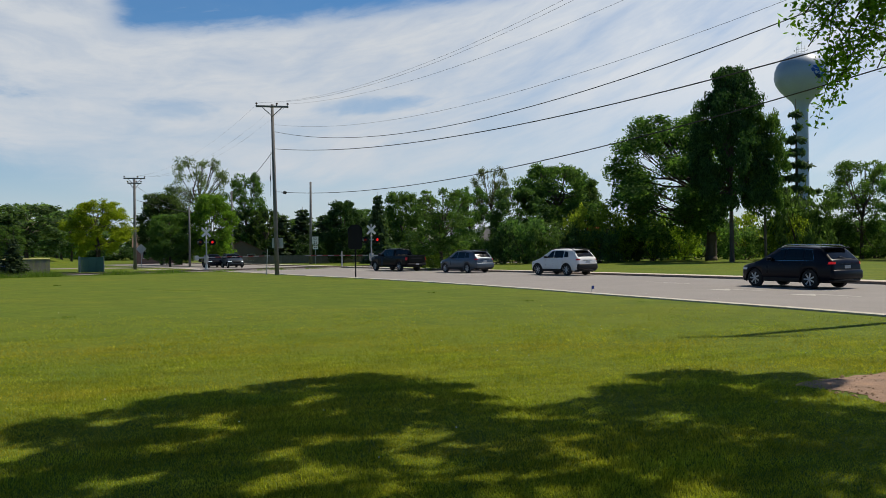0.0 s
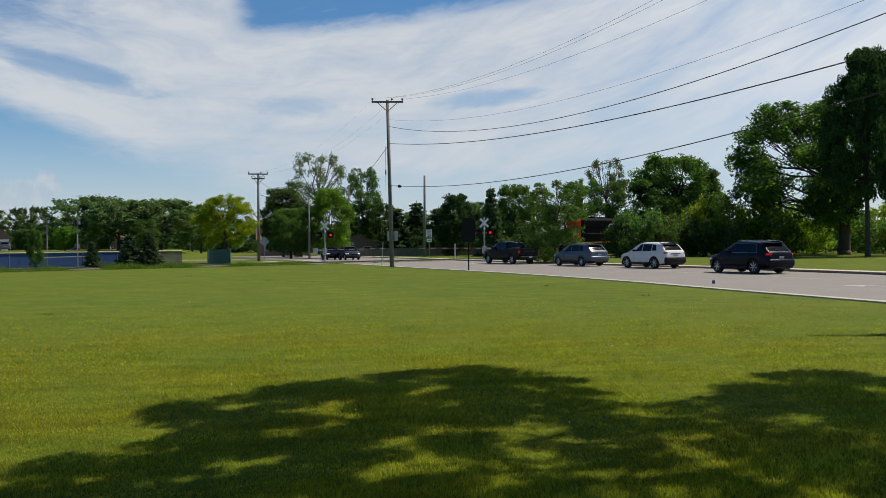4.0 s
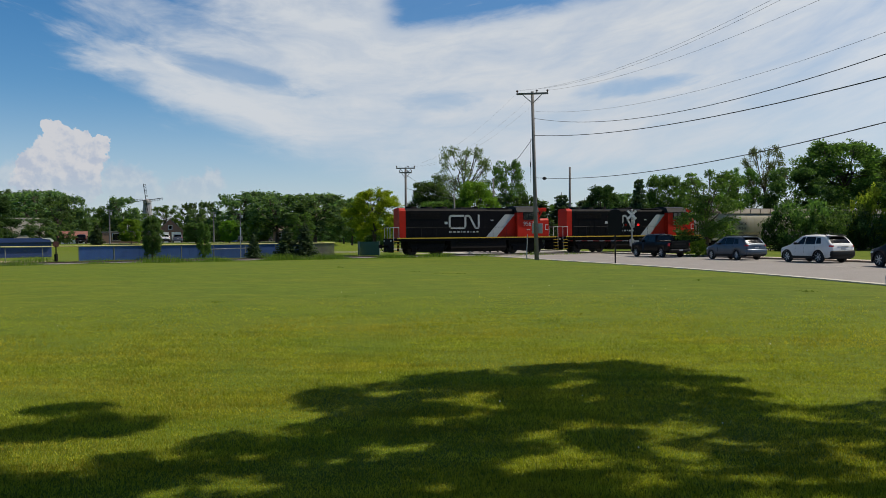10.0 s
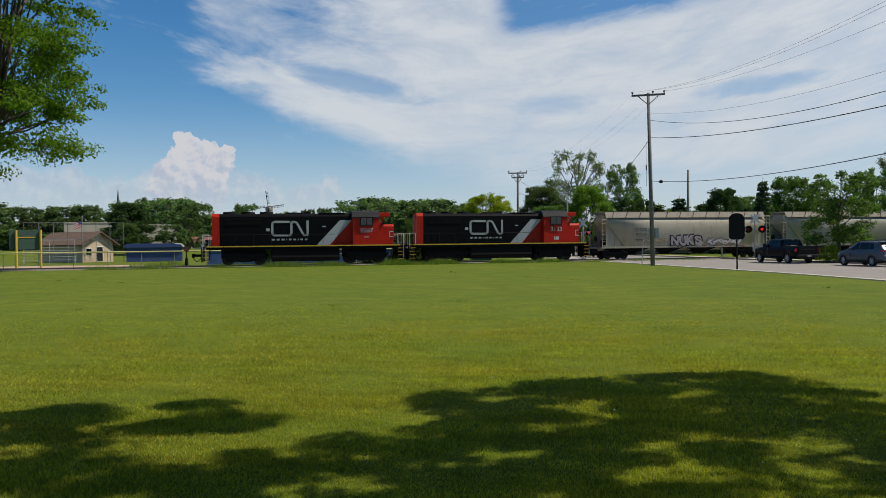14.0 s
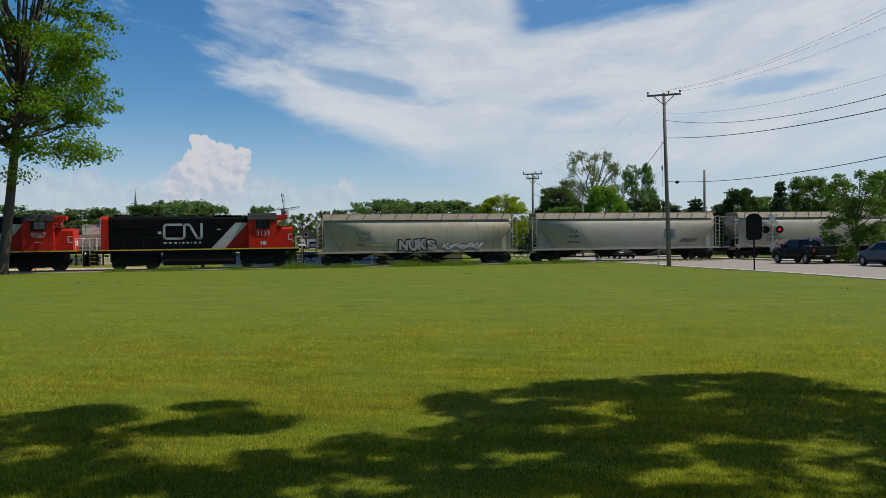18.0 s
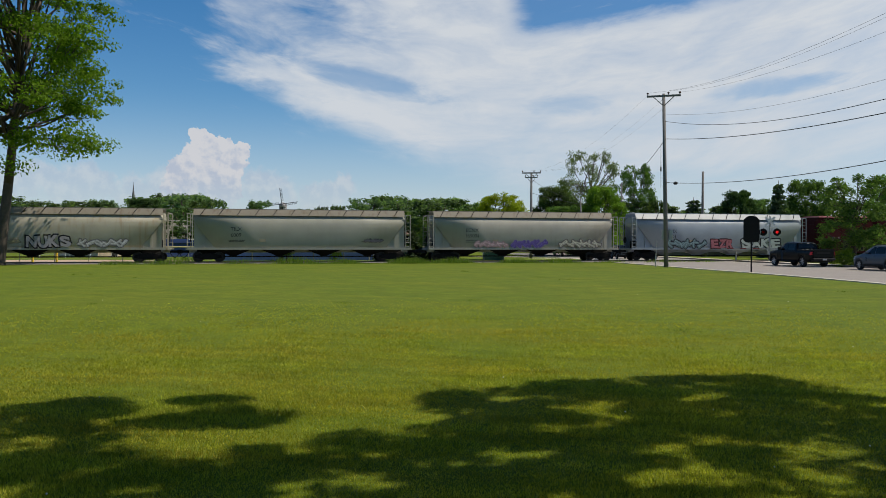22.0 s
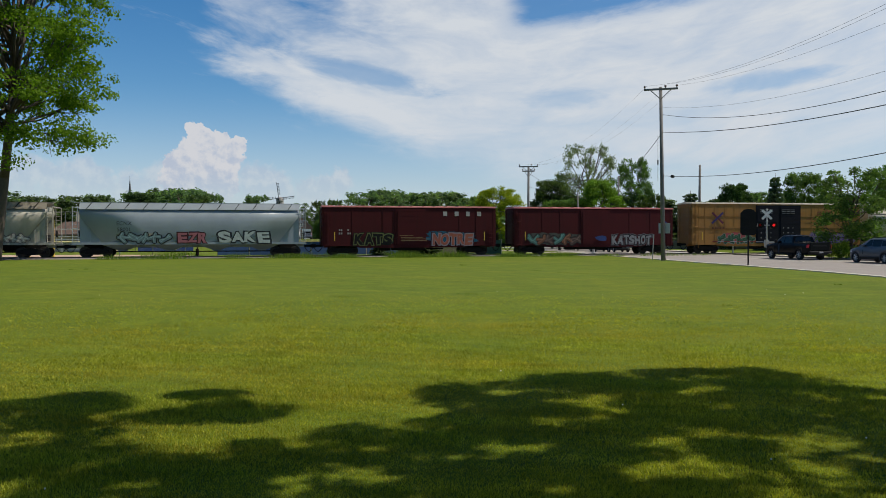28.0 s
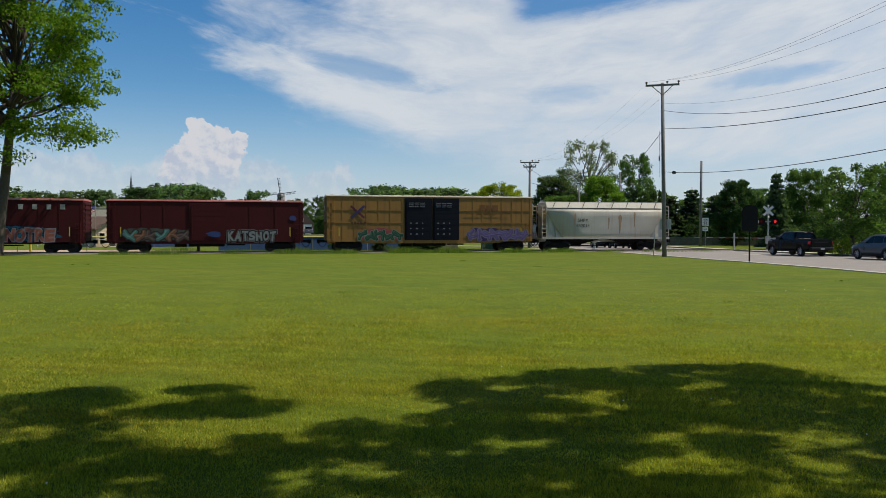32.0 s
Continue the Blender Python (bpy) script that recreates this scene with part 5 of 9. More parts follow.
# ---- locomotives ----
def locomotive(name, label, number, red_from, small_mark):
    e = thing(name, Matrix.Identity(4), label, "locomotive", "cars of the train")
    H0, H1, CAB0, CAB1, NOSE = -8.1, 4.2, 4.2, 6.66, 8.06      # along the length
    W = 0.92
    # frame, walkway edge
    b = BM()
    box(b, -8.6, 8.6, -1.52, 1.52, 1.36, 1.66, 0.03)
    part("frame", b, M_LBLACK, e)
    for sy in (-1, 1):
        b = BM()
        for i in range(12):
            x = -8.55 + i * 1.43
            box(b, x, x + 1.40, sy * 1.5375 - 0.0125, sy * 1.5375 + 0.0125, 1.60, 1.70)
        part("walkway_edge", b, M_YELLOW, e, "yellow walkway edge")
    # long hood: rounded top edges
    b = BM()
    prof = [(-W, 1.66), (-W, 4.30), (-W + 0.10, 4.48), (-W + 0.32, 4.56), (W - 0.32, 4.56), (W - 0.10, 4.48), (W, 4.30), (W, 1.66)]
    prism(b, prof, 0, H1 - (H0 + 0.62))
    hood = part("long_hood", b, M_LBLACK, e)
    hood.matrix_basis = Matrix.Translation((H0 + 0.62, 0, 0)) @ Matrix(((0, 1, 0, 0), (1, 0, 0, 0), (0, 0, 1, 0), (0, 0, 0, 1)))
    b = BM()
    prism(b, [(-W - 0.01, 1.66), (-W - 0.01, 4.30), (-W + 0.10, 4.50), (-W + 0.32, 4.58), (W - 0.32, 4.58), (W - 0.10, 4.50), (W + 0.01, 4.30), (W + 0.01, 1.66)], 0, 0.62)
    o = part("hood_end", b, M_LRED, e, "red hood end")
    o.matrix_basis = Matrix.Translation((H0, 0, 0)) @ Matrix(((0, 1, 0, 0), (1, 0, 0, 0), (0, 0, 1, 0), (0, 0, 0, 1)))
    # hood doors and louvres
    for i in range(13):
        x = H0 + 0.75 + i * 0.66
        for sy in (-1, 1):
            y0, y1 = (sy * W, sy * (W + 0.018)) if sy > 0 else (-(W + 0.018), -W)
            b = BM()
            box(b, x, x + 0.60, y0, y1, 1.78, 3.25)
            box(b, x + 0.45, x + 0.52, y0 - 0.01, y1 + 0.01, 2.5, 2.62)
            part("hood_door", b, M_LBLACK, e)
    b = BM()
    for i in range(9):
        box(b, -7.0, -3.9, -W - 0.03, W + 0.03, 3.55 + i * 0.07, 3.585 + i * 0.07)
    part("radiator_louvres", b, M_UNDER, e)
    for x in (-6.6, -5.0, -3.4):
        b = BM()
        cyl(b, (x, 0, 4.5), (x, 0, 4.74), 0.62, 0.58, 20)
        cyl(b, (x, 0, 4.74), (x, 0, 4.77), 0.2, 0.2, 10)
        part("roof_fan", b, M_UNDER, e)
    b = BM()
    box(b, -1.6, -0.2, -0.5, 0.5, 4.52, 4.68, 0.04)
    box(b, -0.1, 0.5, -0.2, 0.2, 4.52, 4.78, 0.05)
    part("exhaust_hatch", b, M_UNDER, e)
    b = BM()
    box(b, 1.2, 3.6, -0.85, 0.85, 4.52, 4.63, 0.04)
    part("blower_hatch", b, M_LBLACK, e)
    # diagonal stripe, red field behind it
    for sy in (-1, 1):
        y0, y1 = (-W - 0.026, -W + 0.01) if sy < 0 else (W - 0.01, W + 0.026)
        b = BM()
        slab(b, [(1.0, 1.70), (2.16, 1.70), (4.19, 3.96), (3.12, 3.96)], y0, y1)
        part("pale_stripe", b, M_LGREY, e, "pale grey diagonal stripe")
        b = BM()
        slab(b, [(2.16, 1.70), (4.19, 1.70), (4.19, 3.96)], y0, y1)
        part("red_field", b, M_LRED, e)
    # mark on the side: a hooked band and a zigzag band, and a line of bars
    b = BM()
    y0, y1 = -W - 0.030, -W - 0.015
    stroke(b, rounded([(-1.42, 3.82), (-2.92, 3.82), (-2.92, 2.62), (-1.24, 2.62), (-1.24, 3.82), (-0.80, 3.82), (-0.16, 2.62), (0.20, 2.62), (0.20, 3.92)], 0.28), 0.20, y0, y1, 0.10)
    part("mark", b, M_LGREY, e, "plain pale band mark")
    bars(-2.98, -W - 0.022, 2.16, [0.26, 0.26, 0.26, 0.06, 0.22, 0.22, 0.06, 0.22, 0.22], 0.15, M_LGREY, e, 0.17)
    bars(-3.45, -W - 0.022, 3.0, [0.3], 0.24, M_LGREY, e)
    bars(1.5, -W - 0.02, 3.35, [0.34], 0.08, M_LGREY, e)
    # cab
    b = BM()
    prism(b, [(-1.50, 1.66), (-1.50, 4.05), (-1.46, 4.22), (1.46, 4.22), (1.50, 4.05), (1.50, 1.66)], 0, CAB1 - CAB0)
    o = part("cab", b, M_LRED, e, "red cab")
    flip = Matrix(((0, 1, 0, 0), (1, 0, 0, 0), (0, 0, 1, 0), (0, 0, 0, 1)))
    o.matrix_basis = Matrix.Translation((CAB0, 0, 0)) @ flip
    b = BM()
    prism(b, [(-1.56, 4.14), (-1.56, 4.20), (-1.28, 4.68), (-0.6, 4.82), (0.6, 4.82), (1.28, 4.68), (1.56, 4.20), (1.56, 4.14)], 0, CAB1 - CAB0 + 0.06)
    o2 = part("cab_roof", b, M_ROOFGREY, e, "weathered grey cab roof")
    o2.matrix_basis = Matrix.Translation((CAB0 - 0.05, 0, 0)) @ flip
    for sy in (-1, 1):
        b = BM()
        box(b, 4.96, 6.0, sy * 1.495 - 0.02, sy * 1.495 + 0.02, 3.50, 4.16, 0.01)
        part("cab_window", b, M_CABGLASS, e)
        b = BM()
        for x0, x1, z0, z1 in ((4.88, 6.08, 4.14, 4.22), (4.88, 6.08, 3.43, 3.50), (4.88, 4.96, 3.45, 4.2), (6.0, 6.08, 3.45, 4.2), (5.46, 5.50, 3.5, 4.16)):
            box(b, x0, x1, sy * 1.51 - 0.025, sy * 1.51 + 0.025, z0, z1)
        part("window_frame", b, M_BLACK, e)
        b = BM()
        box(b, 4.80, 6.20, sy * 1.60 - 0.10, sy * 1.60 + 0.10, 4.17, 4.21)
        part("window_awning", b, M_ROOFGREY, e)
        b = BM()
        box(b, 4.9, 5.9, sy * 1.56 - 0.06, sy * 1.56 + 0.06, 3.38, 3.44, 0.01)
        part("arm_rest", b, M_BLACK, e)
        b = BM()
        box(b, 4.24, 4.86, sy * 1.506 - 0.006, sy * 1.506 + 0.006, 1.74, 3.9)
        box(b, 4.36, 4.74, sy * 1.512 - 0.004, sy * 1.512 + 0.004, 3.2, 3.75)
        part("cab_door", b, M_LRED, e)
    lettering(number, 5.48, -1.52, 2.80, 0.60, M_LETTER, e, "road_number")
    bars(5.25, -1.506, 2.36 if not small_mark else 1.98, [0.16, 0.2] if not small_mark else [0.14, 0.3], 0.07 if not small_mark else 0.3, M_LETTER, e, 0.05)
    # front visor and number boards
    b = BM()
    box(b, CAB1, CAB1 + 0.30, -0.55, 0.55, 4.16, 4.66, 0.03)
    box(b, CAB1 - 0.1, CAB1 + 0.98, -1.30, -0.75, 4.26, 4.62, 0.03)
    for y in (-1.30, -0.78):
        prism(b, [(CAB1, 3.5), (CAB1 + 0.10, 3.5), (CAB1 + 0.55, 4.27), (CAB1 + 0.42, 4.27)], y, y + 0.05)
    part("number_boards", b, M_LRED, e)
    for sy in (-1, 1):
        b = BM()
        ball(b, (CAB1 + 0.29, sy * 0.16, 4.33), 0.1, 10)
        part("headlight", b, M_LAMP, e)
    for y in (-1.2, 0.35):
        b = BM()
        box(b, CAB1 - 0.02, CAB1 + 0.03, y, y + 0.85, 3.35, 3.95)
        part("windscreen", b, M_CABGLASS, e)
    # short nose
    b = BM()
    prism(b, [(-1.02, 1.66), (-1.02, 3.36), (-0.88, 3.56), (0.88, 3.56), (1.02, 3.36), (1.02, 1.66)], 0, NOSE - CAB1)
    o = part("short_hood", b, M_LRED, e, "red short hood")
    o.matrix_basis = Matrix.Translation((CAB1, 0, 0)) @ flip
    b = BM()
    prism(b, [(CAB1 + 0.05, 3.56), (CAB1 + 0.05, 3.66), (NOSE - 0.1, 3.60), (NOSE - 0.1, 3.56)], -0.85, 0.85)
    part("nose_top", b, M_ROOFGREY, e)
    b = BM()
    for y in (-0.3, 0.3):
        box(b, NOSE, NOSE + 0.05, y - 0.18, y + 0.18, 2.1, 2.55, 0.02)
    part("nose_light_box", b, M_WHITE, e)
    b = BM()
    for x0, x1, z0, z1 in ((NOSE - 0.42, NOSE - 0.05, 2.86, 2.93), (NOSE - 0.42, NOSE - 0.05, 2.36, 2.43), (NOSE - 0.42, NOSE - 0.35, 2.36, 2.93)):
        box(b, x0, x1, -1.03, -1.015, z0, z1)
    part("nose_mark", b, M_LETTER, e, "plain white bracket mark")
    # ends: steps, pilot, handrails
    for sx in (-1, 1):
        for sy in (-1, 1):
            b = BM()
            for i in range(4):
                box(b, sx * 8.62 - 0.28, sx * 8.62 + 0.28, sy * 1.18 - 0.32, sy * 1.18 + 0.32, 0.38 + 0.32 * i, 0.42 + 0.32 * i)
            for x in (-0.28, 0.28):
                box(b, sx * 8.62 + x - 0.015, sx * 8.62 + x + 0.015, sy * 1.18 - 0.3, sy * 1.18 + 0.3, 0.36, 1.4)
            part("steps", b, M_UNDER, e, "steel steps")
            for i in range(4):
                b = BM()
                box(b, sx * 8.62 - 0.27, sx * 8.62 + 0.27, sy * 1.51 - 0.012, sy * 1.51 + 0.012, 0.38 + 0.32 * i, 0.425 + 0.32 * i)
                part("step_edge", b, M_YELLOW, e, "yellow step edge")
        b = BM()
        box(b, sx * 8.95 - 0.06, sx * 8.95 + 0.06, -1.45, 1.45, 0.30, 1.66, 0.02)
        part("pilot", b, M_UNDER, e)
        for sy in (-1, 1):
            b = BM()
            y = sy * 1.46
            for x in (8.35, 8.88):
                cyl(b, (sx * x, y, 0.5 if x > 8.5 else 1.66), (sx * x, y, 2.72), 0.022, seg=6)
            cyl(b, (sx * 8.35, y, 2.7), (sx * 8.88, y, 2.7), 0.022, seg=6)
            cyl(b, (sx * 8.9, sy * 0.45, 1.66), (sx * 8.9, sy * 0.45, 2.7), 0.022, seg=6)
            cyl(b, (sx * 8.9, sy * 0.45, 2.7), (sx * 8.9, y, 2.7), 0.022, seg=6)
            part("end_handrail", b, M_LETTER, e, "white end handrail")
        coupler(sx * 9.0, sx, e)
        for sy in (-1, 1):
            b = BM()
            ball(b, (sx * 9.02, sy * 1.1, 1.4), 0.1, 8)
            part("ditch_light", b, M_LAMP, e)
    b = BM()
    for sy in (-1, 1):
        y = sy * 1.48
        for i in range(8):
            x = -7.6 + i * 1.52
            cyl(b, (x, y, 1.66), (x, y, 2.68), 0.018, seg=5)
        cyl(b, (-7.6, y, 2.68), (-7.6 + 7 * 1.52, y, 2.68), 0.018, seg=5)
    part("side_handrail", b, M_BLACK, e)
    # fuel tank, tanks, trucks
    b = BM()
    prism(b, [(-1.35, 1.36), (-1.46, 0.65), (-1.2, 0.28), (1.2, 0.28), (1.46, 0.65), (1.35, 1.36)], 0, 6.0)
    o = part("fuel_tank", b, M_UNDER, e)
    o.matrix_basis = Matrix.Translation((-3.0, 0, 0)) @ flip
    b = BM()
    for sy in (-1, 1):
        cyl(b, (-2.4, sy * 1.3, 1.1), (1.8, sy * 1.3, 1.1), 0.16, seg=12)
    part("air_tank", b, M_UNDER, e)
    for x in (-5.4, 5.4):
        fr = truck(x, e, 2.74, 1.12, 0.51)
        b = BM()
        for sy in (-1, 1):
            box(b, -1.85, 1.85, sy * 1.2 - 0.08, sy * 1.2 + 0.08, 0.72, 1.02, 0.03)
            for ax in (-1.37, 1.37):
                box(b, ax - 0.25, ax + 0.25, sy * 1.24 - 0.09, sy * 1.24 + 0.09, 0.34, 0.82, 0.04)
                cyl(b, (ax + 0.45, sy * 1.2, 0.55), (ax + 0.72, sy * 1.2, 0.95), 0.1, seg=8)
        part("truck_frame", b, M_UNDER, fr)
        b = BM()
        box(b, -1.95, 1.95, -1.02, 1.02, 0.62, 1.38, 0.04)
        part("traction_block", b, M_UNDER, fr)
    return e


# ---- covered hoppers ----
def hopper(name, label, L, mat, bays=4, slope=1.9, number="", seed=0, flat_side=False, mark=""):
    e = thing(name, Matrix.Identity(4), label, "hopper car", "cars of the train")
    x1 = L / 2 - 0.62
    levels = [(1.16, 1.40), (1.5, 1.47), (2.0, 1.52), (2.5, 1.55), (3.0, 1.54), (3.4, 1.48), (3.7, 1.38), (3.95, 1.22), (4.12, 1.0), (4.22, 0.7), (4.25, 0.0)]
    if flat_side:
        levels = [(1.16, 1.48), (1.6, 1.52), (2.4, 1.52), (3.2, 1.52), (3.7, 1.52), (3.78, 1.48), (3.95, 1.30), (4.1, 0.95), (4.18, 0.5), (4.2, 0.0)]
    b = BM()
    rows = []
    for z, w in levels:
        cut = slope * max(0.0, min(1.0, (3.55 - z) / (3.55 - 1.16)))
        xe = x1 - cut
        rows.append([b.verts.new((x, y, z)) for x, y in ((-xe, -w), (-xe * 0.5, -w), (0, -w), (xe * 0.5, -w), (xe, -w), (xe, w), (xe * 0.5, w), (0, w), (-xe * 0.5, w), (-xe, w))])
    for a, c in zip(rows, rows[1:]):
        for i in range(10):
            j = (i + 1) % 10
            b.faces.new((a[i], a[j], c[j], c[i]))
    b.faces.new(rows[0][::-1])
    bmesh.ops.remove_doubles(b, verts=b.verts[:], dist=0.001)
    bmesh.ops.recalc_face_normals(b, faces=b.faces[:])
    for f in b.faces:
        f.smooth = abs(f.normal.x) < 0.3 and f.normal.z > -0.5
    body = part("body", b, mat, e)
    # plates that close the sides beyond the slope sheets
    for sx in (-1, 1):
        b = BM()
        for sy in (-1, 1):
            prism(b, [(sx * (x1 - slope - 0.1), 1.2), (sx * (x1 - 0.06), 1.2), (sx * (x1 - 0.06), 4.1), (sx * (x1 - 0.1), 3.6)], sy * 1.30 - 0.02, sy * 1.30 + 0.02)
        part("end_plate", b, mat, e)
    # side sill and end platforms
    b = BM()
    for sy in (-1, 1):
        box(b, -L / 2 + 0.1, L / 2 - 0.1, sy * 1.46 - 0.06, sy * 1.46 + 0.06, 1.06, 1.26)
    for sx in (-1, 1):
        box(b, sx * (L / 2 - 0.25) - 0.25, sx * (L / 2 - 0.25) + 0.25, -1.45, 1.45, 1.04, 1.16)
    box(b, -L / 2 + 0.2, L / 2 - 0.2, -0.35, 0.35, 0.8, 1.1)
    part("side_sill", b, mat, e)
    # slope sheets' posts, ladders and rails at both ends
    for sx in (-1, 1):
        b = BM()
        for sy in (-1, 1):
            for x in (L / 2 - 0.12, L / 2 - 0.55):
                cyl(b, (sx * x, sy * 1.42, 1.16), (sx * x, sy * 1.42, 4.25), 0.035, seg=6)
            for i in range(9):
                z = 1.35 + i * 0.36
                cyl(b, (sx * (L / 2 - 0.12), sy * 1.42, z), (sx * (L / 2 - 0.55), sy * 1.42, z), 0.02, seg=5)
            box(b, sx * (x1 - 0.9) - 0.05, sx * (x1 - 0.9) + 0.05, sy * 1.40 - 0.04, sy * 1.40 + 0.04, 1.16, 2.75)
            box(b, sx * (x1 - 1.6) - 0.04, sx * (x1 - 1.6) + 0.04, sy * 1.40 - 0.04, sy * 1.40 + 0.04, 1.16, 2.05)
        cyl(b, (sx * (L / 2 - 0.12), -1.42, 4.25), (sx * (L / 2 - 0.12), 1.42, 4.25), 0.035, seg=6)
        part("end_ladder", b, mat, e)
        b = BM()
        box(b, sx * (L / 2 - 0.9) - 0.2, sx * (L / 2 - 0.9) + 0.2, -0.5, 0.3, 1.16, 1.9, 0.05)
        cyl(b, (sx * (L / 2 - 0.2), 0.4, 2.0), (sx * (L / 2 - 0.26), 0.4, 2.0), 0.3, seg=14)
        part("brake_gear", b, M_UNDER, e)
        coupler(sx * (L / 2 - 0.15), sx, e)
        truck(sx * (L / 2 - 1.85), e)
    # roof walkway on brackets
    b = BM()
    for sy in (-1, 1):
        box(b, -x1, x1, sy * 0.95 - 0.03, sy * 0.95 + 0.03, 4.60, 4.68)
        q = [b.verts.new(p) for p in ((-x1, sy * 1.34, 4.08), (x1, sy * 1.34, 4.08), (x1, sy * 1.02, 4.62), (-x1, sy * 1.02, 4.62), (-x1, sy * 1.30, 4.06), (x1, sy * 1.30, 4.06), (x1, sy * 0.98, 4.60), (-x1, sy * 0.98, 4.60))]
        for f in ((0, 1, 2, 3), (7, 6, 5, 4), (0, 3, 7, 4), (1, 5, 6, 2), (0, 4, 5, 1), (3, 2, 6, 7)):
            b.faces.new([q[i] for i in f])
    bmesh.ops.recalc_face_normals(b, faces=b.faces[:])
    box(b, -x1 - 0.5, x1 + 0.5, -0.95, -0.45, 4.62, 4.66)
    part("roof_walkway", b, mat if seed == 3 or flat_side else M_TROUGH, e, "stained roof trough and walkway")
    b = BM()
    k = max(6, int(L / 1.55))
    for i in range(k):
        x = -x1 + 0.8 + i * (2 * x1 - 1.6) / (k - 1)
        for sy in (-1, 1):
            b = BM()
            cyl(b, (x - 0.22, sy * 1.38, 4.08), (x + 0.16, sy * 1.06, 4.64), 0.03, seg=5)
            part("walkway_bracket", b, M_UNDER, e)
    for i in range(bays * 2):
        b = BM()
        x = -x1 + 2.0 + i * (2 * x1 - 4.0) / (bays * 2 - 1)
        cyl(b, (x, 0, 4.2), (x, 0, 4.42), 0.36, seg=14)
        part("roof_hatch", b, mat, e)
    # outlet bays
    for i in range(bays):
        span = 2 * (x1 - slope) + 1.2
        x = -span / 2 + (i + 0.5) * span / bays
        h = span / bays * 0.44
        b = BM()
        for zz, hw, hd in ((1.14, h, 1.3), (0.55, 0.32, 0.42), (0.42, 0.34, 0.46)):
            rows_b = [b.verts.new((x + sx * hw, sy * hd, zz)) for sx, sy in ((-1, -1), (1, -1), (1, 1), (-1, 1))]
            if zz < 1.1:
                for q in range(4):
                    b.faces.new((prev[q], prev[(q + 1) % 4], rows_b[(q + 1) % 4], rows_b[q]))
            prev = rows_b
        b.faces.new(prev)
        bmesh.ops.recalc_face_normals(b, faces=b.faces[:])
        part("outlet_bay", b, M_UNDER if seed != 3 else mat, e)
    b = BM()
    cyl(b, (-x1 + 2.4, -0.5, 0.45), (x1 - 2.4, -0.5, 0.45), 0.05, seg=6)
    part("air_pipe", b, M_UNDER, e)
    # stencils: owner's mark as bars, the number, data lines as bars
    y = -1.545 if not flat_side else -1.53
    zt = 2.72
    lettering(mark, -x1 + 3.62, y - 0.004, zt, 0.46, M_STENCIL, body, "reporting_mark")
    if number:
        lettering(number, -x1 + 3.62, y - 0.004, zt - 0.52, 0.46, M_STENCIL, body, "car_number")
    bars(-x1 + 3.0, y + 0.02, zt - 0.85, [0.8, 0.5], 0.05, M_STENCIL, body)
    bars(-x1 + 3.0, y + 0.02, zt - 0.98, [0.5, 0.7], 0.05, M_STENCIL, body)
    bars(x1 - 4.0, y + 0.05, 1.75, [0.42], 0.2, M_STENCIL, body)
    bars(x1 - 7.5, y + 0.05, 1.85, [0.5, 0.3], 0.14, spray((0.30, 0.27, 0.2)), body)
    bars(-x1 + 5.6, y + 0.02, 1.75, [0.55], 0.26, spray((0.30, 0.27, 0.2)), body)
    return e, body


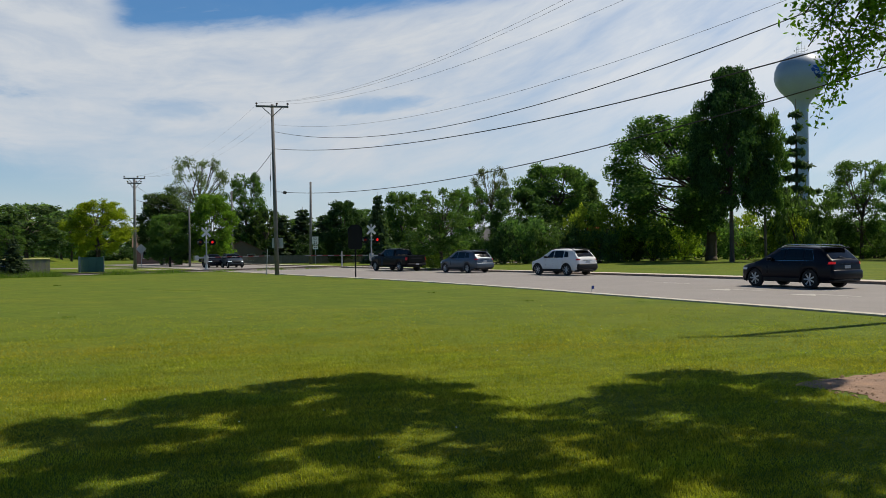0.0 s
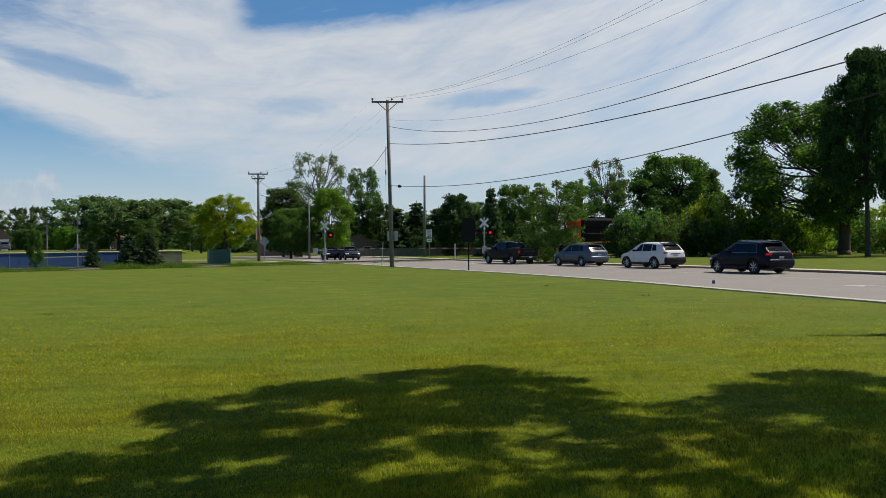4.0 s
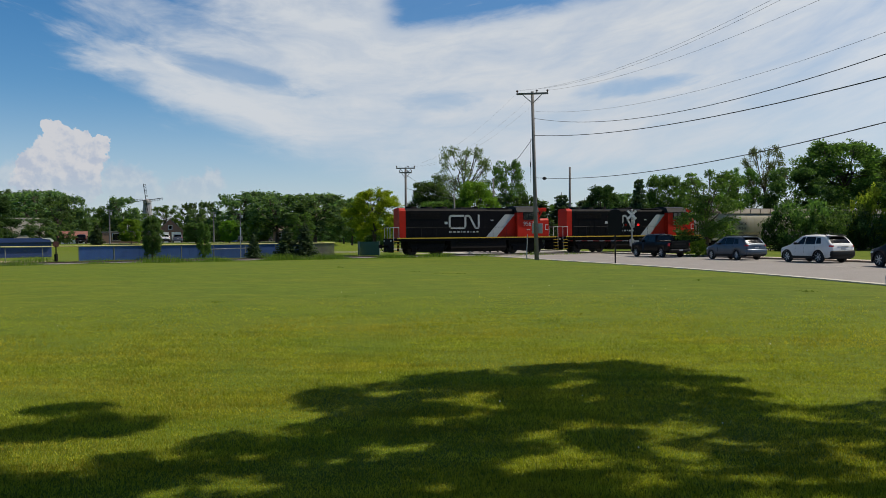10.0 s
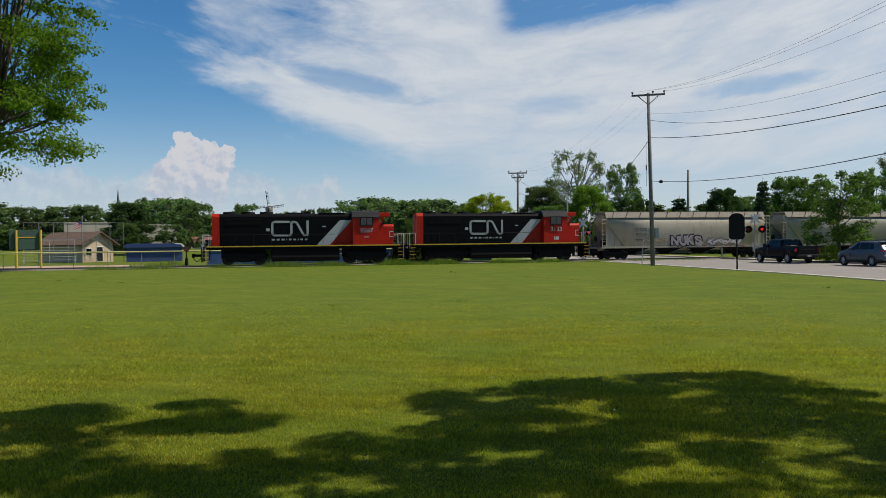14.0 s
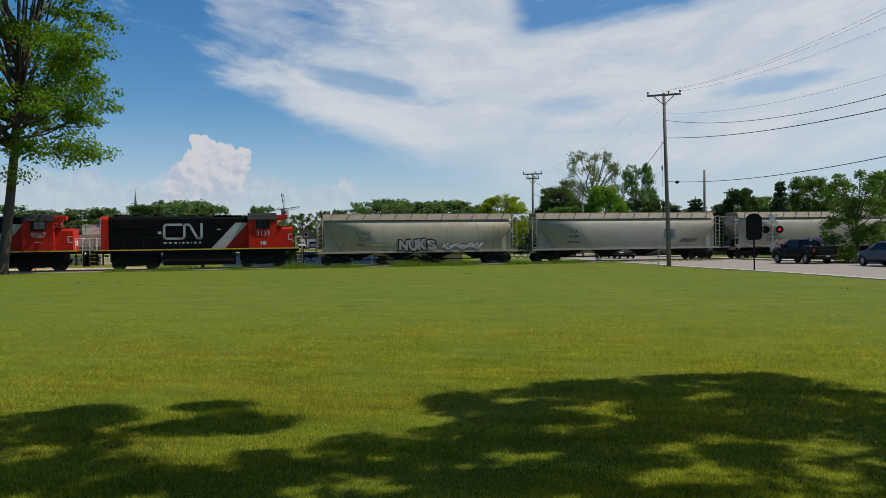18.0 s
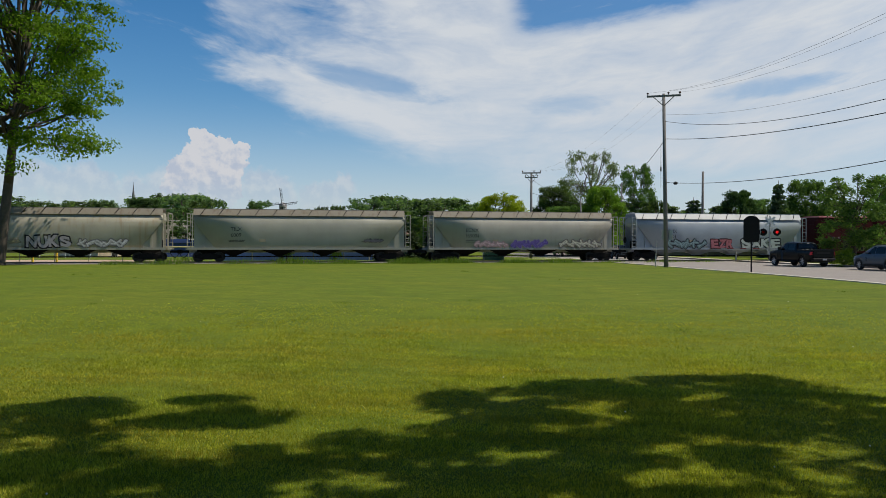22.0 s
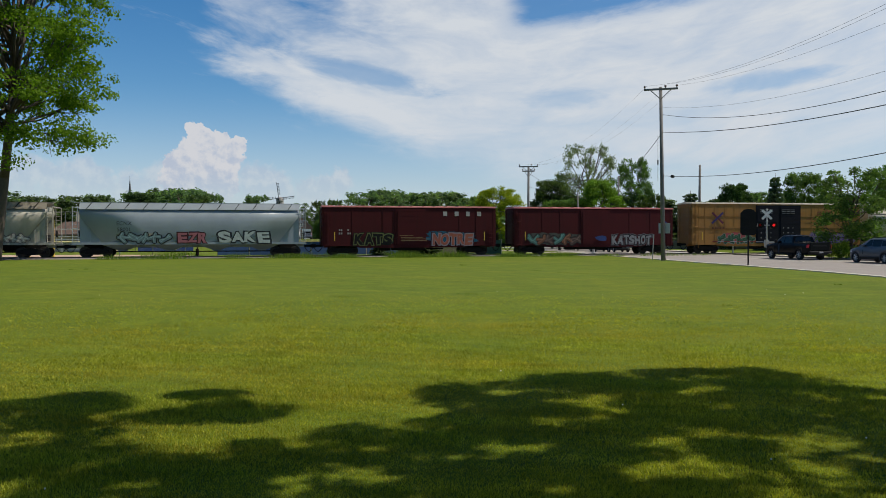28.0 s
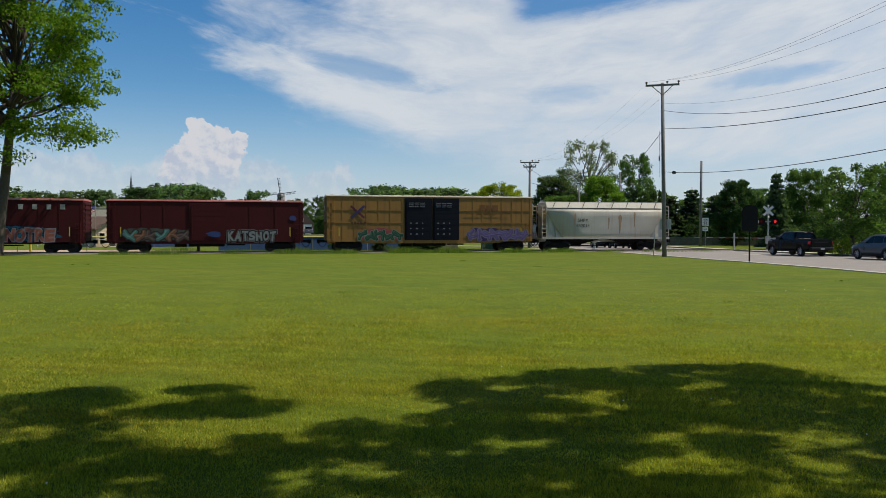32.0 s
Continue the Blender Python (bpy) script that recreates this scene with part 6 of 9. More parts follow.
# ---- boxcars ----
def boxcar(name, label, L, H, mat, roof, ribs, doors, seed=0):
    e = thing(name, Matrix.Identity(4), label, "boxcar", "cars of the train")
    W, Z0 = 1.46, 0.98
    b = BM()
    box(b, -L / 2, L / 2, -W, W, Z0, H - 0.18)
    body = part("body", b, mat, e)
    b = BM()
    prism(b, [(-W - 0.06, H - 0.2), (-W - 0.04, H - 0.1), (0, H), (W + 0.04, H - 0.1), (W + 0.06, H - 0.2)], 0, L + 0.06)
    flip = Matrix(((0, 1, 0, 0), (1, 0, 0, 0), (0, 0, 1, 0), (0, 0, 0, 1)))
    o = part("roof", b, roof, e)
    o.matrix_basis = Matrix.Translation((-L / 2 - 0.03, 0, 0)) @ flip
    b = BM()
    for i in range(int(L / 1.1)):
        x = -L / 2 + 0.4 + i * 1.1
        box(b, x, x + 0.09, -W - 0.03, W + 0.03, H - 0.13, H - 0.02)
    part("roof_ribs", b, roof, e)
    # bottom sill that drops towards the middle
    b = BM()
    for sy in (-1, 1):
        prism(b, [(-L / 2, Z0), (-L / 2, Z0 - 0.12), (-L / 2 + 2.9, Z0 - 0.12), (-L / 2 + 3.4, 0.70), (L / 2 - 3.4, 0.70), (L / 2 - 2.9, Z0 - 0.12), (L / 2, Z0 - 0.12), (L / 2, Z0)], sy * W - 0.03, sy * W + 0.03)
    box(b, -L / 2 + 0.2, L / 2 - 0.2, -0.3, 0.3, 0.72, Z0)
    part("sill", b, mat, e)
    for x in ribs:
        for sy in (-1, 1):
            b = BM()
            box(b, x - 0.04, x + 0.04, sy * (W + 0.012) - 0.012, sy * (W + 0.012) + 0.012, Z0, H - 0.22)
            part("side_post", b, mat, e)
    for x0, x1, m, lab in doors:
        for sy in (-1, 1):
            b = BM()
            box(b, x0, x1, sy * (W + 0.04) - 0.03, sy * (W + 0.04) + 0.03, Z0 + 0.02, H - 0.32)
            door = part("door", b, m, e, lab)
            for i in range(7):
                b = BM()
                z = Z0 + 0.25 + i * (H - Z0 - 0.8) / 6
                box(b, x0 + 0.08, x1 - 0.08, sy * (W + 0.072) - 0.004, sy * (W + 0.072) + 0.004, z, z + 0.05)
                part("door_rib", b, m, door)
            b = BM()
            box(b, x0 + 0.2, x0 + 0.26, sy * (W + 0.09) - 0.02, sy * (W + 0.09) + 0.02, Z0 + 0.1, H - 0.5)
            part("locking_bar", b, m, door)
    for sx in (-1, 1):
        for sy in (-1, 1):
            b = BM()
            ladder(b, sx * (L / 2 - 0.45) - 0.21, sy * (W + 0.07), 0.6, 2.6 if sx > 0 else H - 0.4, 0.42, 5)
            part("side_ladder", b, mat, e)
            b = BM()
            ladder(b, sx * (L / 2 + 0.07) - 0.01, sy * (W - 0.5), 0.9, H - 0.4, 0.02, 9)
            for i in range(9):
                z = 1.1 + i * (H - 1.6) / 8
                cyl(b, (sx * (L / 2 + 0.07), sy * (W - 0.5), z), (sx * (L / 2 + 0.07), sy * (W - 0.06), z), 0.02, seg=5)
            part("end_ladder", b, mat, e)
        for i in range(8):
            b = BM()
            z = 1.2 + i * (H - 1.7) / 7
            box(b, sx * (L / 2 + 0.03) - 0.04, sx * (L / 2 + 0.03) + 0.04, -W + 0.1, W - 0.1, z, z + 0.16)
            part("end_rib", b, mat, e)
    for x in (-L / 2 + 1.1, L / 2 - 1.1):
        b = BM()
        box(b, x - 0.04, x + 0.04, -W - 0.012, -W + 0.01, 1.35, 2.15)
        part("reflector_strip", b, M_YELLOW, e, "yellow reflector strip")
    b = BM()
    box(b, -1.6, 1.4, -0.9, 0.2, 0.45, 0.78, 0.03)
    cyl(b, (-2.8, -0.6, 0.62), (-1.8, -0.6, 0.62), 0.2, seg=10)
    cyl(b, (1.6, -0.6, 0.6), (3.2, -0.6, 0.6), 0.06, seg=6)
    part("brake_gear", b, M_UNDER, e)
    for sx in (-1, 1):
        truck(sx * (L / 2 - 1.95), e)
        coupler(sx * (L / 2 - 0.1), sx, e)
    return e, body


TRAIN = []      # thing, its middle relative to the reference point of the first locomotive
TRAIN.append((locomotive("locomotive", "black and red diesel locomotive with a pale diagonal stripe, leading", "9567", 2.1, False), 1.1))
TRAIN.append((locomotive("locomotive", "black and red diesel locomotive with pale stripe, second in train", "3133", 2.1, True), 19.45))

BLK, WHT, LIL = (0.02, 0.02, 0.025), (0.55, 0.56, 0.58), (0.20, 0.18, 0.36)
h, body = hopper("hopper_car", "cream grey covered hopper car with rust streaks and graffiti", 18.9, M_HOP_A, 4, number="95249", mark="CAGX", seed=1)
sprayed_word(body, "NUKS", -2.0, 1.5, 1.22, 2.30, -1.545, (0.33, 0.31, 0.33), BLK, seed=11)
graffiti(body, 2.1, 6.0, 1.25, 2.05, -1.54, 6, [(0.35, 0.34, 0.34)], (0.12, 0.11, 0.12), 12)
graffiti(body, -5.0, -2.4, 1.6, 2.0, -1.54, 6, [(0.28, 0.24, 0.14)], (0.16, 0.15, 0.14), 13)
TRAIN.append((h, 39.05))
h, body = hopper("hopper_car", "grey covered hopper car with a small tag", 19.9, M_HOP_B, 4, number="6009", mark="TILX", seed=2)
graffiti(body, 5.6, 7.2, 1.7, 2.1, -1.545, 5, [(0.10, 0.10, 0.11)], BLK, 14)
TRAIN.append((h, 59.75))
h, body = hopper("hopper_car", "pale grey covered hopper car with purple and brown graffiti", 19.0, M_HOP_C, 4, number="165004", mark="ECNX", seed=2)
graffiti(body, -5.0, -1.9, 1.25, 1.95, -1.54, 6, [(0.40, 0.26, 0.28)], (0.30, 0.22, 0.24), 15)
graffiti(body, -1.4, 2.0, 1.2, 2.05, -1.545, 5, [(0.10, 0.07, 0.26)], (0.20, 0.16, 0.38), 16)
graffiti(body, 3.4, 7.4, 1.22, 2.15, -1.54, 6, [(0.36, 0.33, 0.28)], (0.14, 0.12, 0.12), 17)
TRAIN.append((h, 80.7))
h, body = hopper("hopper_car", "blue-grey covered hopper car with three graffiti pieces", 19.6, M_HOP_D, 4, number="58001", mark="ECNX", seed=3)
graffiti(body, -6.0, -1.8, 1.12, 2.20, -1.545, 5, [(0.13, 0.19, 0.20)], BLK, 18)
sprayed_word(body, "EZR", -1.2, 1.3, 1.18, 2.12, -1.545, (0.34, 0.13, 0.15), (0.05, 0.02, 0.025), seed=19)
sprayed_word(body, "SAKE", 2.2, 6.6, 1.12, 2.25, -1.545, (0.40, 0.45, 0.44), (0.03, 0.035, 0.04), seed=20)
TRAIN.append((h, 101.3))

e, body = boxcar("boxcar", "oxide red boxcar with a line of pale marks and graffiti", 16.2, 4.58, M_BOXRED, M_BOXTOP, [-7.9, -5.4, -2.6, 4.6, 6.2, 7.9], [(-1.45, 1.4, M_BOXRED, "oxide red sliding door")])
bars(3.05, -1.47, 3.62, [0.36, 0.38, 0.34, 0.38], 0.42, spray((0.36, 0.34, 0.34)), body, 0.72)
for z in (2.22, 1.92):
    bars(-6.62, -1.47, z, [0.14, 0.13], 0.17, spray((0.30, 0.26, 0.26)), body, 0.05)
    bars(-5.85, -1.47, z, [0.13, 0.14] if z < 2 else [0.14], 0.17, spray((0.30, 0.26, 0.26)), body, 0.05)
for z, w in ((1.32, 2.6), (1.47, 2.9), (1.62, 2.2), (1.78, 1.3)):
    bars(-1.2 + 0.1 * w, -1.575, z, [w * 0.6, w * 0.3], 0.05, spray((0.22, 0.15, 0.08)), body)
sprayed_word(body, "KATS", -5.2, -1.75, 0.92, 1.98, -1.515, (0.012, 0.012, 0.012), (0.11, 0.12, 0.05), seed=21, rim=(0.014, 0.014, 0.013))
sprayed_word(body, "NOTRE", 2.0, 5.9, 0.90, 2.02, -1.515, (0.30, 0.10, 0.07), (0.24, 0.20, 0.23), halo=(0.02, 0.10, 0.17), seed=22, rim=(0.035, 0.02, 0.03))
TRAIN.append((e, 120.6))
e, body = boxcar("boxcar", "oxide red boxcar with teal and white graffiti", 16.4, 4.58, M_BOXRED, M_BOXTOP, [-8.0, -5.4, -3.6, 3.6, 5.8, 8.0], [(-1.5, 1.5, M_BOXRED, "oxide red sliding door")])
graffiti(body, -6.8, -1.6, 0.85, 2.10, -1.515, 6, [(0.07, 0.15, 0.14), (0.15, 0.07, 0.045), (0.09, 0.06, 0.055)], (0.035, 0.03, 0.03), 23, halo=(0.07, 0.07, 0.065))
sprayed_word(body, "KATSHOT", 1.75, 5.9, 0.86, 1.86, -1.515, (0.21, 0.22, 0.23), (0.03, 0.03, 0.035), seed=24, rim=(0.13, 0.13, 0.14))
paint_cloud(body, -0.1, 1.3, 1.25, 1.85, -1.585, (0.035, 0.06, 0.17), np.random.default_rng(25), 16)
paint_cloud(body, 7.0, 7.7, 2.7, 3.2, -1.50, (0.05, 0.06, 0.16), np.random.default_rng(26), 12)
TRAIN.append((e, 138.75))
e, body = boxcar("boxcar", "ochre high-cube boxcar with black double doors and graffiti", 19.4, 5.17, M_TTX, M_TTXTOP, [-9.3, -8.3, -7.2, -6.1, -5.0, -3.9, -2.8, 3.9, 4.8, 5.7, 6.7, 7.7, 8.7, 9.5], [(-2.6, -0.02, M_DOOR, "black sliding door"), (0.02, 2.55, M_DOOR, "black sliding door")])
for z in (2.55, 3.7):
    for x0, x1 in ((-9.6, -2.7), (2.7, 9.6)):
        b = BM()
        box(b, x0, x1, -1.50, -1.47, z, z + 0.07)
        part("side_rail", b, M_TTX, e)
for k, (m, w) in enumerate(((spray((0.10, 0.03, 0.05)), 0.2), (spray((0.05, 0.04, 0.12)), 0.2))):
    b = BM()
    stroke(b, [(-7.5, 3.05), (-6.35, 4.05)] if k else [(-7.5, 4.05), (-6.35, 3.05)], w, -1.525 - 0.003 * k, -1.50)
    part("cross_mark", b, m, e, "plain crossed bands")
bars(-7.55, -1.52, 2.42, [0.2, 0.2, 0.12, 0.24, 0.24], 0.26, spray((0.10, 0.05, 0.03)), body, 0.1)
bars(4.5, -1.52, 3.75, [0.5, 0.5, 0.55], 0.5, spray((0.17, 0.08, 0.035)), body, 0.12)
bars(3.2, -1.52, 3.4, [0.8, 0.6, 0.9, 0.7, 0.8], 0.10, spray((0.17, 0.08, 0.035)), body, 0.12)
for x in (-2.2, 0.35):
    for i in range(3):
        bars(x, -1.575, 4.38 - i * 0.17, [0.45, 0.35, 0.5], 0.045, spray((0.22, 0.23, 0.26)), body, 0.1)
    for i in range(3):
        bars(x + 0.1, -1.575, 2.5 - i * 0.5, [0.13, 0.2, 0.09], 0.11, spray((0.16, 0.17, 0.19)), body, 0.4)
graffiti(body, -6.8, -3.0, 0.90, 2.05, -1.53, 6, [(0.022, 0.065, 0.042)], (0.17, 0.20, 0.17), 26, halo=(0.27, 0.07, 0.08))
graffiti(body, 3.4, 9.2, 0.90, 2.10, -1.53, 8, [(0.10, 0.075, 0.19)], (0.19, 0.175, 0.20), 27, halo=(0.05, 0.035, 0.12))
TRAIN.append((e, 158.8))
h, body = hopper("hopper_car", "white two-bay covered hopper car with rust stains, last of the train", 13.4, M_HOP_E, 2, 1.6, number="432014", mark="SHPX", seed=2, flat_side=True)
b = BM()
for x, w, z0, z1 in ((1.35, 0.24, 1.6, 3.2), (-3.3, 0.16, 2.4, 3.3), (2.9, 0.12, 2.2, 3.5), (0.2, 0.1, 2.0, 3.0)):
    prism(b, [(x - w * 0.2, z0), (x + w * 0.2, z0), (x + w, z1), (x + w * 0.5, z1 + 0.25), (x - w * 0.6, z1 + 0.1)], -1.526, -1.519)
part("rust_stain", b, material("rust_stain", (0.30, 0.21, 0.13), 0.8, vary=0.35, scale=4), body)
TRAIN.append((h, 176.1))

# distance along the track of the train's reference point
TRAIN_S = [
    (0.0, 95.8), (2.0, 83.2), (3.5, 73.66), (5.5, 60.7), (6.5, 54.0), (7.5, 47.3), (8.0, 44.0), (9.0, 37.26), (10.0, 30.56), (11.0, 23.73), (12.0, 16.87), (13.0, 9.99),
    (14.0, 2.95), (14.5, -0.52), (16.5, -14.88), (17.0, -18.48), (18.0, -25.97), (19.0, -33.46), (20.0, -41.3), (21.0, -49.2), (22.0, -57.2),
    (23.0, -65.3), (24.0, -73.5), (25.0, -81.9), (25.5, -86.2), (27.5, -103.5), (28.0, -107.9), (29.0, -116.85), (30.0, -125.8), (31.0, -135.0), (32.0, -144.2)]

# ---- poles, wires, crossing signals, signs ----
def polar(az, d, z=0.0):
    """A place by its bearing (degrees right of +y) and distance from the camera."""
    return Vector((d * math.sin(radians(az)), d * math.cos(radians(az)), z))


M_INSUL = material("brown_insulator", (0.09, 0.05, 0.04), 0.3, vary=0.1)
M_WIRE = material("wire", (0.02, 0.02, 0.02), 0.6, vary=0.1)
M_REDLENS = material("red_lens", (0.35, 0.01, 0.01), 0.2, vary=0.1)


def glow(name, rgb, strength):
    m = material(name, rgb, 0.3, vary=0.05)
    b = m.node_tree.nodes["Principled BSDF"]
    b.inputs["Emission Color"].default_value = (*rgb, 1)
    b.inputs["Emission Strength"].default_value = strength
    return m


M_REDLIT = glow("lit_red_lens", (0.9, 0.02, 0.02), 0.8)
M_TAIL = glow("tail_lamp", (0.30, 0.010, 0.012), 0.25)
M_GATERED = material("gate_red", (0.24, 0.035, 0.03), 0.6)
M_GATEWHITE = material("dull_white_band", (0.36, 0.35, 0.34), 0.6, vary=0.15)
M_SIGNWHITE = material("sign_white", (0.72, 0.72, 0.70), 0.45, vary=0.06)


def utility_pole(az, d, top, lean, arms, turn, label, r=0.15, low_arm=False):
    p = polar(az, d)
    e = thing("utility_pole", pose(*p), label, "pole", "poles along the road")
    bm = BM()
    cyl(bm, (0, 0, -0.2), (lean, 0, top), r * 1.15, r * 0.75, 14)
    part("shaft", bm, M_POLE, e, smooth=True)
    for z, half in arms:
        ang = radians(turn)
        c, s = math.cos(ang), math.sin(ang)
        bm = BM()
        box(bm, -half, half, -0.06, 0.06, -0.07, 0.07, 0.01)
        a = part("crossarm", bm, M_POLE, e)
        a.matrix_basis = pose(lean * z / top - 0.14 * s * -1, -0.14 * c, z, 0, 0, turn)
        for k in (-1, 1):
            bm = BM()
            cyl(bm, (k * half * 0.62, 0, -0.05), (0, 0, -0.75), 0.03, seg=6)
            part("brace", bm, M_POLE, a)
        for x in (-half * 0.95, half * 0.28, half * 0.95):
            bm = BM()
            cyl(bm, (x, 0, 0.06), (x, 0, 0.16), 0.03, seg=8)
            ball(bm, (x, 0, 0.22), 0.09, 8, (1, 1, 0.9))
            part("insulator", bm, M_INSUL, a)
    return e


def wire(name, pts, r, label):
    """A hanging cable through points, as a tube."""
    cu = bpy.data.curves.new(name, "CURVE")
    cu.dimensions, cu.bevel_depth, cu.bevel_resolution = "3D", r, 1
    sp = cu.splines.new("POLY")
    sp.points.add(len(pts) - 1)
    for q, p in zip(sp.points, pts):
        q.co = (*p, 1)
    tmp = bpy.data.objects.new(name, cu)
    scene.collection.objects.link(tmp)
    bpy.context.view_layer.update()
    me = bpy.data.meshes.new_from_object(tmp.evaluated_get(bpy.context.evaluated_depsgraph_get()))
    bpy.data.objects.remove(tmp)
    me.materials.append(M_WIRE)
    return tagged(new(name, me), label, "cable", "overhead wires")


P1, P2 = polar(-11.95, 61.5), Vector((13.0, 18.7, 0))
utility_pole(-11.87, 61.5, 13.0, -0.22, [(12.82, 1.22)], 12, "tall weathered wooden utility pole with one crossarm", 0.15)
near_pole = thing("utility_pole", pose(13.0, 18.9, 0), "weathered wooden utility pole beside the road", "pole", "poles along the road")
bm = BM()
cyl(bm, (0, 0, -0.2), (0, 0, 13.0), 0.19, 0.12, 12)
part("shaft", bm, M_POLE, near_pole, smooth=True)
bm = BM()
box(bm, -1.2, 1.2, -0.2, -0.08, 12.6, 12.74, 0.01)
part("crossarm", bm, M_POLE, near_pole)
utility_pole(-21.3, 97.0, 10.5, 0.05, [(10.4, 1.15), (9.85, 0.75)], 20, "wooden utility pole with two crossarms", 0.16)
utility_pole(-9.5, 114.0, 11.7, 0.1, [], 0, "plain wooden pole with a cut top", 0.19)
utility_pole(-17.77, 108.0, 7.9, 0.0, [], 0, "short wooden service pole", 0.13)
utility_pole(-14.93, 118.0, 10.7, 0.0, [], 0, "wooden service pole among the trees", 0.15)

across = Vector((math.cos(radians(12)), math.sin(radians(12)), 0))
# height along the span: a f^2 + b f + c
for k, (a, b, c, off, r) in enumerate(((6.82, -8.92, 11.47, 0.0, 0.006), (8.18, -10.18, 10.93, 0.0, 0.016), (4.81, -7.01, 9.62, 0.0, 0.021), (5.06, -4.77, 6.35, 0.1, 0.019), (8.19, -7.98, 13.11, -1.15, 0.0055), (7.09, -7.27, 13.18, 0.35, 0.0055), (5.81, -7.27, 13.07, 1.15, 0.0055))):
    pts = []
    for i in range(41):
        f = i / 40
        q = P1.lerp(P2, f) + across * off * (1 - f)
        pts.append((q.x, q.y, a * f * f + b * f + c))
    wire("overhead_wire", pts, r, "dark overhead cable sagging from pole to pole" if r > 0.015 else "thin overhead wire sagging from pole to pole")


def span(a, b, sag, r, label="thin overhead wire across the railway"):
    a, b = Vector(a), Vector(b)
    wire("overhead_wire", [tuple(a.lerp(b, i / 20) - Vector((0, 0, 4 * sag * (i / 20) * (1 - i / 20)))) for i in range(21)], r, label)


for off in (-1.15, 0.35, 1.15):
    q = P1 + across * off
    w = polar(-21.3, 97.0) + Vector((math.cos(radians(20)), math.sin(radians(20)), 0)) * off
    span((q.x, q.y, 13.1), (w.x, w.y, 10.65), 1.6, 0.0035)
span((P1.x, P1.y, 9.6), tuple(polar(-14.93, 118.0, 10.4)), 0.6, 0.022, "dark service cable across the railway")
span(tuple(polar(-21.3, 97.0, 9.7)), tuple(polar(-17.77, 108.0, 7.6)), 0.5, 0.016)
span(tuple(polar(-21.3, 97.0, 8.0)), tuple(polar(-14.93, 118.0, 7.2)), 0.5, 0.020)
# drop line, box and panel on the tall pole
bm = BM()
cyl(bm, (0, 0, 6.0), (0, 0, 9.4), 0.012, seg=5)
cyl(bm, (0, 0, 7.2), (0, 0, 7.55), 0.05, seg=8)
guy = part("drop_line", bm, M_WIRE)
guy.matrix_basis = Matrix.Translation(P1 + across * -0.32)
tagged(guy, "thin hanging line with a dark insulator on the pole", "cable")
bm = BM()
ball(bm, (0, 0, 0), 0.13, 10, (1.3, 1, 0.9))
o = part("splice_case", bm, M_BLACK)
o.matrix_basis = Matrix.Translation(P1 + across * 0.62 + Vector((0.3, -0.9, 6.22)))
tagged(o, "black cable splice case hung under the wire", "cable box")
e = thing("pole_sign", pose(*(P1 + Vector((0.1, 0.25, 0)))), "two grey sign panels fixed to the utility pole", "sign")
bm = BM()
box(bm, -0.42, 0.42, -0.02, 0.02, 2.05, 2.82, 0.01)
part("panel", bm, M_GALV, e)
e = thing("marker_post", pose(*(P1 + across * -1.0 + Vector((0.2, 0.4, 0)))), "thin leaning steel guy marker post", "post")
bm = BM()
cyl(bm, (0, 0, -0.05), (0.12, 0, 2.0), 0.035, seg=8)
part("post", bm, M_GALV, e)


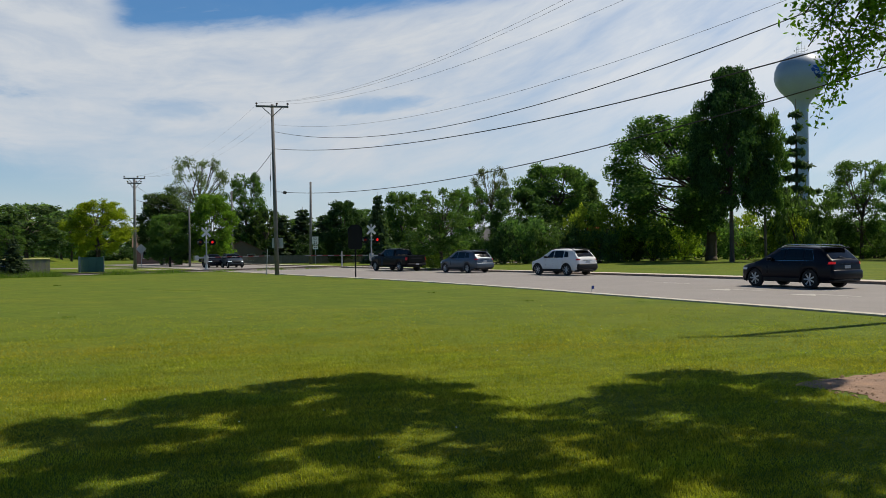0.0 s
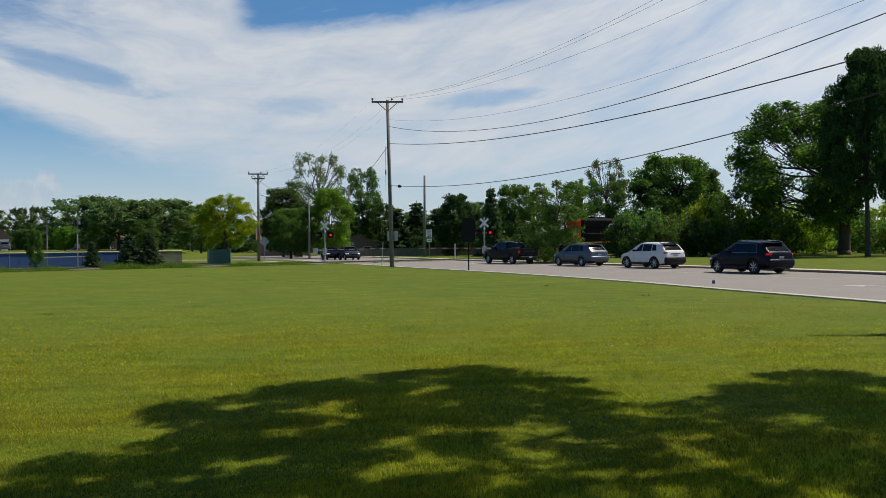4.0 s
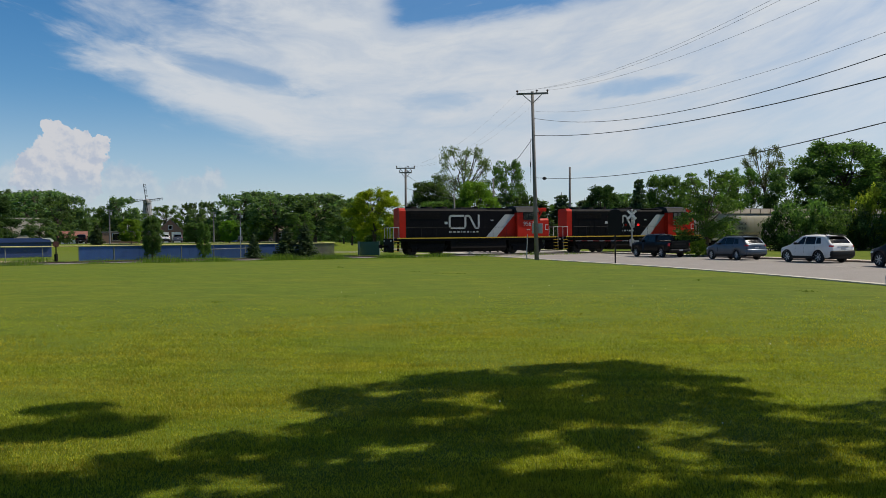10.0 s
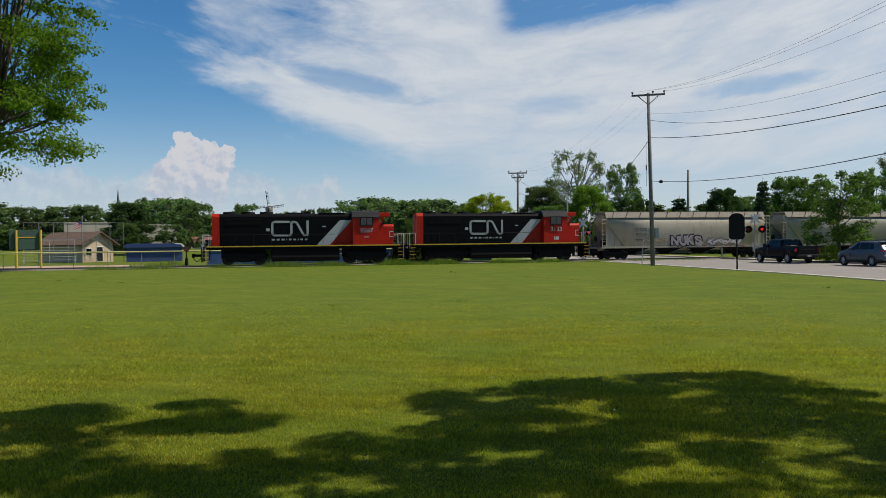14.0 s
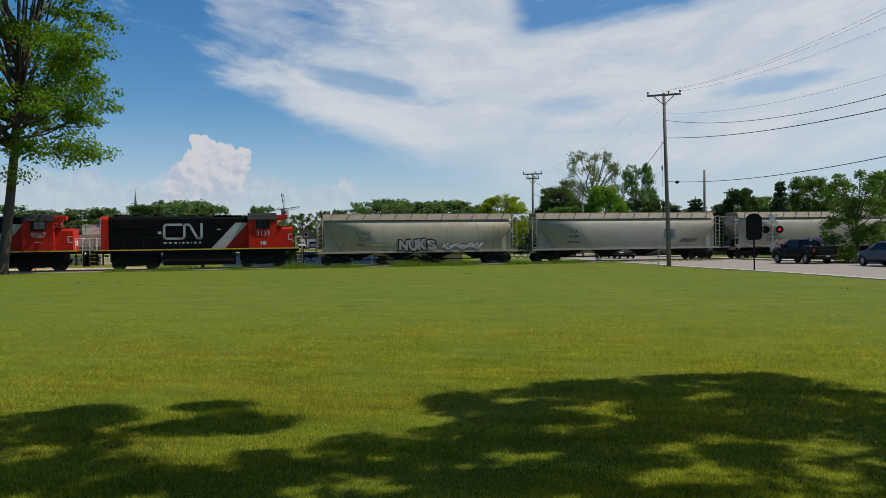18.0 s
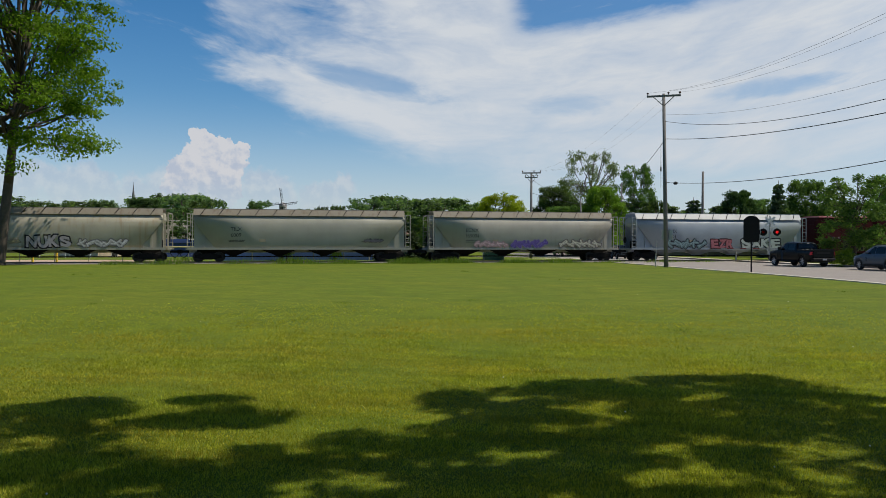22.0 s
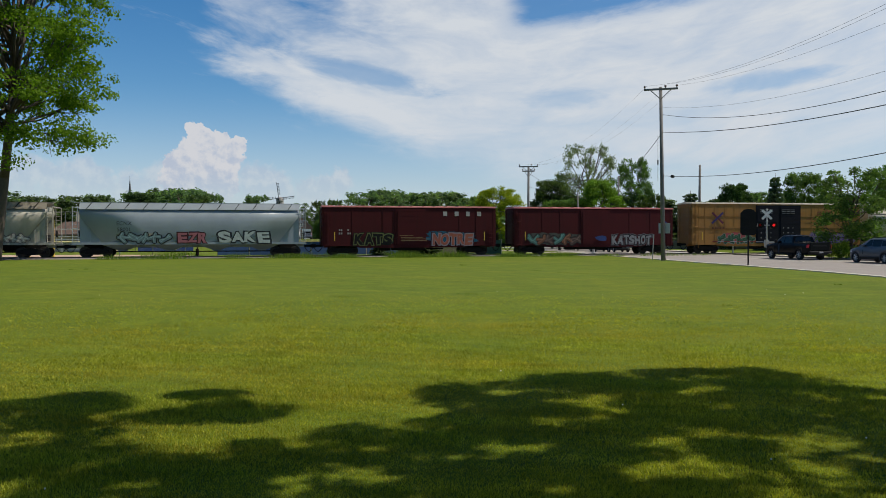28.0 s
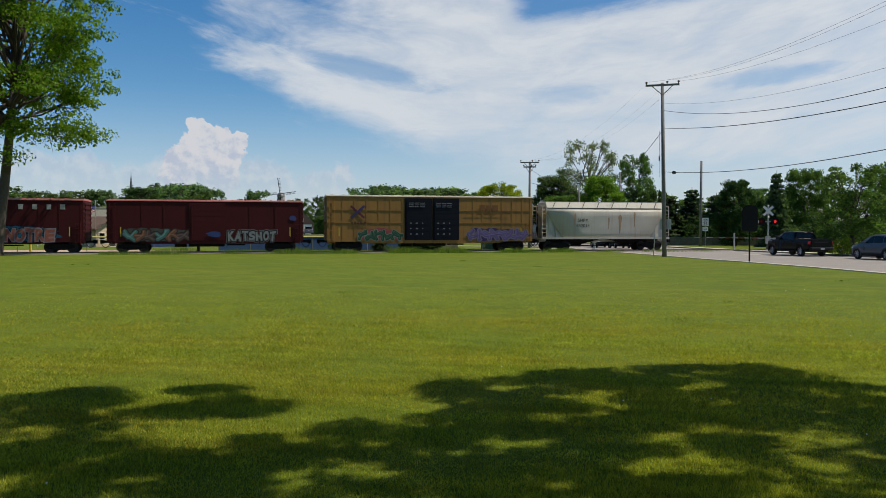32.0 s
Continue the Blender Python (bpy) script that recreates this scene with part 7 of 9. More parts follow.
def crossing_signal(m, label, arm_len, arm_turn, lit):
    """A mast with crossbuck, two flashing lamps and a lowered gate arm. Faces local -y."""
    e = thing("crossing_signal", m, label, "railway signal", "crossing signals")
    bm = BM()
    cyl(bm, (0, 0, 0), (0, 0, 4.45), 0.075, seg=12)
    cyl(bm, (0, 0, 4.45), (0, 0, 4.55), 0.09, 0.02, 12)
    part("mast", bm, M_GALV, e)
    bm = BM()
    box(bm, -0.28, 0.28, -0.28, 0.28, -0.05, 0.12, 0.03)
    cyl(bm, (0, 0, 0.1), (0, 0, 0.5), 0.17, 0.12, 12)
    part("base", bm, M_GALV, e)
    bm = BM()
    for s in (-1, 1):
        bmesh.ops.create_cube(bm, size=1.0, matrix=Matrix.Translation((0, -0.11 - 0.015 * s, 3.95)) @ Matrix.Rotation(radians(45 * s), 4, "Y") @ Matrix.Diagonal((1.22, 0.02, 0.23, 1)))
    part("crossbuck", bm, M_SIGNWHITE, e, "white crossed boards")
    bm = BM()
    box(bm, -0.85, 0.85, -0.06, 0.0, 2.88, 2.96)
    part("lamp_arm", bm, M_GALV, e)
    for k, x in enumerate((-0.62, 0.0 if False else 0.62)):
        bm = BM()
        cyl(bm, (x, -0.14, 2.92), (x, -0.12, 2.92), 0.36, seg=20)
        cyl(bm, (x, -0.42, 2.92), (x, -0.14, 2.92), 0.19, 0.19, 16, caps=False)
        back = part("lamp_background", bm, M_BLACK, e, "black round lamp background")
        bm = BM()
        cyl(bm, (x, -0.20, 2.92), (x, -0.16, 2.92), 0.13, seg=16)
        part("lens", bm, M_REDLIT if k == lit else M_REDLENS, back, "red lens")
    for x in (-0.62, 0.62):
        bm = BM()
        cyl(bm, (x, 0.10, 2.92), (x, 0.12, 2.92), 0.30, seg=20)
        back = part("lamp_background", bm, M_BLACK, e)
    bm = BM()
    cyl(bm, (-0.9, -0.1, 2.92), (-0.84, -0.1, 2.92), 0.16, seg=12)
    part("side_light", bm, M_GALV, e)
    bm = BM()
    ball(bm, (0.0, -0.25, 3.3), 0.12, 10)
    part("bell", bm, M_GALV, e)
    bm = BM()
    box(bm, -0.22, 0.22, 0.1, 0.5, 0.75, 1.5, 0.04)
    mech = part("gate_mechanism", bm, M_GALV, e)
    n = int(arm_len / 0.6)
    for i in range(n):
        bm = BM()
        box(bm, 0.35 + i * 0.6, 0.35 + i * 0.6 + 0.6, -0.02, 0.02, 1.26 + 0.006 * i, 1.345 + 0.006 * i)
        arm = part("gate_arm_band", bm, M_GATERED if i % 2 else M_GATEWHITE, mech, "red gate arm band" if i % 2 else "white gate arm band")
        arm.matrix_basis = pose(0, 0.3, 0, 0, 0, arm_turn)
    bm = BM()
    for s in (-1, 1):
        box(bm, -1.0, 0.25, s * 0.28 - 0.03, s * 0.28 + 0.03, 1.2, 1.34)
    box(bm, -1.25, -0.85, -0.34, 0.34, 1.0, 1.5, 0.03)
    arm = part("counterweight", bm, M_GALV, mech)
    arm.matrix_basis = pose(0, 0.3, 0, 0, 0, arm_turn)
    return e


crossing_signal(pose(*polar(-5.17, 83.0), 0, 0, 8), "railway crossing signal with crossbuck, red lamps and lowered gate", 6.6, 172, 1)
crossing_signal(pose(*polar(-16.67, 88.0), 0, 0, 22), "far railway crossing signal with crossbuck and lowered gate", 6.6, 8, 1)
# pair of lamps seen from behind on the far mast's road side: bell and cabinet by the track
e = thing("steel_post", pose(*polar(-7.3, 86.0), 0, 0, 40), "thin grey steel post by the crossing", "post")
bm = BM()
box(bm, -0.06, 0.06, -0.06, 0.06, 0, 1.8, 0.01)
part("body", bm, M_GALV, e)

# black target board on a thin post, seen from behind
e = thing("signal_backboard", pose(*polar(-6.33, 52.0), 0, 0, 8), "black signal backboard on a thin dark post", "signal")
bm = BM()
prism(bm, [(-0.46, 2.0), (-0.34, 1.86), (0.34, 1.86), (0.46, 2.0), (0.46, 3.22), (0.28, 3.42), (0.1, 3.48), (-0.1, 3.48), (-0.28, 3.42), (-0.46, 3.22)], -0.06, 0.06)
part("board", bm, M_BLACK, e)
bm = BM()
box(bm, -0.2, 0.2, 0.06, 0.28, 2.2, 3.2, 0.04)
part("housing", bm, M_BLACK, e)
bm = BM()
cyl(bm, (0, 0, -0.1), (0, 0, 1.9), 0.05, seg=10)
part("post", bm, M_BLACK, e)


def post_sign(name, az, d, turn, label, make):
    e = thing(name, pose(*polar(az, d), 0, 0, turn), label, "sign")
    bm = BM()
    box(bm, -0.035, 0.035, 0.0, 0.05, -0.1, 3.0)
    part("post", bm, M_GALV, e)
    make(e)
    return e


def speed_panel(e):
    bm = BM()
    box(bm, -0.42, 0.42, -0.03, -0.005, 2.75, 3.85, 0.008)
    p = part("panel", bm, M_SIGNWHITE, e)
    lettering("SPEED", 0, -0.034, 3.58, 0.2, M_STENCIL, p, "words")
    lettering("LIMIT", 0, -0.034, 3.36, 0.2, M_STENCIL, p, "words")
    lettering("25", 0, -0.034, 2.86, 0.55, M_STENCIL, p, "words")
    bm = BM()
    box(bm, -0.36, 0.36, -0.03, -0.005, 2.1, 2.6, 0.008)
    p = part("panel", bm, M_SIGNWHITE, e)
    bars(-0.22, -0.034, 2.3, [0.18, 0.18], 0.1, M_STENCIL, p)


post_sign("speed_limit_sign", -9.17, 111.0, 10, "white speed limit sign on a steel post", speed_panel)


def diamond_panel(e):
    bm = BM()
    prism(bm, [(0, 1.75), (0.68, 2.43), (0, 3.11), (-0.68, 2.43)], -0.03, -0.005)
    part("panel", bm, M_GALV, e, "grey back of a diamond sign")


post_sign("diamond_sign", -20.9, 112.0, 15, "diamond road sign seen from behind on its post", diamond_panel)
# low blue marker flag at the kerb
e = thing("marker_flag", pose(*polar(10.61, 30.4)), "small blue marker flag on a wire at the kerb", "flag")
bm = BM()
cyl(bm, (0, 0, 0), (0, 0, 0.3), 0.008, seg=5)
part("staff", bm, M_GALV, e)
bm = BM()
box(bm, 0.0, 0.1, -0.004, 0.004, 0.18, 0.30)
part("pennant", bm, material("blue_pennant", (0.05, 0.09, 0.40), 0.6), e)

# ---- road vehicles: local +x forward, +y left ----
def car_paint(name, rgb, metal=0.1, coat=0.06):
    return material(name, rgb, 0.35, metal=metal, vary=0.06, scale=2.0, coat=coat, spec=0.14)


M_GLASS = material("tinted_glass", (0.004, 0.005, 0.006), 0.08, vary=0.05, spec=0.28)
M_TRIM = material("black_trim", (0.012, 0.012, 0.013), 0.55, vary=0.15, spec=0.25)
M_CHROME = material("chrome", (0.65, 0.66, 0.68), 0.18, metal=1.0, vary=0.05)
M_ALLOY = material("alloy_wheel", (0.55, 0.56, 0.58), 0.45, metal=0.35, vary=0.1)
M_PLATE = material("plate_pale", (0.36, 0.38, 0.42), 0.5, vary=0.05)
M_HEADLAMP = glow("head_lamp", (0.85, 0.88, 0.9), 0.6)
M_LAMPOFF = material("clear_lamp", (0.6, 0.62, 0.65), 0.15, vary=0.05)
M_BRAKE = glow("brake_lamp", (0.55, 0.012, 0.012), 0.45)
PAINT_NAVY = car_paint("navy_black_paint", (0.005, 0.006, 0.013))
PAINT_BLACK = car_paint("black_car_paint", (0.004, 0.0045, 0.006))
PAINT_GREY = car_paint("blue_grey_paint", (0.10, 0.12, 0.15), 0.5)
PAINT_WHITE = car_paint("white_car_paint", (0.72, 0.73, 0.74), 0.0)
PAINT_SLATE = car_paint("dark_slate_paint", (0.045, 0.055, 0.065), 0.4)
WHEELS = {}


def wheel_meshes(r, w):
    if (r, w) not in WHEELS:
        bm = BM()
        bmesh.ops.create_cone(bm, cap_ends=False, segments=28, radius1=r * 0.985, radius2=r * 0.985, depth=w * 0.7, matrix=Matrix.Rotation(radians(90), 4, "X"))
        for s in (-1, 1):
            bmesh.ops.create_cone(bm, cap_ends=False, segments=28, radius1=r * 0.985, radius2=r * 0.70, depth=w * 0.15, matrix=Matrix.Translation((0, s * w * 0.425, 0)) @ Matrix.Rotation(radians(-90 * s), 4, "X"))
        bmesh.ops.remove_doubles(bm, verts=bm.verts[:], dist=0.004)
        bmesh.ops.recalc_face_normals(bm, faces=bm.faces[:])
        ty = bpy.data.meshes.new("tyre")
        bm.to_mesh(ty)
        bm.free()
        ty.materials.append(M_RUBBER)
        bm = BM()
        cyl(bm, (0, -w * 0.36, 0), (0, w * 0.30, 0), r * 0.71, seg=24)
        rim_back = bpy.data.meshes.new("rim_well")
        bm.to_mesh(rim_back)
        bm.free()
        rim_back.materials.append(M_TRIM)
        bm = BM()
        for k in range(7):
            for q in (-0.13, 0.13):
                a = k * 2 * math.pi / 7
                c, s = math.cos(a + q), math.sin(a + q)
                cyl(bm, (0.08 * c * r, w * 0.40, 0.08 * s * r), (0.69 * r * math.cos(a + q * 0.6), w * 0.36, 0.69 * r * math.sin(a + q * 0.6)), r * 0.055, r * 0.048, 6)
        cyl(bm, (0, w * 0.33, 0), (0, w * 0.43, 0), r * 0.16, seg=12)
        bmesh.ops.create_cone(bm, cap_ends=False, segments=24, radius1=r * 0.72, radius2=r * 0.67, depth=w * 0.14, matrix=Matrix.Translation((0, w * 0.37, 0)) @ Matrix.Rotation(radians(-90), 4, "X"))
        sp = bpy.data.meshes.new("rim")
        bm.to_mesh(sp)
        bm.free()
        sp.materials.append(M_ALLOY)
        WHEELS[(r, w)] = (ty, rim_back, sp)
    return WHEELS[(r, w)]


def add_wheels(e, front, rear, track_w, r, w=0.23):
    ty, well, sp = wheel_meshes(r, w)
    for x in (front, rear):
        for s in (-1, 1):
            hub = shared("wheel", ty, e, pose(x, s * (track_w - w / 2), r, 0, 0, 0 if s > 0 else 180))
            shared("rim_well", well, hub)
            shared("rim", sp, hub)


class Body:
    """A car body as sections along its length: half sections from the sill over the waist and the roof."""

    def __init__(self, xr, xf, hw, belt, top, wide, arches, r, sill=0.30, roof_half=0.74):
        self.xr, self.xf, self.hw, self.belt, self.r, self.sill, self.roof_half = xr, xf, hw, belt, r, sill, roof_half
        self.top, self.wide, self.arches = top, wide, arches
        self.H = max(z for _, z in top)

    def ztop(self, x):
        return float(np.interp(x, [p[0] for p in self.top], [p[1] for p in self.top]))

    def section(self, x):
        w = self.hw * float(np.interp(x, [p[0] for p in self.wide], [p[1] for p in self.wide]))
        zt = self.ztop(x)
        zb = self.sill + 0.16 * max(0.0, (abs(x - (self.xr + self.xf) / 2) - (self.xf - self.xr) / 2 + 0.5) / 0.5) ** 2
        for cx in self.arches:
            q = abs(x - cx)
            if q < self.r * 1.17:
                zb = max(zb, self.r * 0.9 + math.sqrt((self.r * 1.17) ** 2 - q * q))
        belt = min(self.belt, zt - 0.05)
        f = max(0.0, (zt - self.belt) / (self.H - self.belt))
        hb = w - 0.055
        hr = hb + (self.hw * self.roof_half - hb) * min(1.0, f) if f > 0 else hb - 0.03
        top_edge = zt - 0.035 - 0.02 * min(1, f)
        return [(0.90 * w, zb), (0.975 * w, zb + 0.05), (w, max(zb + 0.07, 0.60)), (w * 0.992, max(zb + 0.09, belt - 0.16)), (hb, max(zb + 0.11, belt)),
                (hb + (hr - hb) * 0.44, belt + (top_edge - belt) * 0.5), (hr, max(top_edge, belt + 0.004)), (hr - 0.10, zt - 0.008), (hr * 0.45, zt + 0.012), (0.0, zt + 0.016)]

    def side(self, x, v):
        """A point on the side glass plane: v from belt (0) to roof edge (1)."""
        a, m, b = self.section(x)[4:7]
        p, q, k = (a, m, v * 2) if v < 0.5 else (m, b, v * 2 - 1)
        return p[0] + (q[0] - p[0]) * k, p[1] + (q[1] - p[1]) * k

    def mesh(self):
        xs = set(np.linspace(self.xr, self.xf, 40)) | {p[0] for p in self.top}
        for cx in self.arches:
            xs |= {cx + self.r * 1.17 * math.sin(t) for t in np.linspace(-math.pi / 2, math.pi / 2, 15)} | {cx - self.r * 1.18, cx + self.r * 1.18}
        xs = sorted(x for x in xs if self.xr <= x <= self.xf)
        bm = BM()
        rows = []
        for x in xs:
            h = self.section(x)
            rows.append([bm.verts.new((x, -y, z)) for y, z in h[:-1]] + [bm.verts.new((x, 0, h[-1][1]))] + [bm.verts.new((x, y, z)) for y, z in h[-2::-1]])
        for a, b in zip(rows, rows[1:]):
            for i in range(len(a) - 1):
                bm.faces.new((a[i], a[i + 1], b[i + 1], b[i]))
        bm.faces.new(rows[0])
        bm.faces.new(rows[-1][::-1])
        bmesh.ops.recalc_face_normals(bm, faces=bm.faces[:])
        return bm

    def side_piece(self, e, name, mat, bottom, roof, v0, v1, out=0.008, label=""):
        """A pane or strip on each side between two ends; bottom and roof are (rear x, front x) at v0 and v1."""
        for s in (-1, 1):
            bm = BM()
            g = []
            for j in range(4):
                k = j / 3
                v = v0 + (v1 - v0) * k
                xa, xb = bottom[0] + (roof[0] - bottom[0]) * k, bottom[1] + (roof[1] - bottom[1]) * k
                g.append([(xa + (xb - xa) * i / 6, v) for i in range(7)])
            sheets = []
            for o in (out, -0.02):
                sheets.append([[bm.verts.new((x, s * (self.side(x, v)[0] + o), self.side(x, v)[1])) for x, v in row] for row in g])
            self.close(bm, sheets)
            part(name, bm, mat, e, label)

    def close(self, bm, sheets):
        for sh in sheets:
            for r0, r1 in zip(sh, sh[1:]):
                for i in range(len(r0) - 1):
                    bm.faces.new((r0[i], r0[i + 1], r1[i + 1], r1[i]))
        a, b = sheets
        for i in range(len(a[0]) - 1):
            bm.faces.new((a[0][i], b[0][i], b[0][i + 1], a[0][i + 1]))
            bm.faces.new((a[-1][i], a[-1][i + 1], b[-1][i + 1], b[-1][i]))
        for i in range(len(a) - 1):
            bm.faces.new((a[i][0], a[i + 1][0], b[i + 1][0], b[i][0]))
            bm.faces.new((a[i][-1], b[i][-1], b[i + 1][-1], a[i + 1][-1]))
        bmesh.ops.recalc_face_normals(bm, faces=bm.faces[:])

    def top_piece(self, e, name, mat, x0, x1, margin=0.10, out=(0.0, 0.012), n=7, label=""):
        """A pane on the sloping top between two places along the length."""
        bm = BM()
        sheets = []
        for o in (1.0, -1.5):
            sh = []
            for k in range(n):
                x = x0 + (x1 - x0) * k / (n - 1)
                h = self.section(x)
                half = h[6][0] - margin
                ys = [p[0] for p in h[6:]][::-1]
                zs = [p[1] for p in h[6:]][::-1]
                sh.append([bm.verts.new((x + out[0] * o, y, float(np.interp(abs(y), ys, zs)) + out[1] * o)) for y in np.linspace(-half, half, 9)])
            sheets.append(sh)
        self.close(bm, sheets)
        return part(name, bm, mat, e, label)


def lamp(e, name, body, x0, x1, z0, z1, s, mat, label):
    """A lamp that wraps round the corner of the body."""
    bm = BM()
    sheets = []
    for o in (0.014, -0.03):
        sh = []
        for x in np.linspace(x0, x1, 6):
            h = body.section(x)[1:7]
            row = []
            for z in (z0, (z0 + z1) / 2, z1):
                y = float(np.interp(z, [p[1] for p in h], [p[0] for p in h]))
                row.append(bm.verts.new((x + math.copysign(o, x) * 0.8, s * (y + o), z)))
            sh.append(row)
        sheets.append(sh)
    body.close(bm, sheets)
    return part(name, bm, mat, e, label)


def seams(e, body, xs, z0, top):
    for x in xs:
        bm = BM()
        for s in (-1, 1):
            h = body.section(x)[2:5]
            pts = [(y, z) for y, z in h]
            for (ya, za), (yb, zb) in zip(pts, pts[1:]):
                a = [bm.verts.new((x - 0.004, s * (ya + 0.002), za)), bm.verts.new((x + 0.004, s * (ya + 0.002), za)), bm.verts.new((x + 0.004, s * (yb + 0.002), zb)), bm.verts.new((x - 0.004, s * (yb + 0.002), zb))]
                bm.faces.new(a)
        part("door_seam", bm, M_TRIM, e)


def suv(label, paint, L=4.62, W=1.86, H=1.67, wb=2.70, r=0.36, cladding=True, rails="", brake=False, lamps_on=False, trim=None, group="cars on the road"):
    e = thing("suv", Matrix.Identity(4), label, "car", group)
    hw = W / 2
    xr, xf = -L / 2, L / 2
    ax_f = wb / 2 + 0.06
    ax_r = ax_f - wb
    belt = H * 0.635
    top = [(xr, 0.80), (xr + 0.03, 1.00), (xr + 0.09, belt + 0.06), (xr + 0.16, belt + 0.10), (xr + 0.50, H - 0.17), (xr + 0.56, H - 0.11), (xr + 0.85, H - 0.06), (xr + 1.5, H - 0.01), (xr + 2.1, H), (xf - 2.2, H - 0.015), (xf - 1.92, H - 0.08), (xf - 1.16, belt + 0.07), (xf - 1.05, belt + 0.03), (xf - 0.6, 1.0), (xf - 0.25, 0.93), (xf - 0.08, 0.84), (xf, 0.70)]
    wide = [(xr, 0.82), (xr + 0.06, 0.90), (xr + 0.25, 0.965), (xr + 0.7, 1.0), (xf - 1.0, 1.0), (xf - 0.5, 0.965), (xf - 0.22, 0.88), (xf - 0.08, 0.76), (xf, 0.62)]
    body = Body(xr, xf, hw, belt, top, wide, (ax_r, ax_f), r)
    part("body", body.mesh(), paint, e, smooth=True)
    # panes: front door, rear door, quarter
    body.side_piece(e, "side_window", M_GLASS, (-0.06, xf - 1.66), (-0.08, xf - 2.16), 0.10, 0.90)
    body.side_piece(e, "side_window", M_GLASS, (-0.98, -0.12), (-0.95, -0.14), 0.10, 0.90)
    body.side_piece(e, "side_window", M_GLASS, (xr + 0.84, -1.04), (xr + 0.98, -1.02), 0.16, 0.86)
    if trim:
        for v in (0.06, 0.92):
            x0, x1 = (xr + 0.80, xf - 1.62) if v < 0.5 else (xr + 0.95, xf - 2.14)
            body.side_piece(e, "window_trim", M_CHROME, (x0, x1), (x0 + 0.01, x1 - 0.02), v - 0.006, v + 0.008, 0.012)
        body.side_piece(e, "window_trim", M_CHROME, (xr + 0.80, xr + 0.81), (xr + 0.96, xr + 0.97), 0.08, 0.92, 0.013)
    body.top_piece(e, "rear_window", M_GLASS, xr + 0.165, xr + 0.505, 0.13, (-0.012, 0.006))
    body.top_piece(e, "windscreen", M_GLASS, xf - 1.18, xf - 1.90, 0.05, (0.006, 0.012))
    bm = BM()
    box(bm, xr + 0.36, xr + 0.74, -hw * 0.66, hw * 0.66, H - 0.095, H - 0.055, 0.016)
    part("spoiler", bm, M_TRIM if paint is PAINT_WHITE else paint, e)
    low = M_TRIM if cladding else paint
    bm = BM()
    box(bm, ax_r + r * 1.16, ax_f - r * 1.16, -hw + 0.012, hw - 0.012, 0.255, 0.43, 0.03)
    part("sill", bm, M_TRIM, e)
    for name, x0, x1, z0, z1, w0, m in (("rear_bumper", xr - 0.06, xr + 0.22, 0.38, 0.76, 0.08, low), ("rear_valance", xr - 0.02, xr + 0.3, 0.28, 0.46, 0.14, M_TRIM), ("front_bumper", xf - 0.26, xf + 0.01, 0.28, 0.52, 0.27, low)):
        bm = BM()
        box(bm, x0, x1, -hw + w0, hw - w0, z0, z1, 0.09)
        part(name, bm, m, e, smooth=True)
    bm = BM()
    box(bm, xf - 0.10, xf + 0.012, -0.42, 0.42, 0.56, 0.74, 0.03)
    part("grille", bm, M_TRIM, e)
    for s in (-1, 1):
        for cx in (ax_r, ax_f):
            bm = BM()
            ar = [(cx + r * 1.15 * math.cos(t), r * 0.9 + r * 1.15 * math.sin(t)) for t in np.linspace(-0.25, math.pi + 0.25, 15)]
            outer = [(cx + (x - cx) * (1.15 if cladding else 1.05), r * 0.9 + (z - r * 0.9) * (1.15 if cladding else 1.05)) for x, z in ar]
            prism(bm, ar + outer[::-1], s * hw * 0.985 - 0.05, s * hw * 0.985 + (0.022 if cladding else 0.012))
            part("wheel_arch", bm, M_TRIM if cladding else paint, e)
        lamp(e, "tail_lamp", body, xr + 0.02, xr + 0.20, 0.97, 1.06, s, M_BRAKE if brake else M_TAIL, "red tail lamp")
        lamp(e, "head_lamp", body, xf - 0.52, xf - 0.05, 0.72, 0.80, s, M_HEADLAMP if lamps_on else M_LAMPOFF, "clear head lamp")
        bm = BM()
        box(bm, xf - 1.80, xf - 1.66, s * (hw + 0.05) - 0.11, s * (hw + 0.05) + 0.10, belt + 0.03, belt + 0.17, 0.04)
        part("mirror", bm, M_TRIM if cladding else paint, e)
        for x in (0.05, -0.95):
            bm = BM()
            box(bm, x - 0.09, x + 0.09, s * hw - 0.03, s * hw + 0.018, belt - 0.12, belt - 0.09, 0.01)
            part("door_handle", bm, paint, e)
        if rails:
            h1 = hw * 0.70
            bm = BM()
            limb(bm, [Vector((xr + 0.62, s * h1, H - 0.05)), Vector((xr + 0.78, s * h1, H + 0.02)), Vector((xr + 1.6, s * h1, H + 0.055)), Vector((xf - 2.35, s * h1, H + 0.045)), Vector((xf - 2.12, s * h1, H - 0.04))], 0.02, 0.02, 6)
            part("roof_rail", bm, M_CHROME if rails == "chrome" else M_TRIM, e)
    seams(e, body, (-0.09, -1.0, xf - 1.66), 0.45, belt)
    bm = BM()
    box(bm, xr - 0.005, xr + 0.06, -0.16, 0.16, 0.80, 0.92)
    part("number_plate", bm, M_PLATE, e)
    bm = BM()
    box(bm, xr + 0.005, xr + 0.06, -0.40, 0.40, 0.955, 0.985)
    part("hatch_trim", bm, M_TRIM, e)
    bm = BM()
    cyl(bm, (xr + 0.12, -0.05, belt + 0.12), (xr + 0.18, 0.28, belt + 0.20), 0.012, seg=5)
    part("wiper", bm, M_TRIM, e)
    bm = BM()
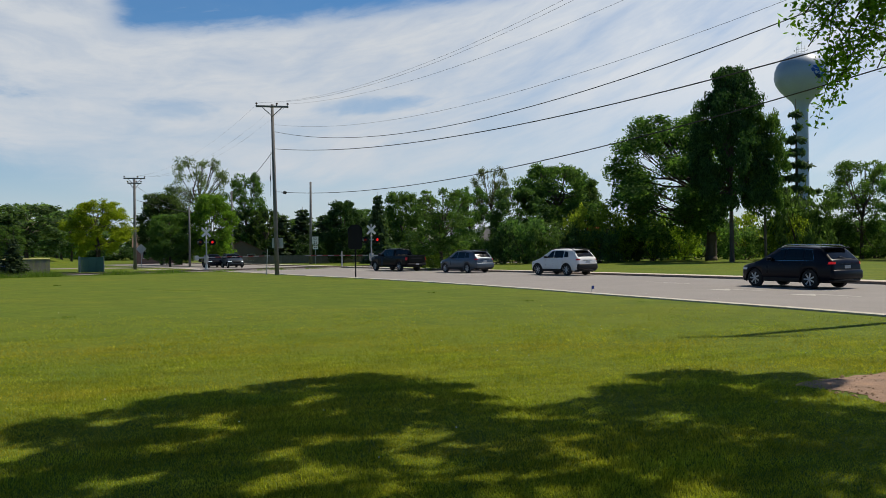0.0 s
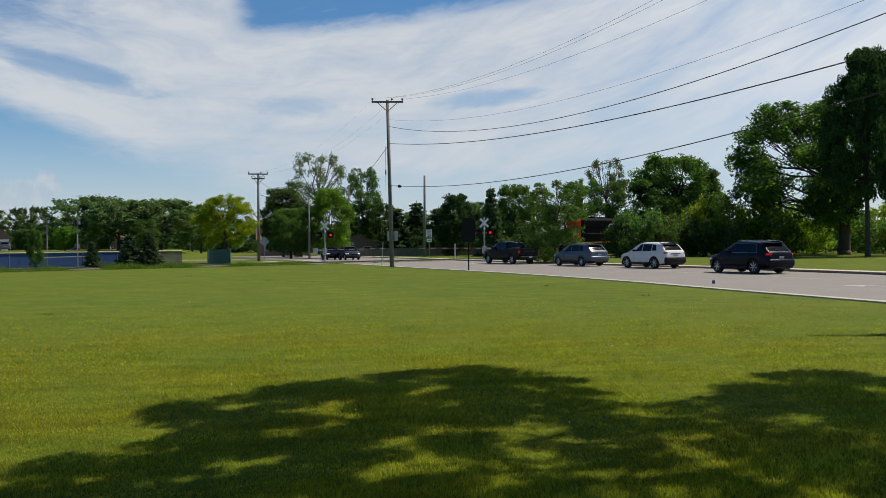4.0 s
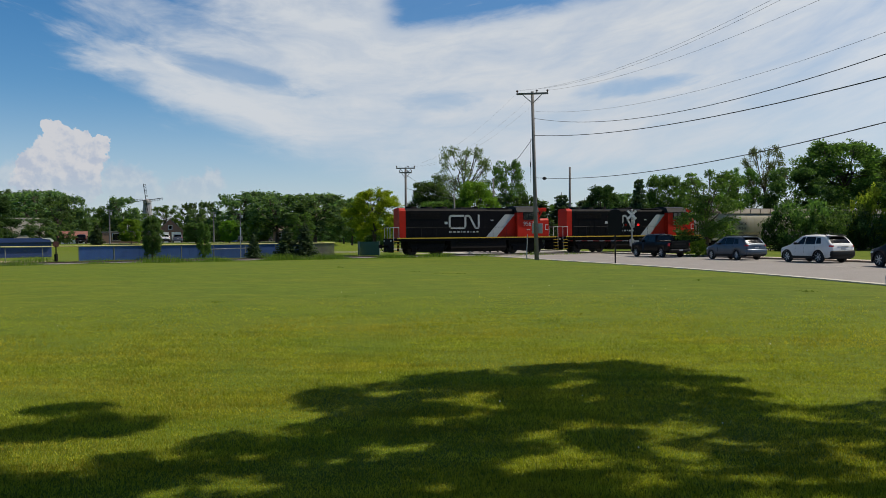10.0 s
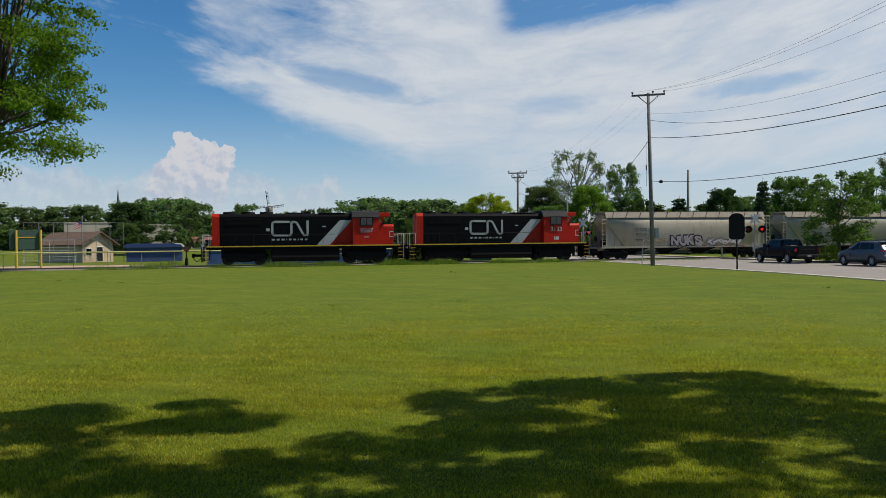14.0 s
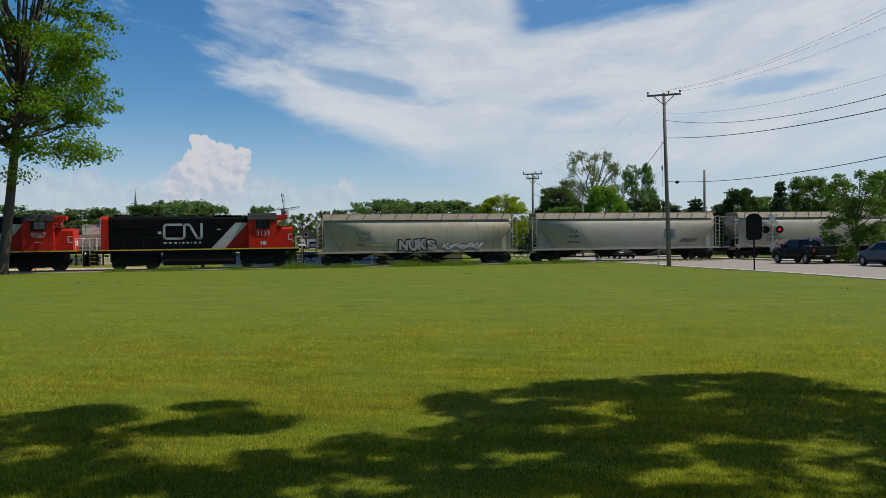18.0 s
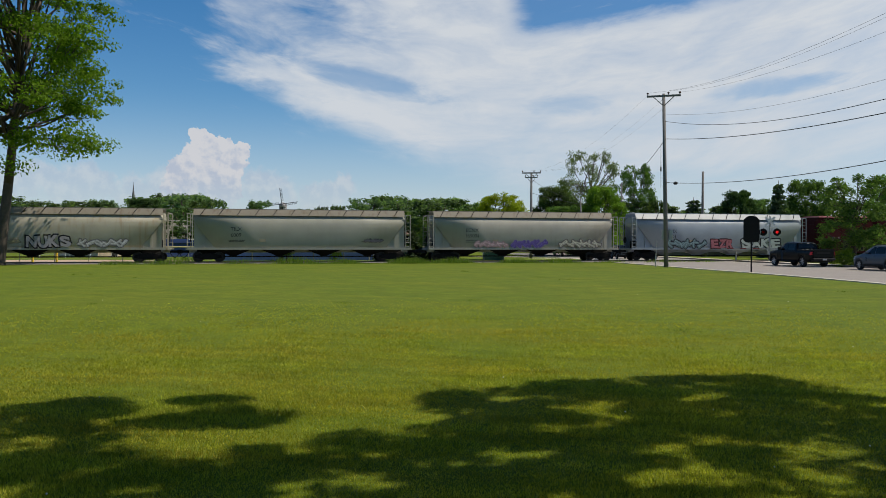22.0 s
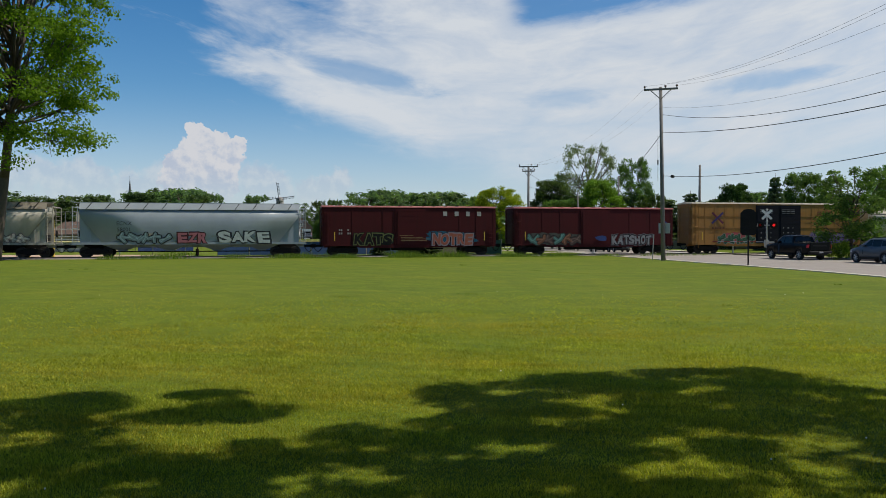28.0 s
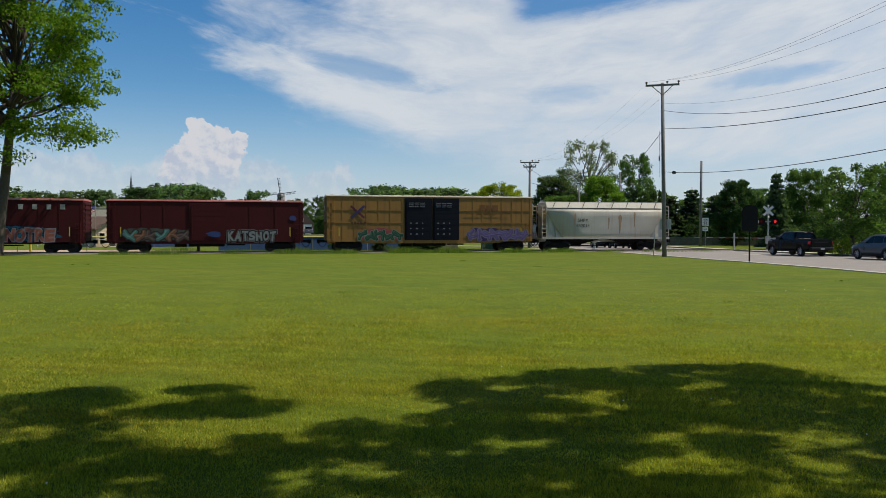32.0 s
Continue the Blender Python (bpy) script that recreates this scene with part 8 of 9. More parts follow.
    box(bm, xr + 0.2, xf - 0.2, -hw + 0.17, hw - 0.17, 0.24, 0.78)
    part("underbody", bm, M_TRIM, e)
    add_wheels(e, ax_f, ax_r, hw - 0.01, r)
    return e


def pickup(label, paint, group="cars on the road"):
    L, W, H, wb, r = 5.85, 2.0, 1.90, 3.72, 0.40
    e = thing("pickup_truck", Matrix.Identity(4), label, "truck", group)
    hw, xr, xf = W / 2, -L / 2, L / 2
    ax_f = xf - 0.95
    ax_r = ax_f - wb
    belt = 1.24
    top = [(xr, 1.26), (-1.12, 1.29), (-1.06, 1.32), (-0.92, H - 0.10), (-0.80, H - 0.04), (-0.1, H), (xf - 2.35, H - 0.01), (xf - 2.1, H - 0.07), (xf - 1.42, belt + 0.07), (xf - 1.3, belt + 0.03), (xf - 0.4, 1.20), (xf - 0.06, 1.10), (xf, 0.95)]
    wide = [(xr, 0.955), (xr + 0.1, 0.985), (xr + 0.5, 1.0), (xf - 0.9, 1.0), (xf - 0.3, 0.96), (xf - 0.08, 0.88), (xf, 0.80)]
    body = Body(xr, xf, hw, belt, top, wide, (ax_r, ax_f), r, 0.42, 0.76)
    part("body", body.mesh(), paint, e, smooth=True)
    body.side_piece(e, "side_window", M_GLASS, (0.22, xf - 1.82), (0.20, xf - 2.3), 0.08, 0.90)
    body.side_piece(e, "side_window", M_GLASS, (-0.82, 0.14), (-0.72, 0.12), 0.08, 0.90)
    body.top_piece(e, "rear_window", M_GLASS, -1.04, -0.93, 0.10, (-0.012, 0.006))
    body.top_piece(e, "windscreen", M_GLASS, xf - 1.44, xf - 2.08, 0.05, (0.006, 0.012))
    bm = BM()
    box(bm, xr + 0.10, -1.16, -hw + 0.2, hw - 0.2, 1.27, 1.325)
    part("bed_cover", bm, M_TRIM, e, "black bed cover")
    for s in (-1, 1):
        bm = BM()
        box(bm, xr + 0.02, -1.10, s * (hw - 0.12) - 0.06, s * (hw - 0.12) + 0.05, 1.24, 1.345, 0.02)
        part("bed_rail", bm, M_TRIM, e)
    for name, x0, x1, y, z0, z1, m, bv in (("tailgate", xr - 0.025, xr + 0.05, hw - 0.2, 0.72, 1.31, paint, 0.02), ("tailgate_badge", xr - 0.04, xr - 0.02, 0.55, 1.03, 1.12, M_TRIM, 0), ("rear_bumper", xr - 0.17, xr + 0.12, hw - 0.07, 0.50, 0.68, M_TRIM, 0.05), ("number_plate", xr - 0.185, xr - 0.16, 0.16, 0.52, 0.64, M_PLATE, 0), ("front_bumper", xf - 0.2, xf + 0.05, hw - 0.12, 0.45, 0.66, M_TRIM, 0.06), ("grille", xf - 0.1, xf + 0.02, 0.62, 0.70, 1.02, M_TRIM, 0.03), ("underbody", xr + 0.3, xf - 0.3, hw - 0.2, 0.34, 0.95, M_TRIM, 0)):
        bm = BM()
        box(bm, x0, x1, -y, y, z0, z1, bv)
        part(name, bm, m, e)
    for s in (-1, 1):
        lamp(e, "tail_lamp", body, xr + 0.005, xr + 0.2, 0.92, 1.16, s, M_TAIL, "red tail lamp")
        lamp(e, "head_lamp", body, xf - 0.35, xf - 0.03, 0.86, 1.02, s, M_LAMPOFF, "clear head lamp")
        bm = BM()
        box(bm, xf - 1.95, xf - 1.80, s * (hw + 0.10) - 0.12, s * (hw + 0.10) + 0.10, belt + 0.04, belt + 0.30, 0.04)
        part("mirror", bm, M_TRIM, e)
        for x in (0.35, -0.72):
            bm = BM()
            box(bm, x - 0.11, x + 0.11, s * hw - 0.03, s * hw + 0.02, belt - 0.14, belt - 0.10, 0.01)
            part("door_handle", bm, paint, e)
        for cx in (ax_r, ax_f):
            bm = BM()
            ar = [(cx + r * 1.15 * math.cos(t), r * 0.9 + r * 1.15 * math.sin(t)) for t in np.linspace(-0.1, math.pi + 0.1, 15)]
            outer = [(cx + (x - cx) * 1.10, r * 0.9 + (z - r * 0.9) * 1.10) for x, z in ar]
            prism(bm, ar + outer[::-1], s * hw * 0.985 - 0.05, s * hw * 0.985 + 0.022)
            part("wheel_arch", bm, paint, e)
        bm = BM()
        cyl(bm, (-1.0, s * (hw - 0.03), 0.40), (xf - 1.9, s * (hw - 0.03), 0.40), 0.05, seg=8)
        part("side_step", bm, M_TRIM, e)
    seams(e, body, (0.18, -0.95, xf - 1.72), 0.6, belt)
    add_wheels(e, ax_f, ax_r, hw - 0.01, r, 0.27)
    return e


def place_car(c, x, y, left):
    """left: degrees by which it heads to the left of +y."""
    c.matrix_basis = pose(x, y, 0.012, 0, 0, 90 + left)
    return c


truck_black = place_car(pickup("black crew-cab pickup truck waiting at the crossing", PAINT_BLACK), -4.0, 68.2, 37)
suv_grey = place_car(suv("blue-grey station SUV with dark roof rails, waiting", PAINT_GREY, 4.70, 1.84, 1.66, 2.79, 0.35, False, "black"), 1.7, 60.0, 36)
suv_white = suv("white SUV with black wheel arches and bumper", PAINT_WHITE, 4.60, 1.86, 1.69, 2.69, 0.36, True, "black")
suv_navy = suv("dark navy SUV with chrome window trim and roof rails", PAINT_NAVY, 4.62, 1.86, 1.68, 2.70, 0.37, False, "chrome", True, trim=True)
place_car(suv("dark slate SUV with lit head lamps facing the crossing", PAINT_SLATE, 4.5, 1.82, 1.64, 2.65, 0.35, True, "black", False, True), *polar(-14.95, 96.0).xy, 208)
place_car(suv("dark blue SUV behind the gate across the track", PAINT_NAVY, 4.5, 1.82, 1.6, 2.65, 0.34, False, "", False, True), *polar(-16.25, 99.5).xy, 208)
JEEP_AT, JEEP_WAY = Vector((9.8, 45.25, 0.012)), Vector((-0.351, 0.936, 0))
JEEP_S = [(0.0, -13.6), (0.5, -11.45), (1.0, -9.2), (1.5, -7.3), (2.0, -5.65), (2.5, -4.15), (3.0, -2.98), (3.5, -1.9), (4.5, -0.55), (5.5, 0.0), (32.0, 0.0)]
WHITE_AT, WHITE_WAY = Vector((6.2, 53.7, 0.012)), Vector((-0.571, 0.821, 0))
WHITE_S = [(0.0, -2.75), (0.5, -1.9), (1.0, -1.12), (1.5, -0.56), (2.0, -0.26), (2.5, -0.05), (3.5, 0.0), (32.0, 0.0)]

# ---- across the track: ball field, buildings, landmarks ----
M_BLUEMESH = material("blue_windscreen", (0.055, 0.12, 0.34), 0.8, vary=0.18, scale=1.5, fine=30, random_amount=0.12)
M_YCAP = material("yellow_fence_cap", (0.55, 0.50, 0.22), 0.6, vary=0.12)
M_TAN = material("tan_siding", (0.50, 0.40, 0.28), 0.8, vary=0.1, scale=1.0)
M_BRICK = material("brown_brick", (0.22, 0.13, 0.10), 0.85, vary=0.2, scale=2.0, fine=25, bump=0.3, bump_scale=20)
M_PALEWALL = material("pale_wall", (0.50, 0.44, 0.38), 0.8, vary=0.1, scale=0.6)
M_BROOF = material("brown_shingles", (0.13, 0.085, 0.065), 0.9, vary=0.25, scale=2.0, fine=20, bump=0.5, bump_scale=12)
M_GROOF = material("grey_shingles", (0.12, 0.12, 0.125), 0.9, vary=0.25, scale=2.0, fine=20, bump=0.5, bump_scale=12)
M_RROOF = material("red_brown_roof", (0.20, 0.085, 0.065), 0.85, vary=0.2, scale=2.0)
M_SIDING = material("grey_siding", (0.34, 0.33, 0.32), 0.75, vary=0.1, scale=1.0)
M_DARKSIDE = material("brown_grey_siding", (0.13, 0.115, 0.105), 0.8, vary=0.15, scale=1.0)
M_INFIELD = material("infield_clay", (0.44, 0.31, 0.24), 0.95, vary=0.15, scale=0.4, fine=10)
M_LOT = material("parking_asphalt", (0.31, 0.29, 0.265), 0.9, vary=0.2, scale=0.3, fine=12)
M_BLUEROOF = material("blue_dugout", (0.03, 0.06, 0.20), 0.6, vary=0.15)
M_SCORE = material("green_scoreboard", (0.05, 0.10, 0.08), 0.6, vary=0.15)
M_LINK = material("dull_galvanised_wire", (0.20, 0.21, 0.20), 0.6, metal=0.4, vary=0.2)
M_ALU = material("aluminium", (0.52, 0.53, 0.54), 0.4, metal=0.6, vary=0.1)
M_TOWER = material("tower_pale_blue", (0.29, 0.36, 0.47), 0.45, vary=0.10, scale=0.2, fine=3, second=(0.24, 0.28, 0.33), spots=-0.06)
M_MILLWOOD = material("mill_grey_boards", (0.26, 0.26, 0.28), 0.85, vary=0.25)
M_FENCEWOOD = material("weathered_fence", (0.16, 0.15, 0.14), 0.9, vary=0.25, scale=1.5, random_amount=0.15)


def flat_patch(name, pts, z, mat, label, category):
    bm = BM()
    bm.faces.new([bm.verts.new((p[0], p[1], z)) for p in pts])
    bmesh.ops.recalc_face_normals(bm, faces=bm.faces[:])
    return tagged(part(name, bm, mat), label, category, kind="structure")


flat_patch("infield", [track_at(s, d) for s, d in ((-60, 8.2), (-8, 8.2), (-7, 12.5), (-20, 17), (-60, 19))], 0.008, M_INFIELD, "pale clay infield of the ball field", "infield")
def rise(az, d):
    """Height of the gently higher ground across the ball field."""
    f = max(0.0, min(1.0, (d - 122) / 38)) * max(0.0, min(1.0, (az + 64) / 4)) * max(0.0, min(1.0, (-23.5 - az) / 4))
    return 1.55 * f * f * (3 - 2 * f)


vs, fs = [], []
RA, RD = np.linspace(-64.5, -23, 42), [120, 126, 132, 138, 144, 150, 156, 162, 190, 225, 260, 300]
for i, a in enumerate(RA):
    for j, d in enumerate(RD):
        vs.append(tuple(polar(a, d, rise(a, d) - 0.03)))
        if i and j:
            k = (i - 1) * len(RD) + j - 1
            fs.append((k, k + len(RD), k + len(RD) + 1, k + 1))
tagged(mesh_from("ground_rise", vs, fs, M_LAWN), "gently higher grass beyond the ball field", "lawn", kind="structure")
flat_patch("parking_lot", [polar(a, d) for a, d in ((-47, 161), (-29, 161), (-29.5, 184), (-47, 188))], 1.535, M_LOT, "grey asphalt parking lot", "parking lot")
flat_patch("side_street", [polar(a, d) for a, d in ((-17.0, 101), (-17.3, 108), (-30, 122), (-45, 150), (-45, 143), (-30, 115))], 0.010, M_ASPHALT, "pale asphalt side street", "road")
flat_patch("far_path", [polar(a, d) for a, d in ((-21.6, 93), (-20.4, 92), (-17.0, 96), (-17.0, 99))], 0.014, M_WALKWAY, "pale concrete path by the crossing", "pavement")

# fence along the track
fence = thing("ball_field_fence", Matrix.Translation(track_at(0, 6.8)) @ pose(0, 0, 0, 0, 0, TRACK_TURN), "blue windscreen and chain-link fence with a yellow cap", "fence")
bm = BM()
cyl(bm, (0, 0, -0.1), (0, 0, 1.52), 0.035, seg=8)
post_me = bpy.data.meshes.new("post")
bm.to_mesh(post_me)
bm.free()
post_me.materials.append(M_LINK)
bm = BM()
box(bm, 0.04, 2.96, -0.012, 0.012, 0.08, 1.36)
for x in (0.75, 1.5, 2.25):
    box(bm, x - 0.012, x + 0.012, -0.02, 0.02, 0.08, 1.36)
screen_me = bpy.data.meshes.new("windscreen_panel")
bm.to_mesh(screen_me)
bm.free()
screen_me.materials.append(M_BLUEMESH)
bm = BM()
cyl(bm, (0, 0, 1.42), (3.0, 0, 1.42), 0.06, seg=8)
cap_me = bpy.data.meshes.new("cap_rail")
bm.to_mesh(cap_me)
bm.free()
cap_me.materials.append(M_YCAP)
bm = BM()
for i in range(14):
    for sl in (-1, 1):
        x0 = i * 0.21 if sl > 0 else 3.0 - i * 0.21
        x1 = x0 + sl * 1.3
        f = 1.0
        if not 0 <= x1 <= 3.0:
            f = ((3.0 if sl > 0 else 0.0) - x0) / (sl * 1.3)
        cyl(bm, (x0, 0, 0.06), (x0 + sl * 1.3 * f, 0, 0.06 + 1.3 * f), 0.0022, seg=3, caps=False)
link_me = bpy.data.meshes.new("chain_link")
bm.to_mesh(link_me)
bm.free()
link_me.materials.append(M_LINK)
bm = BM()
for i in range(30):
    box(bm, i * 0.1, i * 0.1 + 0.085, -0.01, 0.01, 0.06, 1.38)
slat_me = bpy.data.meshes.new("slatted_panel")
bm.to_mesh(slat_me)
bm.free()
slat_me.materials.append(M_FENCEWOOD)
for i in range(-15, 7):
    x = i * 3.0 - 2.0
    m = pose(x, 0, 0)
    shared("post", post_me, fence, m)
    shared("cap_rail", cap_me, fence, m)
    if -1 <= i < 6:
        shared("windscreen_panel", screen_me, fence, m, "blue windscreen panel")
    elif i >= 6:
        shared("slatted_panel", slat_me, fence, m)
    else:
        shared("chain_link", link_me, fence, m)
# two pale pipes of a goal frame in front of the windscreen
e = thing("pipe_frame", Matrix.Translation(track_at(8.6, 6.3)) @ pose(0, 0, 0, 0, 0, TRACK_TURN), "pale steel pipe frame before the windscreen", "frame")
bm = BM()
limb(bm, [Vector((-2.6, 0, 0.95)), Vector((2.6, 0, 1.05))], 0.04, 0.04, 6)
limb(bm, [Vector((0.9, 0, 0)), Vector((0.9, 0, 3.1))], 0.05, 0.05, 8)
part("pipes", bm, M_GALV, e)

# round warning disc on a post by the track
e = thing("track_sign", pose(*polar(-44.72, 78.5), 0, 0, 44), "brown round track sign on a dark post", "sign")
bm = BM()
cyl(bm, (0, -0.03, 1.62), (0, 0.0, 1.62), 0.27, seg=20)
part("disc", bm, material("disc_brown", (0.10, 0.035, 0.025), 0.6, vary=0.2), e)
bm = BM()
cyl(bm, (0, 0, -0.1), (0, 0, 1.5), 0.05, seg=8)
cyl(bm, (0, 0, 0.1), (0, 0, 0.75), 0.16, seg=10)
part("post", bm, M_UNDER, e)

# yellow gate posts and scoreboard
e = thing("scoreboard", pose(*polar(-54.4, 84.0), 0, 0, 54), "green scoreboard panel between two yellow posts", "scoreboard")
for x in (-1.02, 1.02):
    bm = BM()
    cyl(bm, (x, 0, -0.1), (x, 0, 3.6), 0.11, seg=10)
    part("post", bm, M_YELLOW, e, "yellow post")
bm = BM()
box(bm, -1.6, 0.95, 0.14, 0.3, 1.75, 3.6, 0.02)
part("panel", bm, M_SCORE, e)
bm = BM()
box(bm, -1.0, 0.6, 0.11, 0.135, 2.85, 2.95)
part("panel_line", bm, M_YELLOW, e)

# backstop: tall posts and rails with mesh
e = thing("backstop", pose(*polar(-51.7, 112.0), 0, 0, 51.7), "tall chain-link backstop on steel posts", "backstop")
for i in range(8):
    bm = BM()
    cyl(bm, (-5.8 + i * 1.66, 0, 0), (-5.8 + i * 1.66, 0, 5.2), 0.045, seg=8)
    part("post", bm, M_LINK, e)
bm = BM()
for z in (1.4, 3.0, 5.15):
    cyl(bm, (-5.8, 0, z), (5.8, 0, z), 0.028, seg=6)
part("rails", bm, M_LINK, e)
bm = BM()
for i in range(40):
    x = -5.8 + i * 0.29
    cyl(bm, (x, 0, 0.2), (x, 0, 5.15), 0.0025, seg=3, caps=False)
for i in range(18):
    cyl(bm, (-5.8, 0, 0.3 + i * 0.28), (5.8, 0, 0.3 + i * 0.28), 0.0025, seg=3, caps=False)
part("mesh", bm, M_LINK, e)

# bleachers: five stepped benches
e = thing("bleachers", pose(*polar(-53.2, 106.0), 0, 0, 53), "aluminium bleachers beside the field", "bleachers")
for i in range(5):
    bm = BM()
    box(bm, -3.0, 3.0, i * 0.6, i * 0.6 + 0.28, 0.45 + i * 0.38, 0.50 + i * 0.38)
    part("seat_plank", bm, M_ALU, e)
for x in (-2.8, 0, 2.8):
    bm = BM()
    cyl(bm, (x, 0, 0), (x, 2.7, 2.0), 0.04, seg=6)
    cyl(bm, (x, 2.7, 0), (x, 2.7, 2.9), 0.04, seg=6)
    part("support", bm, M_ALU, e)
bm = BM()
cyl(bm, (-3.0, 2.7, 2.9), (3.0, 2.7, 2.9), 0.03, seg=6)
part("back_rail", bm, M_ALU, e)


def building(name, az, d, turn, w, dep, h, pitch, wall, roof, label, openings=(), gable="x", eave=0.4, category="house"):
    """Walls, a pitched or flat roof, windows and doors on the side that faces -y. openings: x, z, width, height, kind."""
    up = rise(az, d)
    h -= up
    openings = [(x, min(z, max(0.1, h - hh - 0.3)) if z < 3.5 else z - up, ww, hh, kind) for x, z, ww, hh, kind in openings]
    e = thing(name, pose(*polar(az, d, up), 0, 0, turn), label, category)
    bm = BM()
    if pitch and gable == "y":       # gable end towards the camera
        prism(bm, [(-w / 2, 0), (w / 2, 0), (w / 2, h), (0, h + pitch), (-w / 2, h)], 0, dep)
    else:
        box(bm, -w / 2, w / 2, 0, dep, 0, h)
    part("wall_shell", bm, wall, e)
    bm = BM()
    if not pitch:
        box(bm, -w / 2 - 0.1, w / 2 + 0.1, -0.1, dep + 0.1, h, h + 0.25, 0.03)
    elif gable == "y":
        for s in (-1, 1):
            prism(bm, [(0, h + pitch), (s * (w / 2 + eave), h - eave * pitch / (w / 2)), (s * (w / 2 + eave), h - eave * pitch / (w / 2) + 0.16), (0, h + pitch + 0.16)], -eave, dep + eave)
    else:
        flip = Matrix(((0, 1, 0, 0), (1, 0, 0, 0), (0, 0, 1, 0), (0, 0, 0, 1)))
        prism(bm, [(-eave, h - 0.05), (dep / 2, h + pitch), (dep + eave, h - 0.05)], -w / 2 - eave, w / 2 + eave)
        bm.transform(flip)
    bmesh.ops.recalc_face_normals(bm, faces=bm.faces[:])
    part("roof", bm, roof, e)
    for x, z, ww, hh, kind in openings:
        bm = BM()
        box(bm, x - ww / 2 - 0.08, x + ww / 2 + 0.08, -0.05, 0.02, z - 0.08, z + hh + 0.08)
        fr = part("window" if kind == "w" else "door", bm, M_WHITE, e)
        bm = BM()
        box(bm, x - ww / 2, x + ww / 2, -0.07, -0.045, z, z + hh)
        part("pane" if kind == "w" else "leaf", bm, M_GLASS if kind == "w" else (M_WHITE if kind == "g" else M_TRIM), fr)
    return e


building("concession_stand", -50.3, 114.0, 90, 4.8, 8.5, 2.5, 1.4, M_TAN, M_BROOF, "tan field house with a brown shingled roof", [(0.2, 0.1, 0.9, 1.9, "d"), (-1.5, 1.0, 0.8, 0.8, "w")], "y", 0.6)
building("school_building", -50.9, 190.0, 50, 9.5, 14.0, 7.4, 0, M_PALEWALL, M_PALEWALL, "flat-roofed brick and pale concrete school building", [(-2.5, 2.0, 2.2, 1.4, "w"), (2.5, 2.0, 2.2, 1.4, "w")], category="building")
building("school_wing", -46.4, 200.0, 46, 9.0, 14.0, 7.2, 0, M_PALEWALL, M_PALEWALL, "flat-roofed pale school wing behind the trees", [(0, 2.0, 2.2, 1.4, "w")], category="building")
e = thing("brick_band", pose(*polar(-50.9, 189.85), 0, 0, 50), "brown brick lower storey face", "wall", kind="structure")
bm = BM()
box(bm, -4.75, 4.75, -0.03, 0.12, 0, 5.0)
part("face", bm, M_BRICK, e)
building("red_roof_shop", -43.7, 205.0, 42, 5.2, 6.0, 2.9, 1.6, M_WHITE, M_RROOF, "small white building with a red-brown roof", [(1.6, 0.9, 0.9, 1.0, "w")], "x", 0.5)
building("garage_house", -37.65, 190.0, 38, 5.4, 9.0, 4.3, 2.4, M_BRICK, M_GROOF, "brick house with a white gable and two garage doors", [(-1.3, 0.1, 1.9, 2.2, "g"), (1.3, 0.1, 1.9, 2.2, "g"), (0, 4.6, 0.7, 0.8, "w")], "y", 0.3)
building("brick_store", -40.2, 196.0, 40, 12.0, 8.0, 4.0, 0, M_BRICK, M_GROOF, "long low dark brick building", [(-3, 1, 1.6, 1.4, "w"), (2, 1, 1.6, 1.4, "w")], category="building")
building("brown_house", -30.0, 212.0, 30, 5.5, 8.0, 4.2, 1.8, M_BRICK, M_BROOF, "brown brick house behind the trees", [(-1.2, 1.2, 1.2, 1.2, "w"), (1.2, 1.2, 1.2, 1.2, "w")], "x", 0.4)
building("roadside_house", -14.3, 140.0, 14, 8.4, 9.0, 1.75, 1.9, M_DARKSIDE, M_BROOF, "low brown-grey house with its shingled gable end to the street", [(-1.6, 0.7, 1.2, 1.0, "w"), (1.6, 0.7, 1.2, 1.0, "w")], "y", 0.5)
building("grey_house", -2.4, 148.0, -8, 7.6, 9.0, 3.6, 2.4, M_SIDING, M_GROOF, "grey-sided house with a shingled roof behind trees", [(-2.0, 1.0, 1.1, 1.2, "w"), (1.6, 1.0, 1.1, 1.2, "w"), (0, 4.1, 0.8, 0.8, "w")], "y", 0.4)
building("grey_house", -4.6, 150.0, 10, 6.0, 8.0, 3.0, 2.0, M_PALEWALL, M_GROOF, "pale house with a grey shingled roof behind trees", [(-1.5, 1.0, 1.1, 1.2, "w"), (1.5, 1.0, 1.1, 1.2, "w")], "x", 0.4)
building("grey_house", 3.9, 146.0, -14, 6.0, 9.0, 3.3, 2.8, M_TAN, M_GROOF, "tan house with a steep dark roof behind the hedge", [(1.7, 1.0, 0.8, 1.3, "w"), (-1.5, 1.0, 0.8, 1.3, "w")], "x", 0.4)
building("street_house", -20.0, 150.0, 20, 7.0, 8.0, 3.0, 2.2, M_BRICK, M_BROOF, "brown brick street house under trees", [(-1.5, 1.0, 1.1, 1.2, "w"), (1.5, 1.0, 1.1, 1.2, "w")], "x", 0.4)

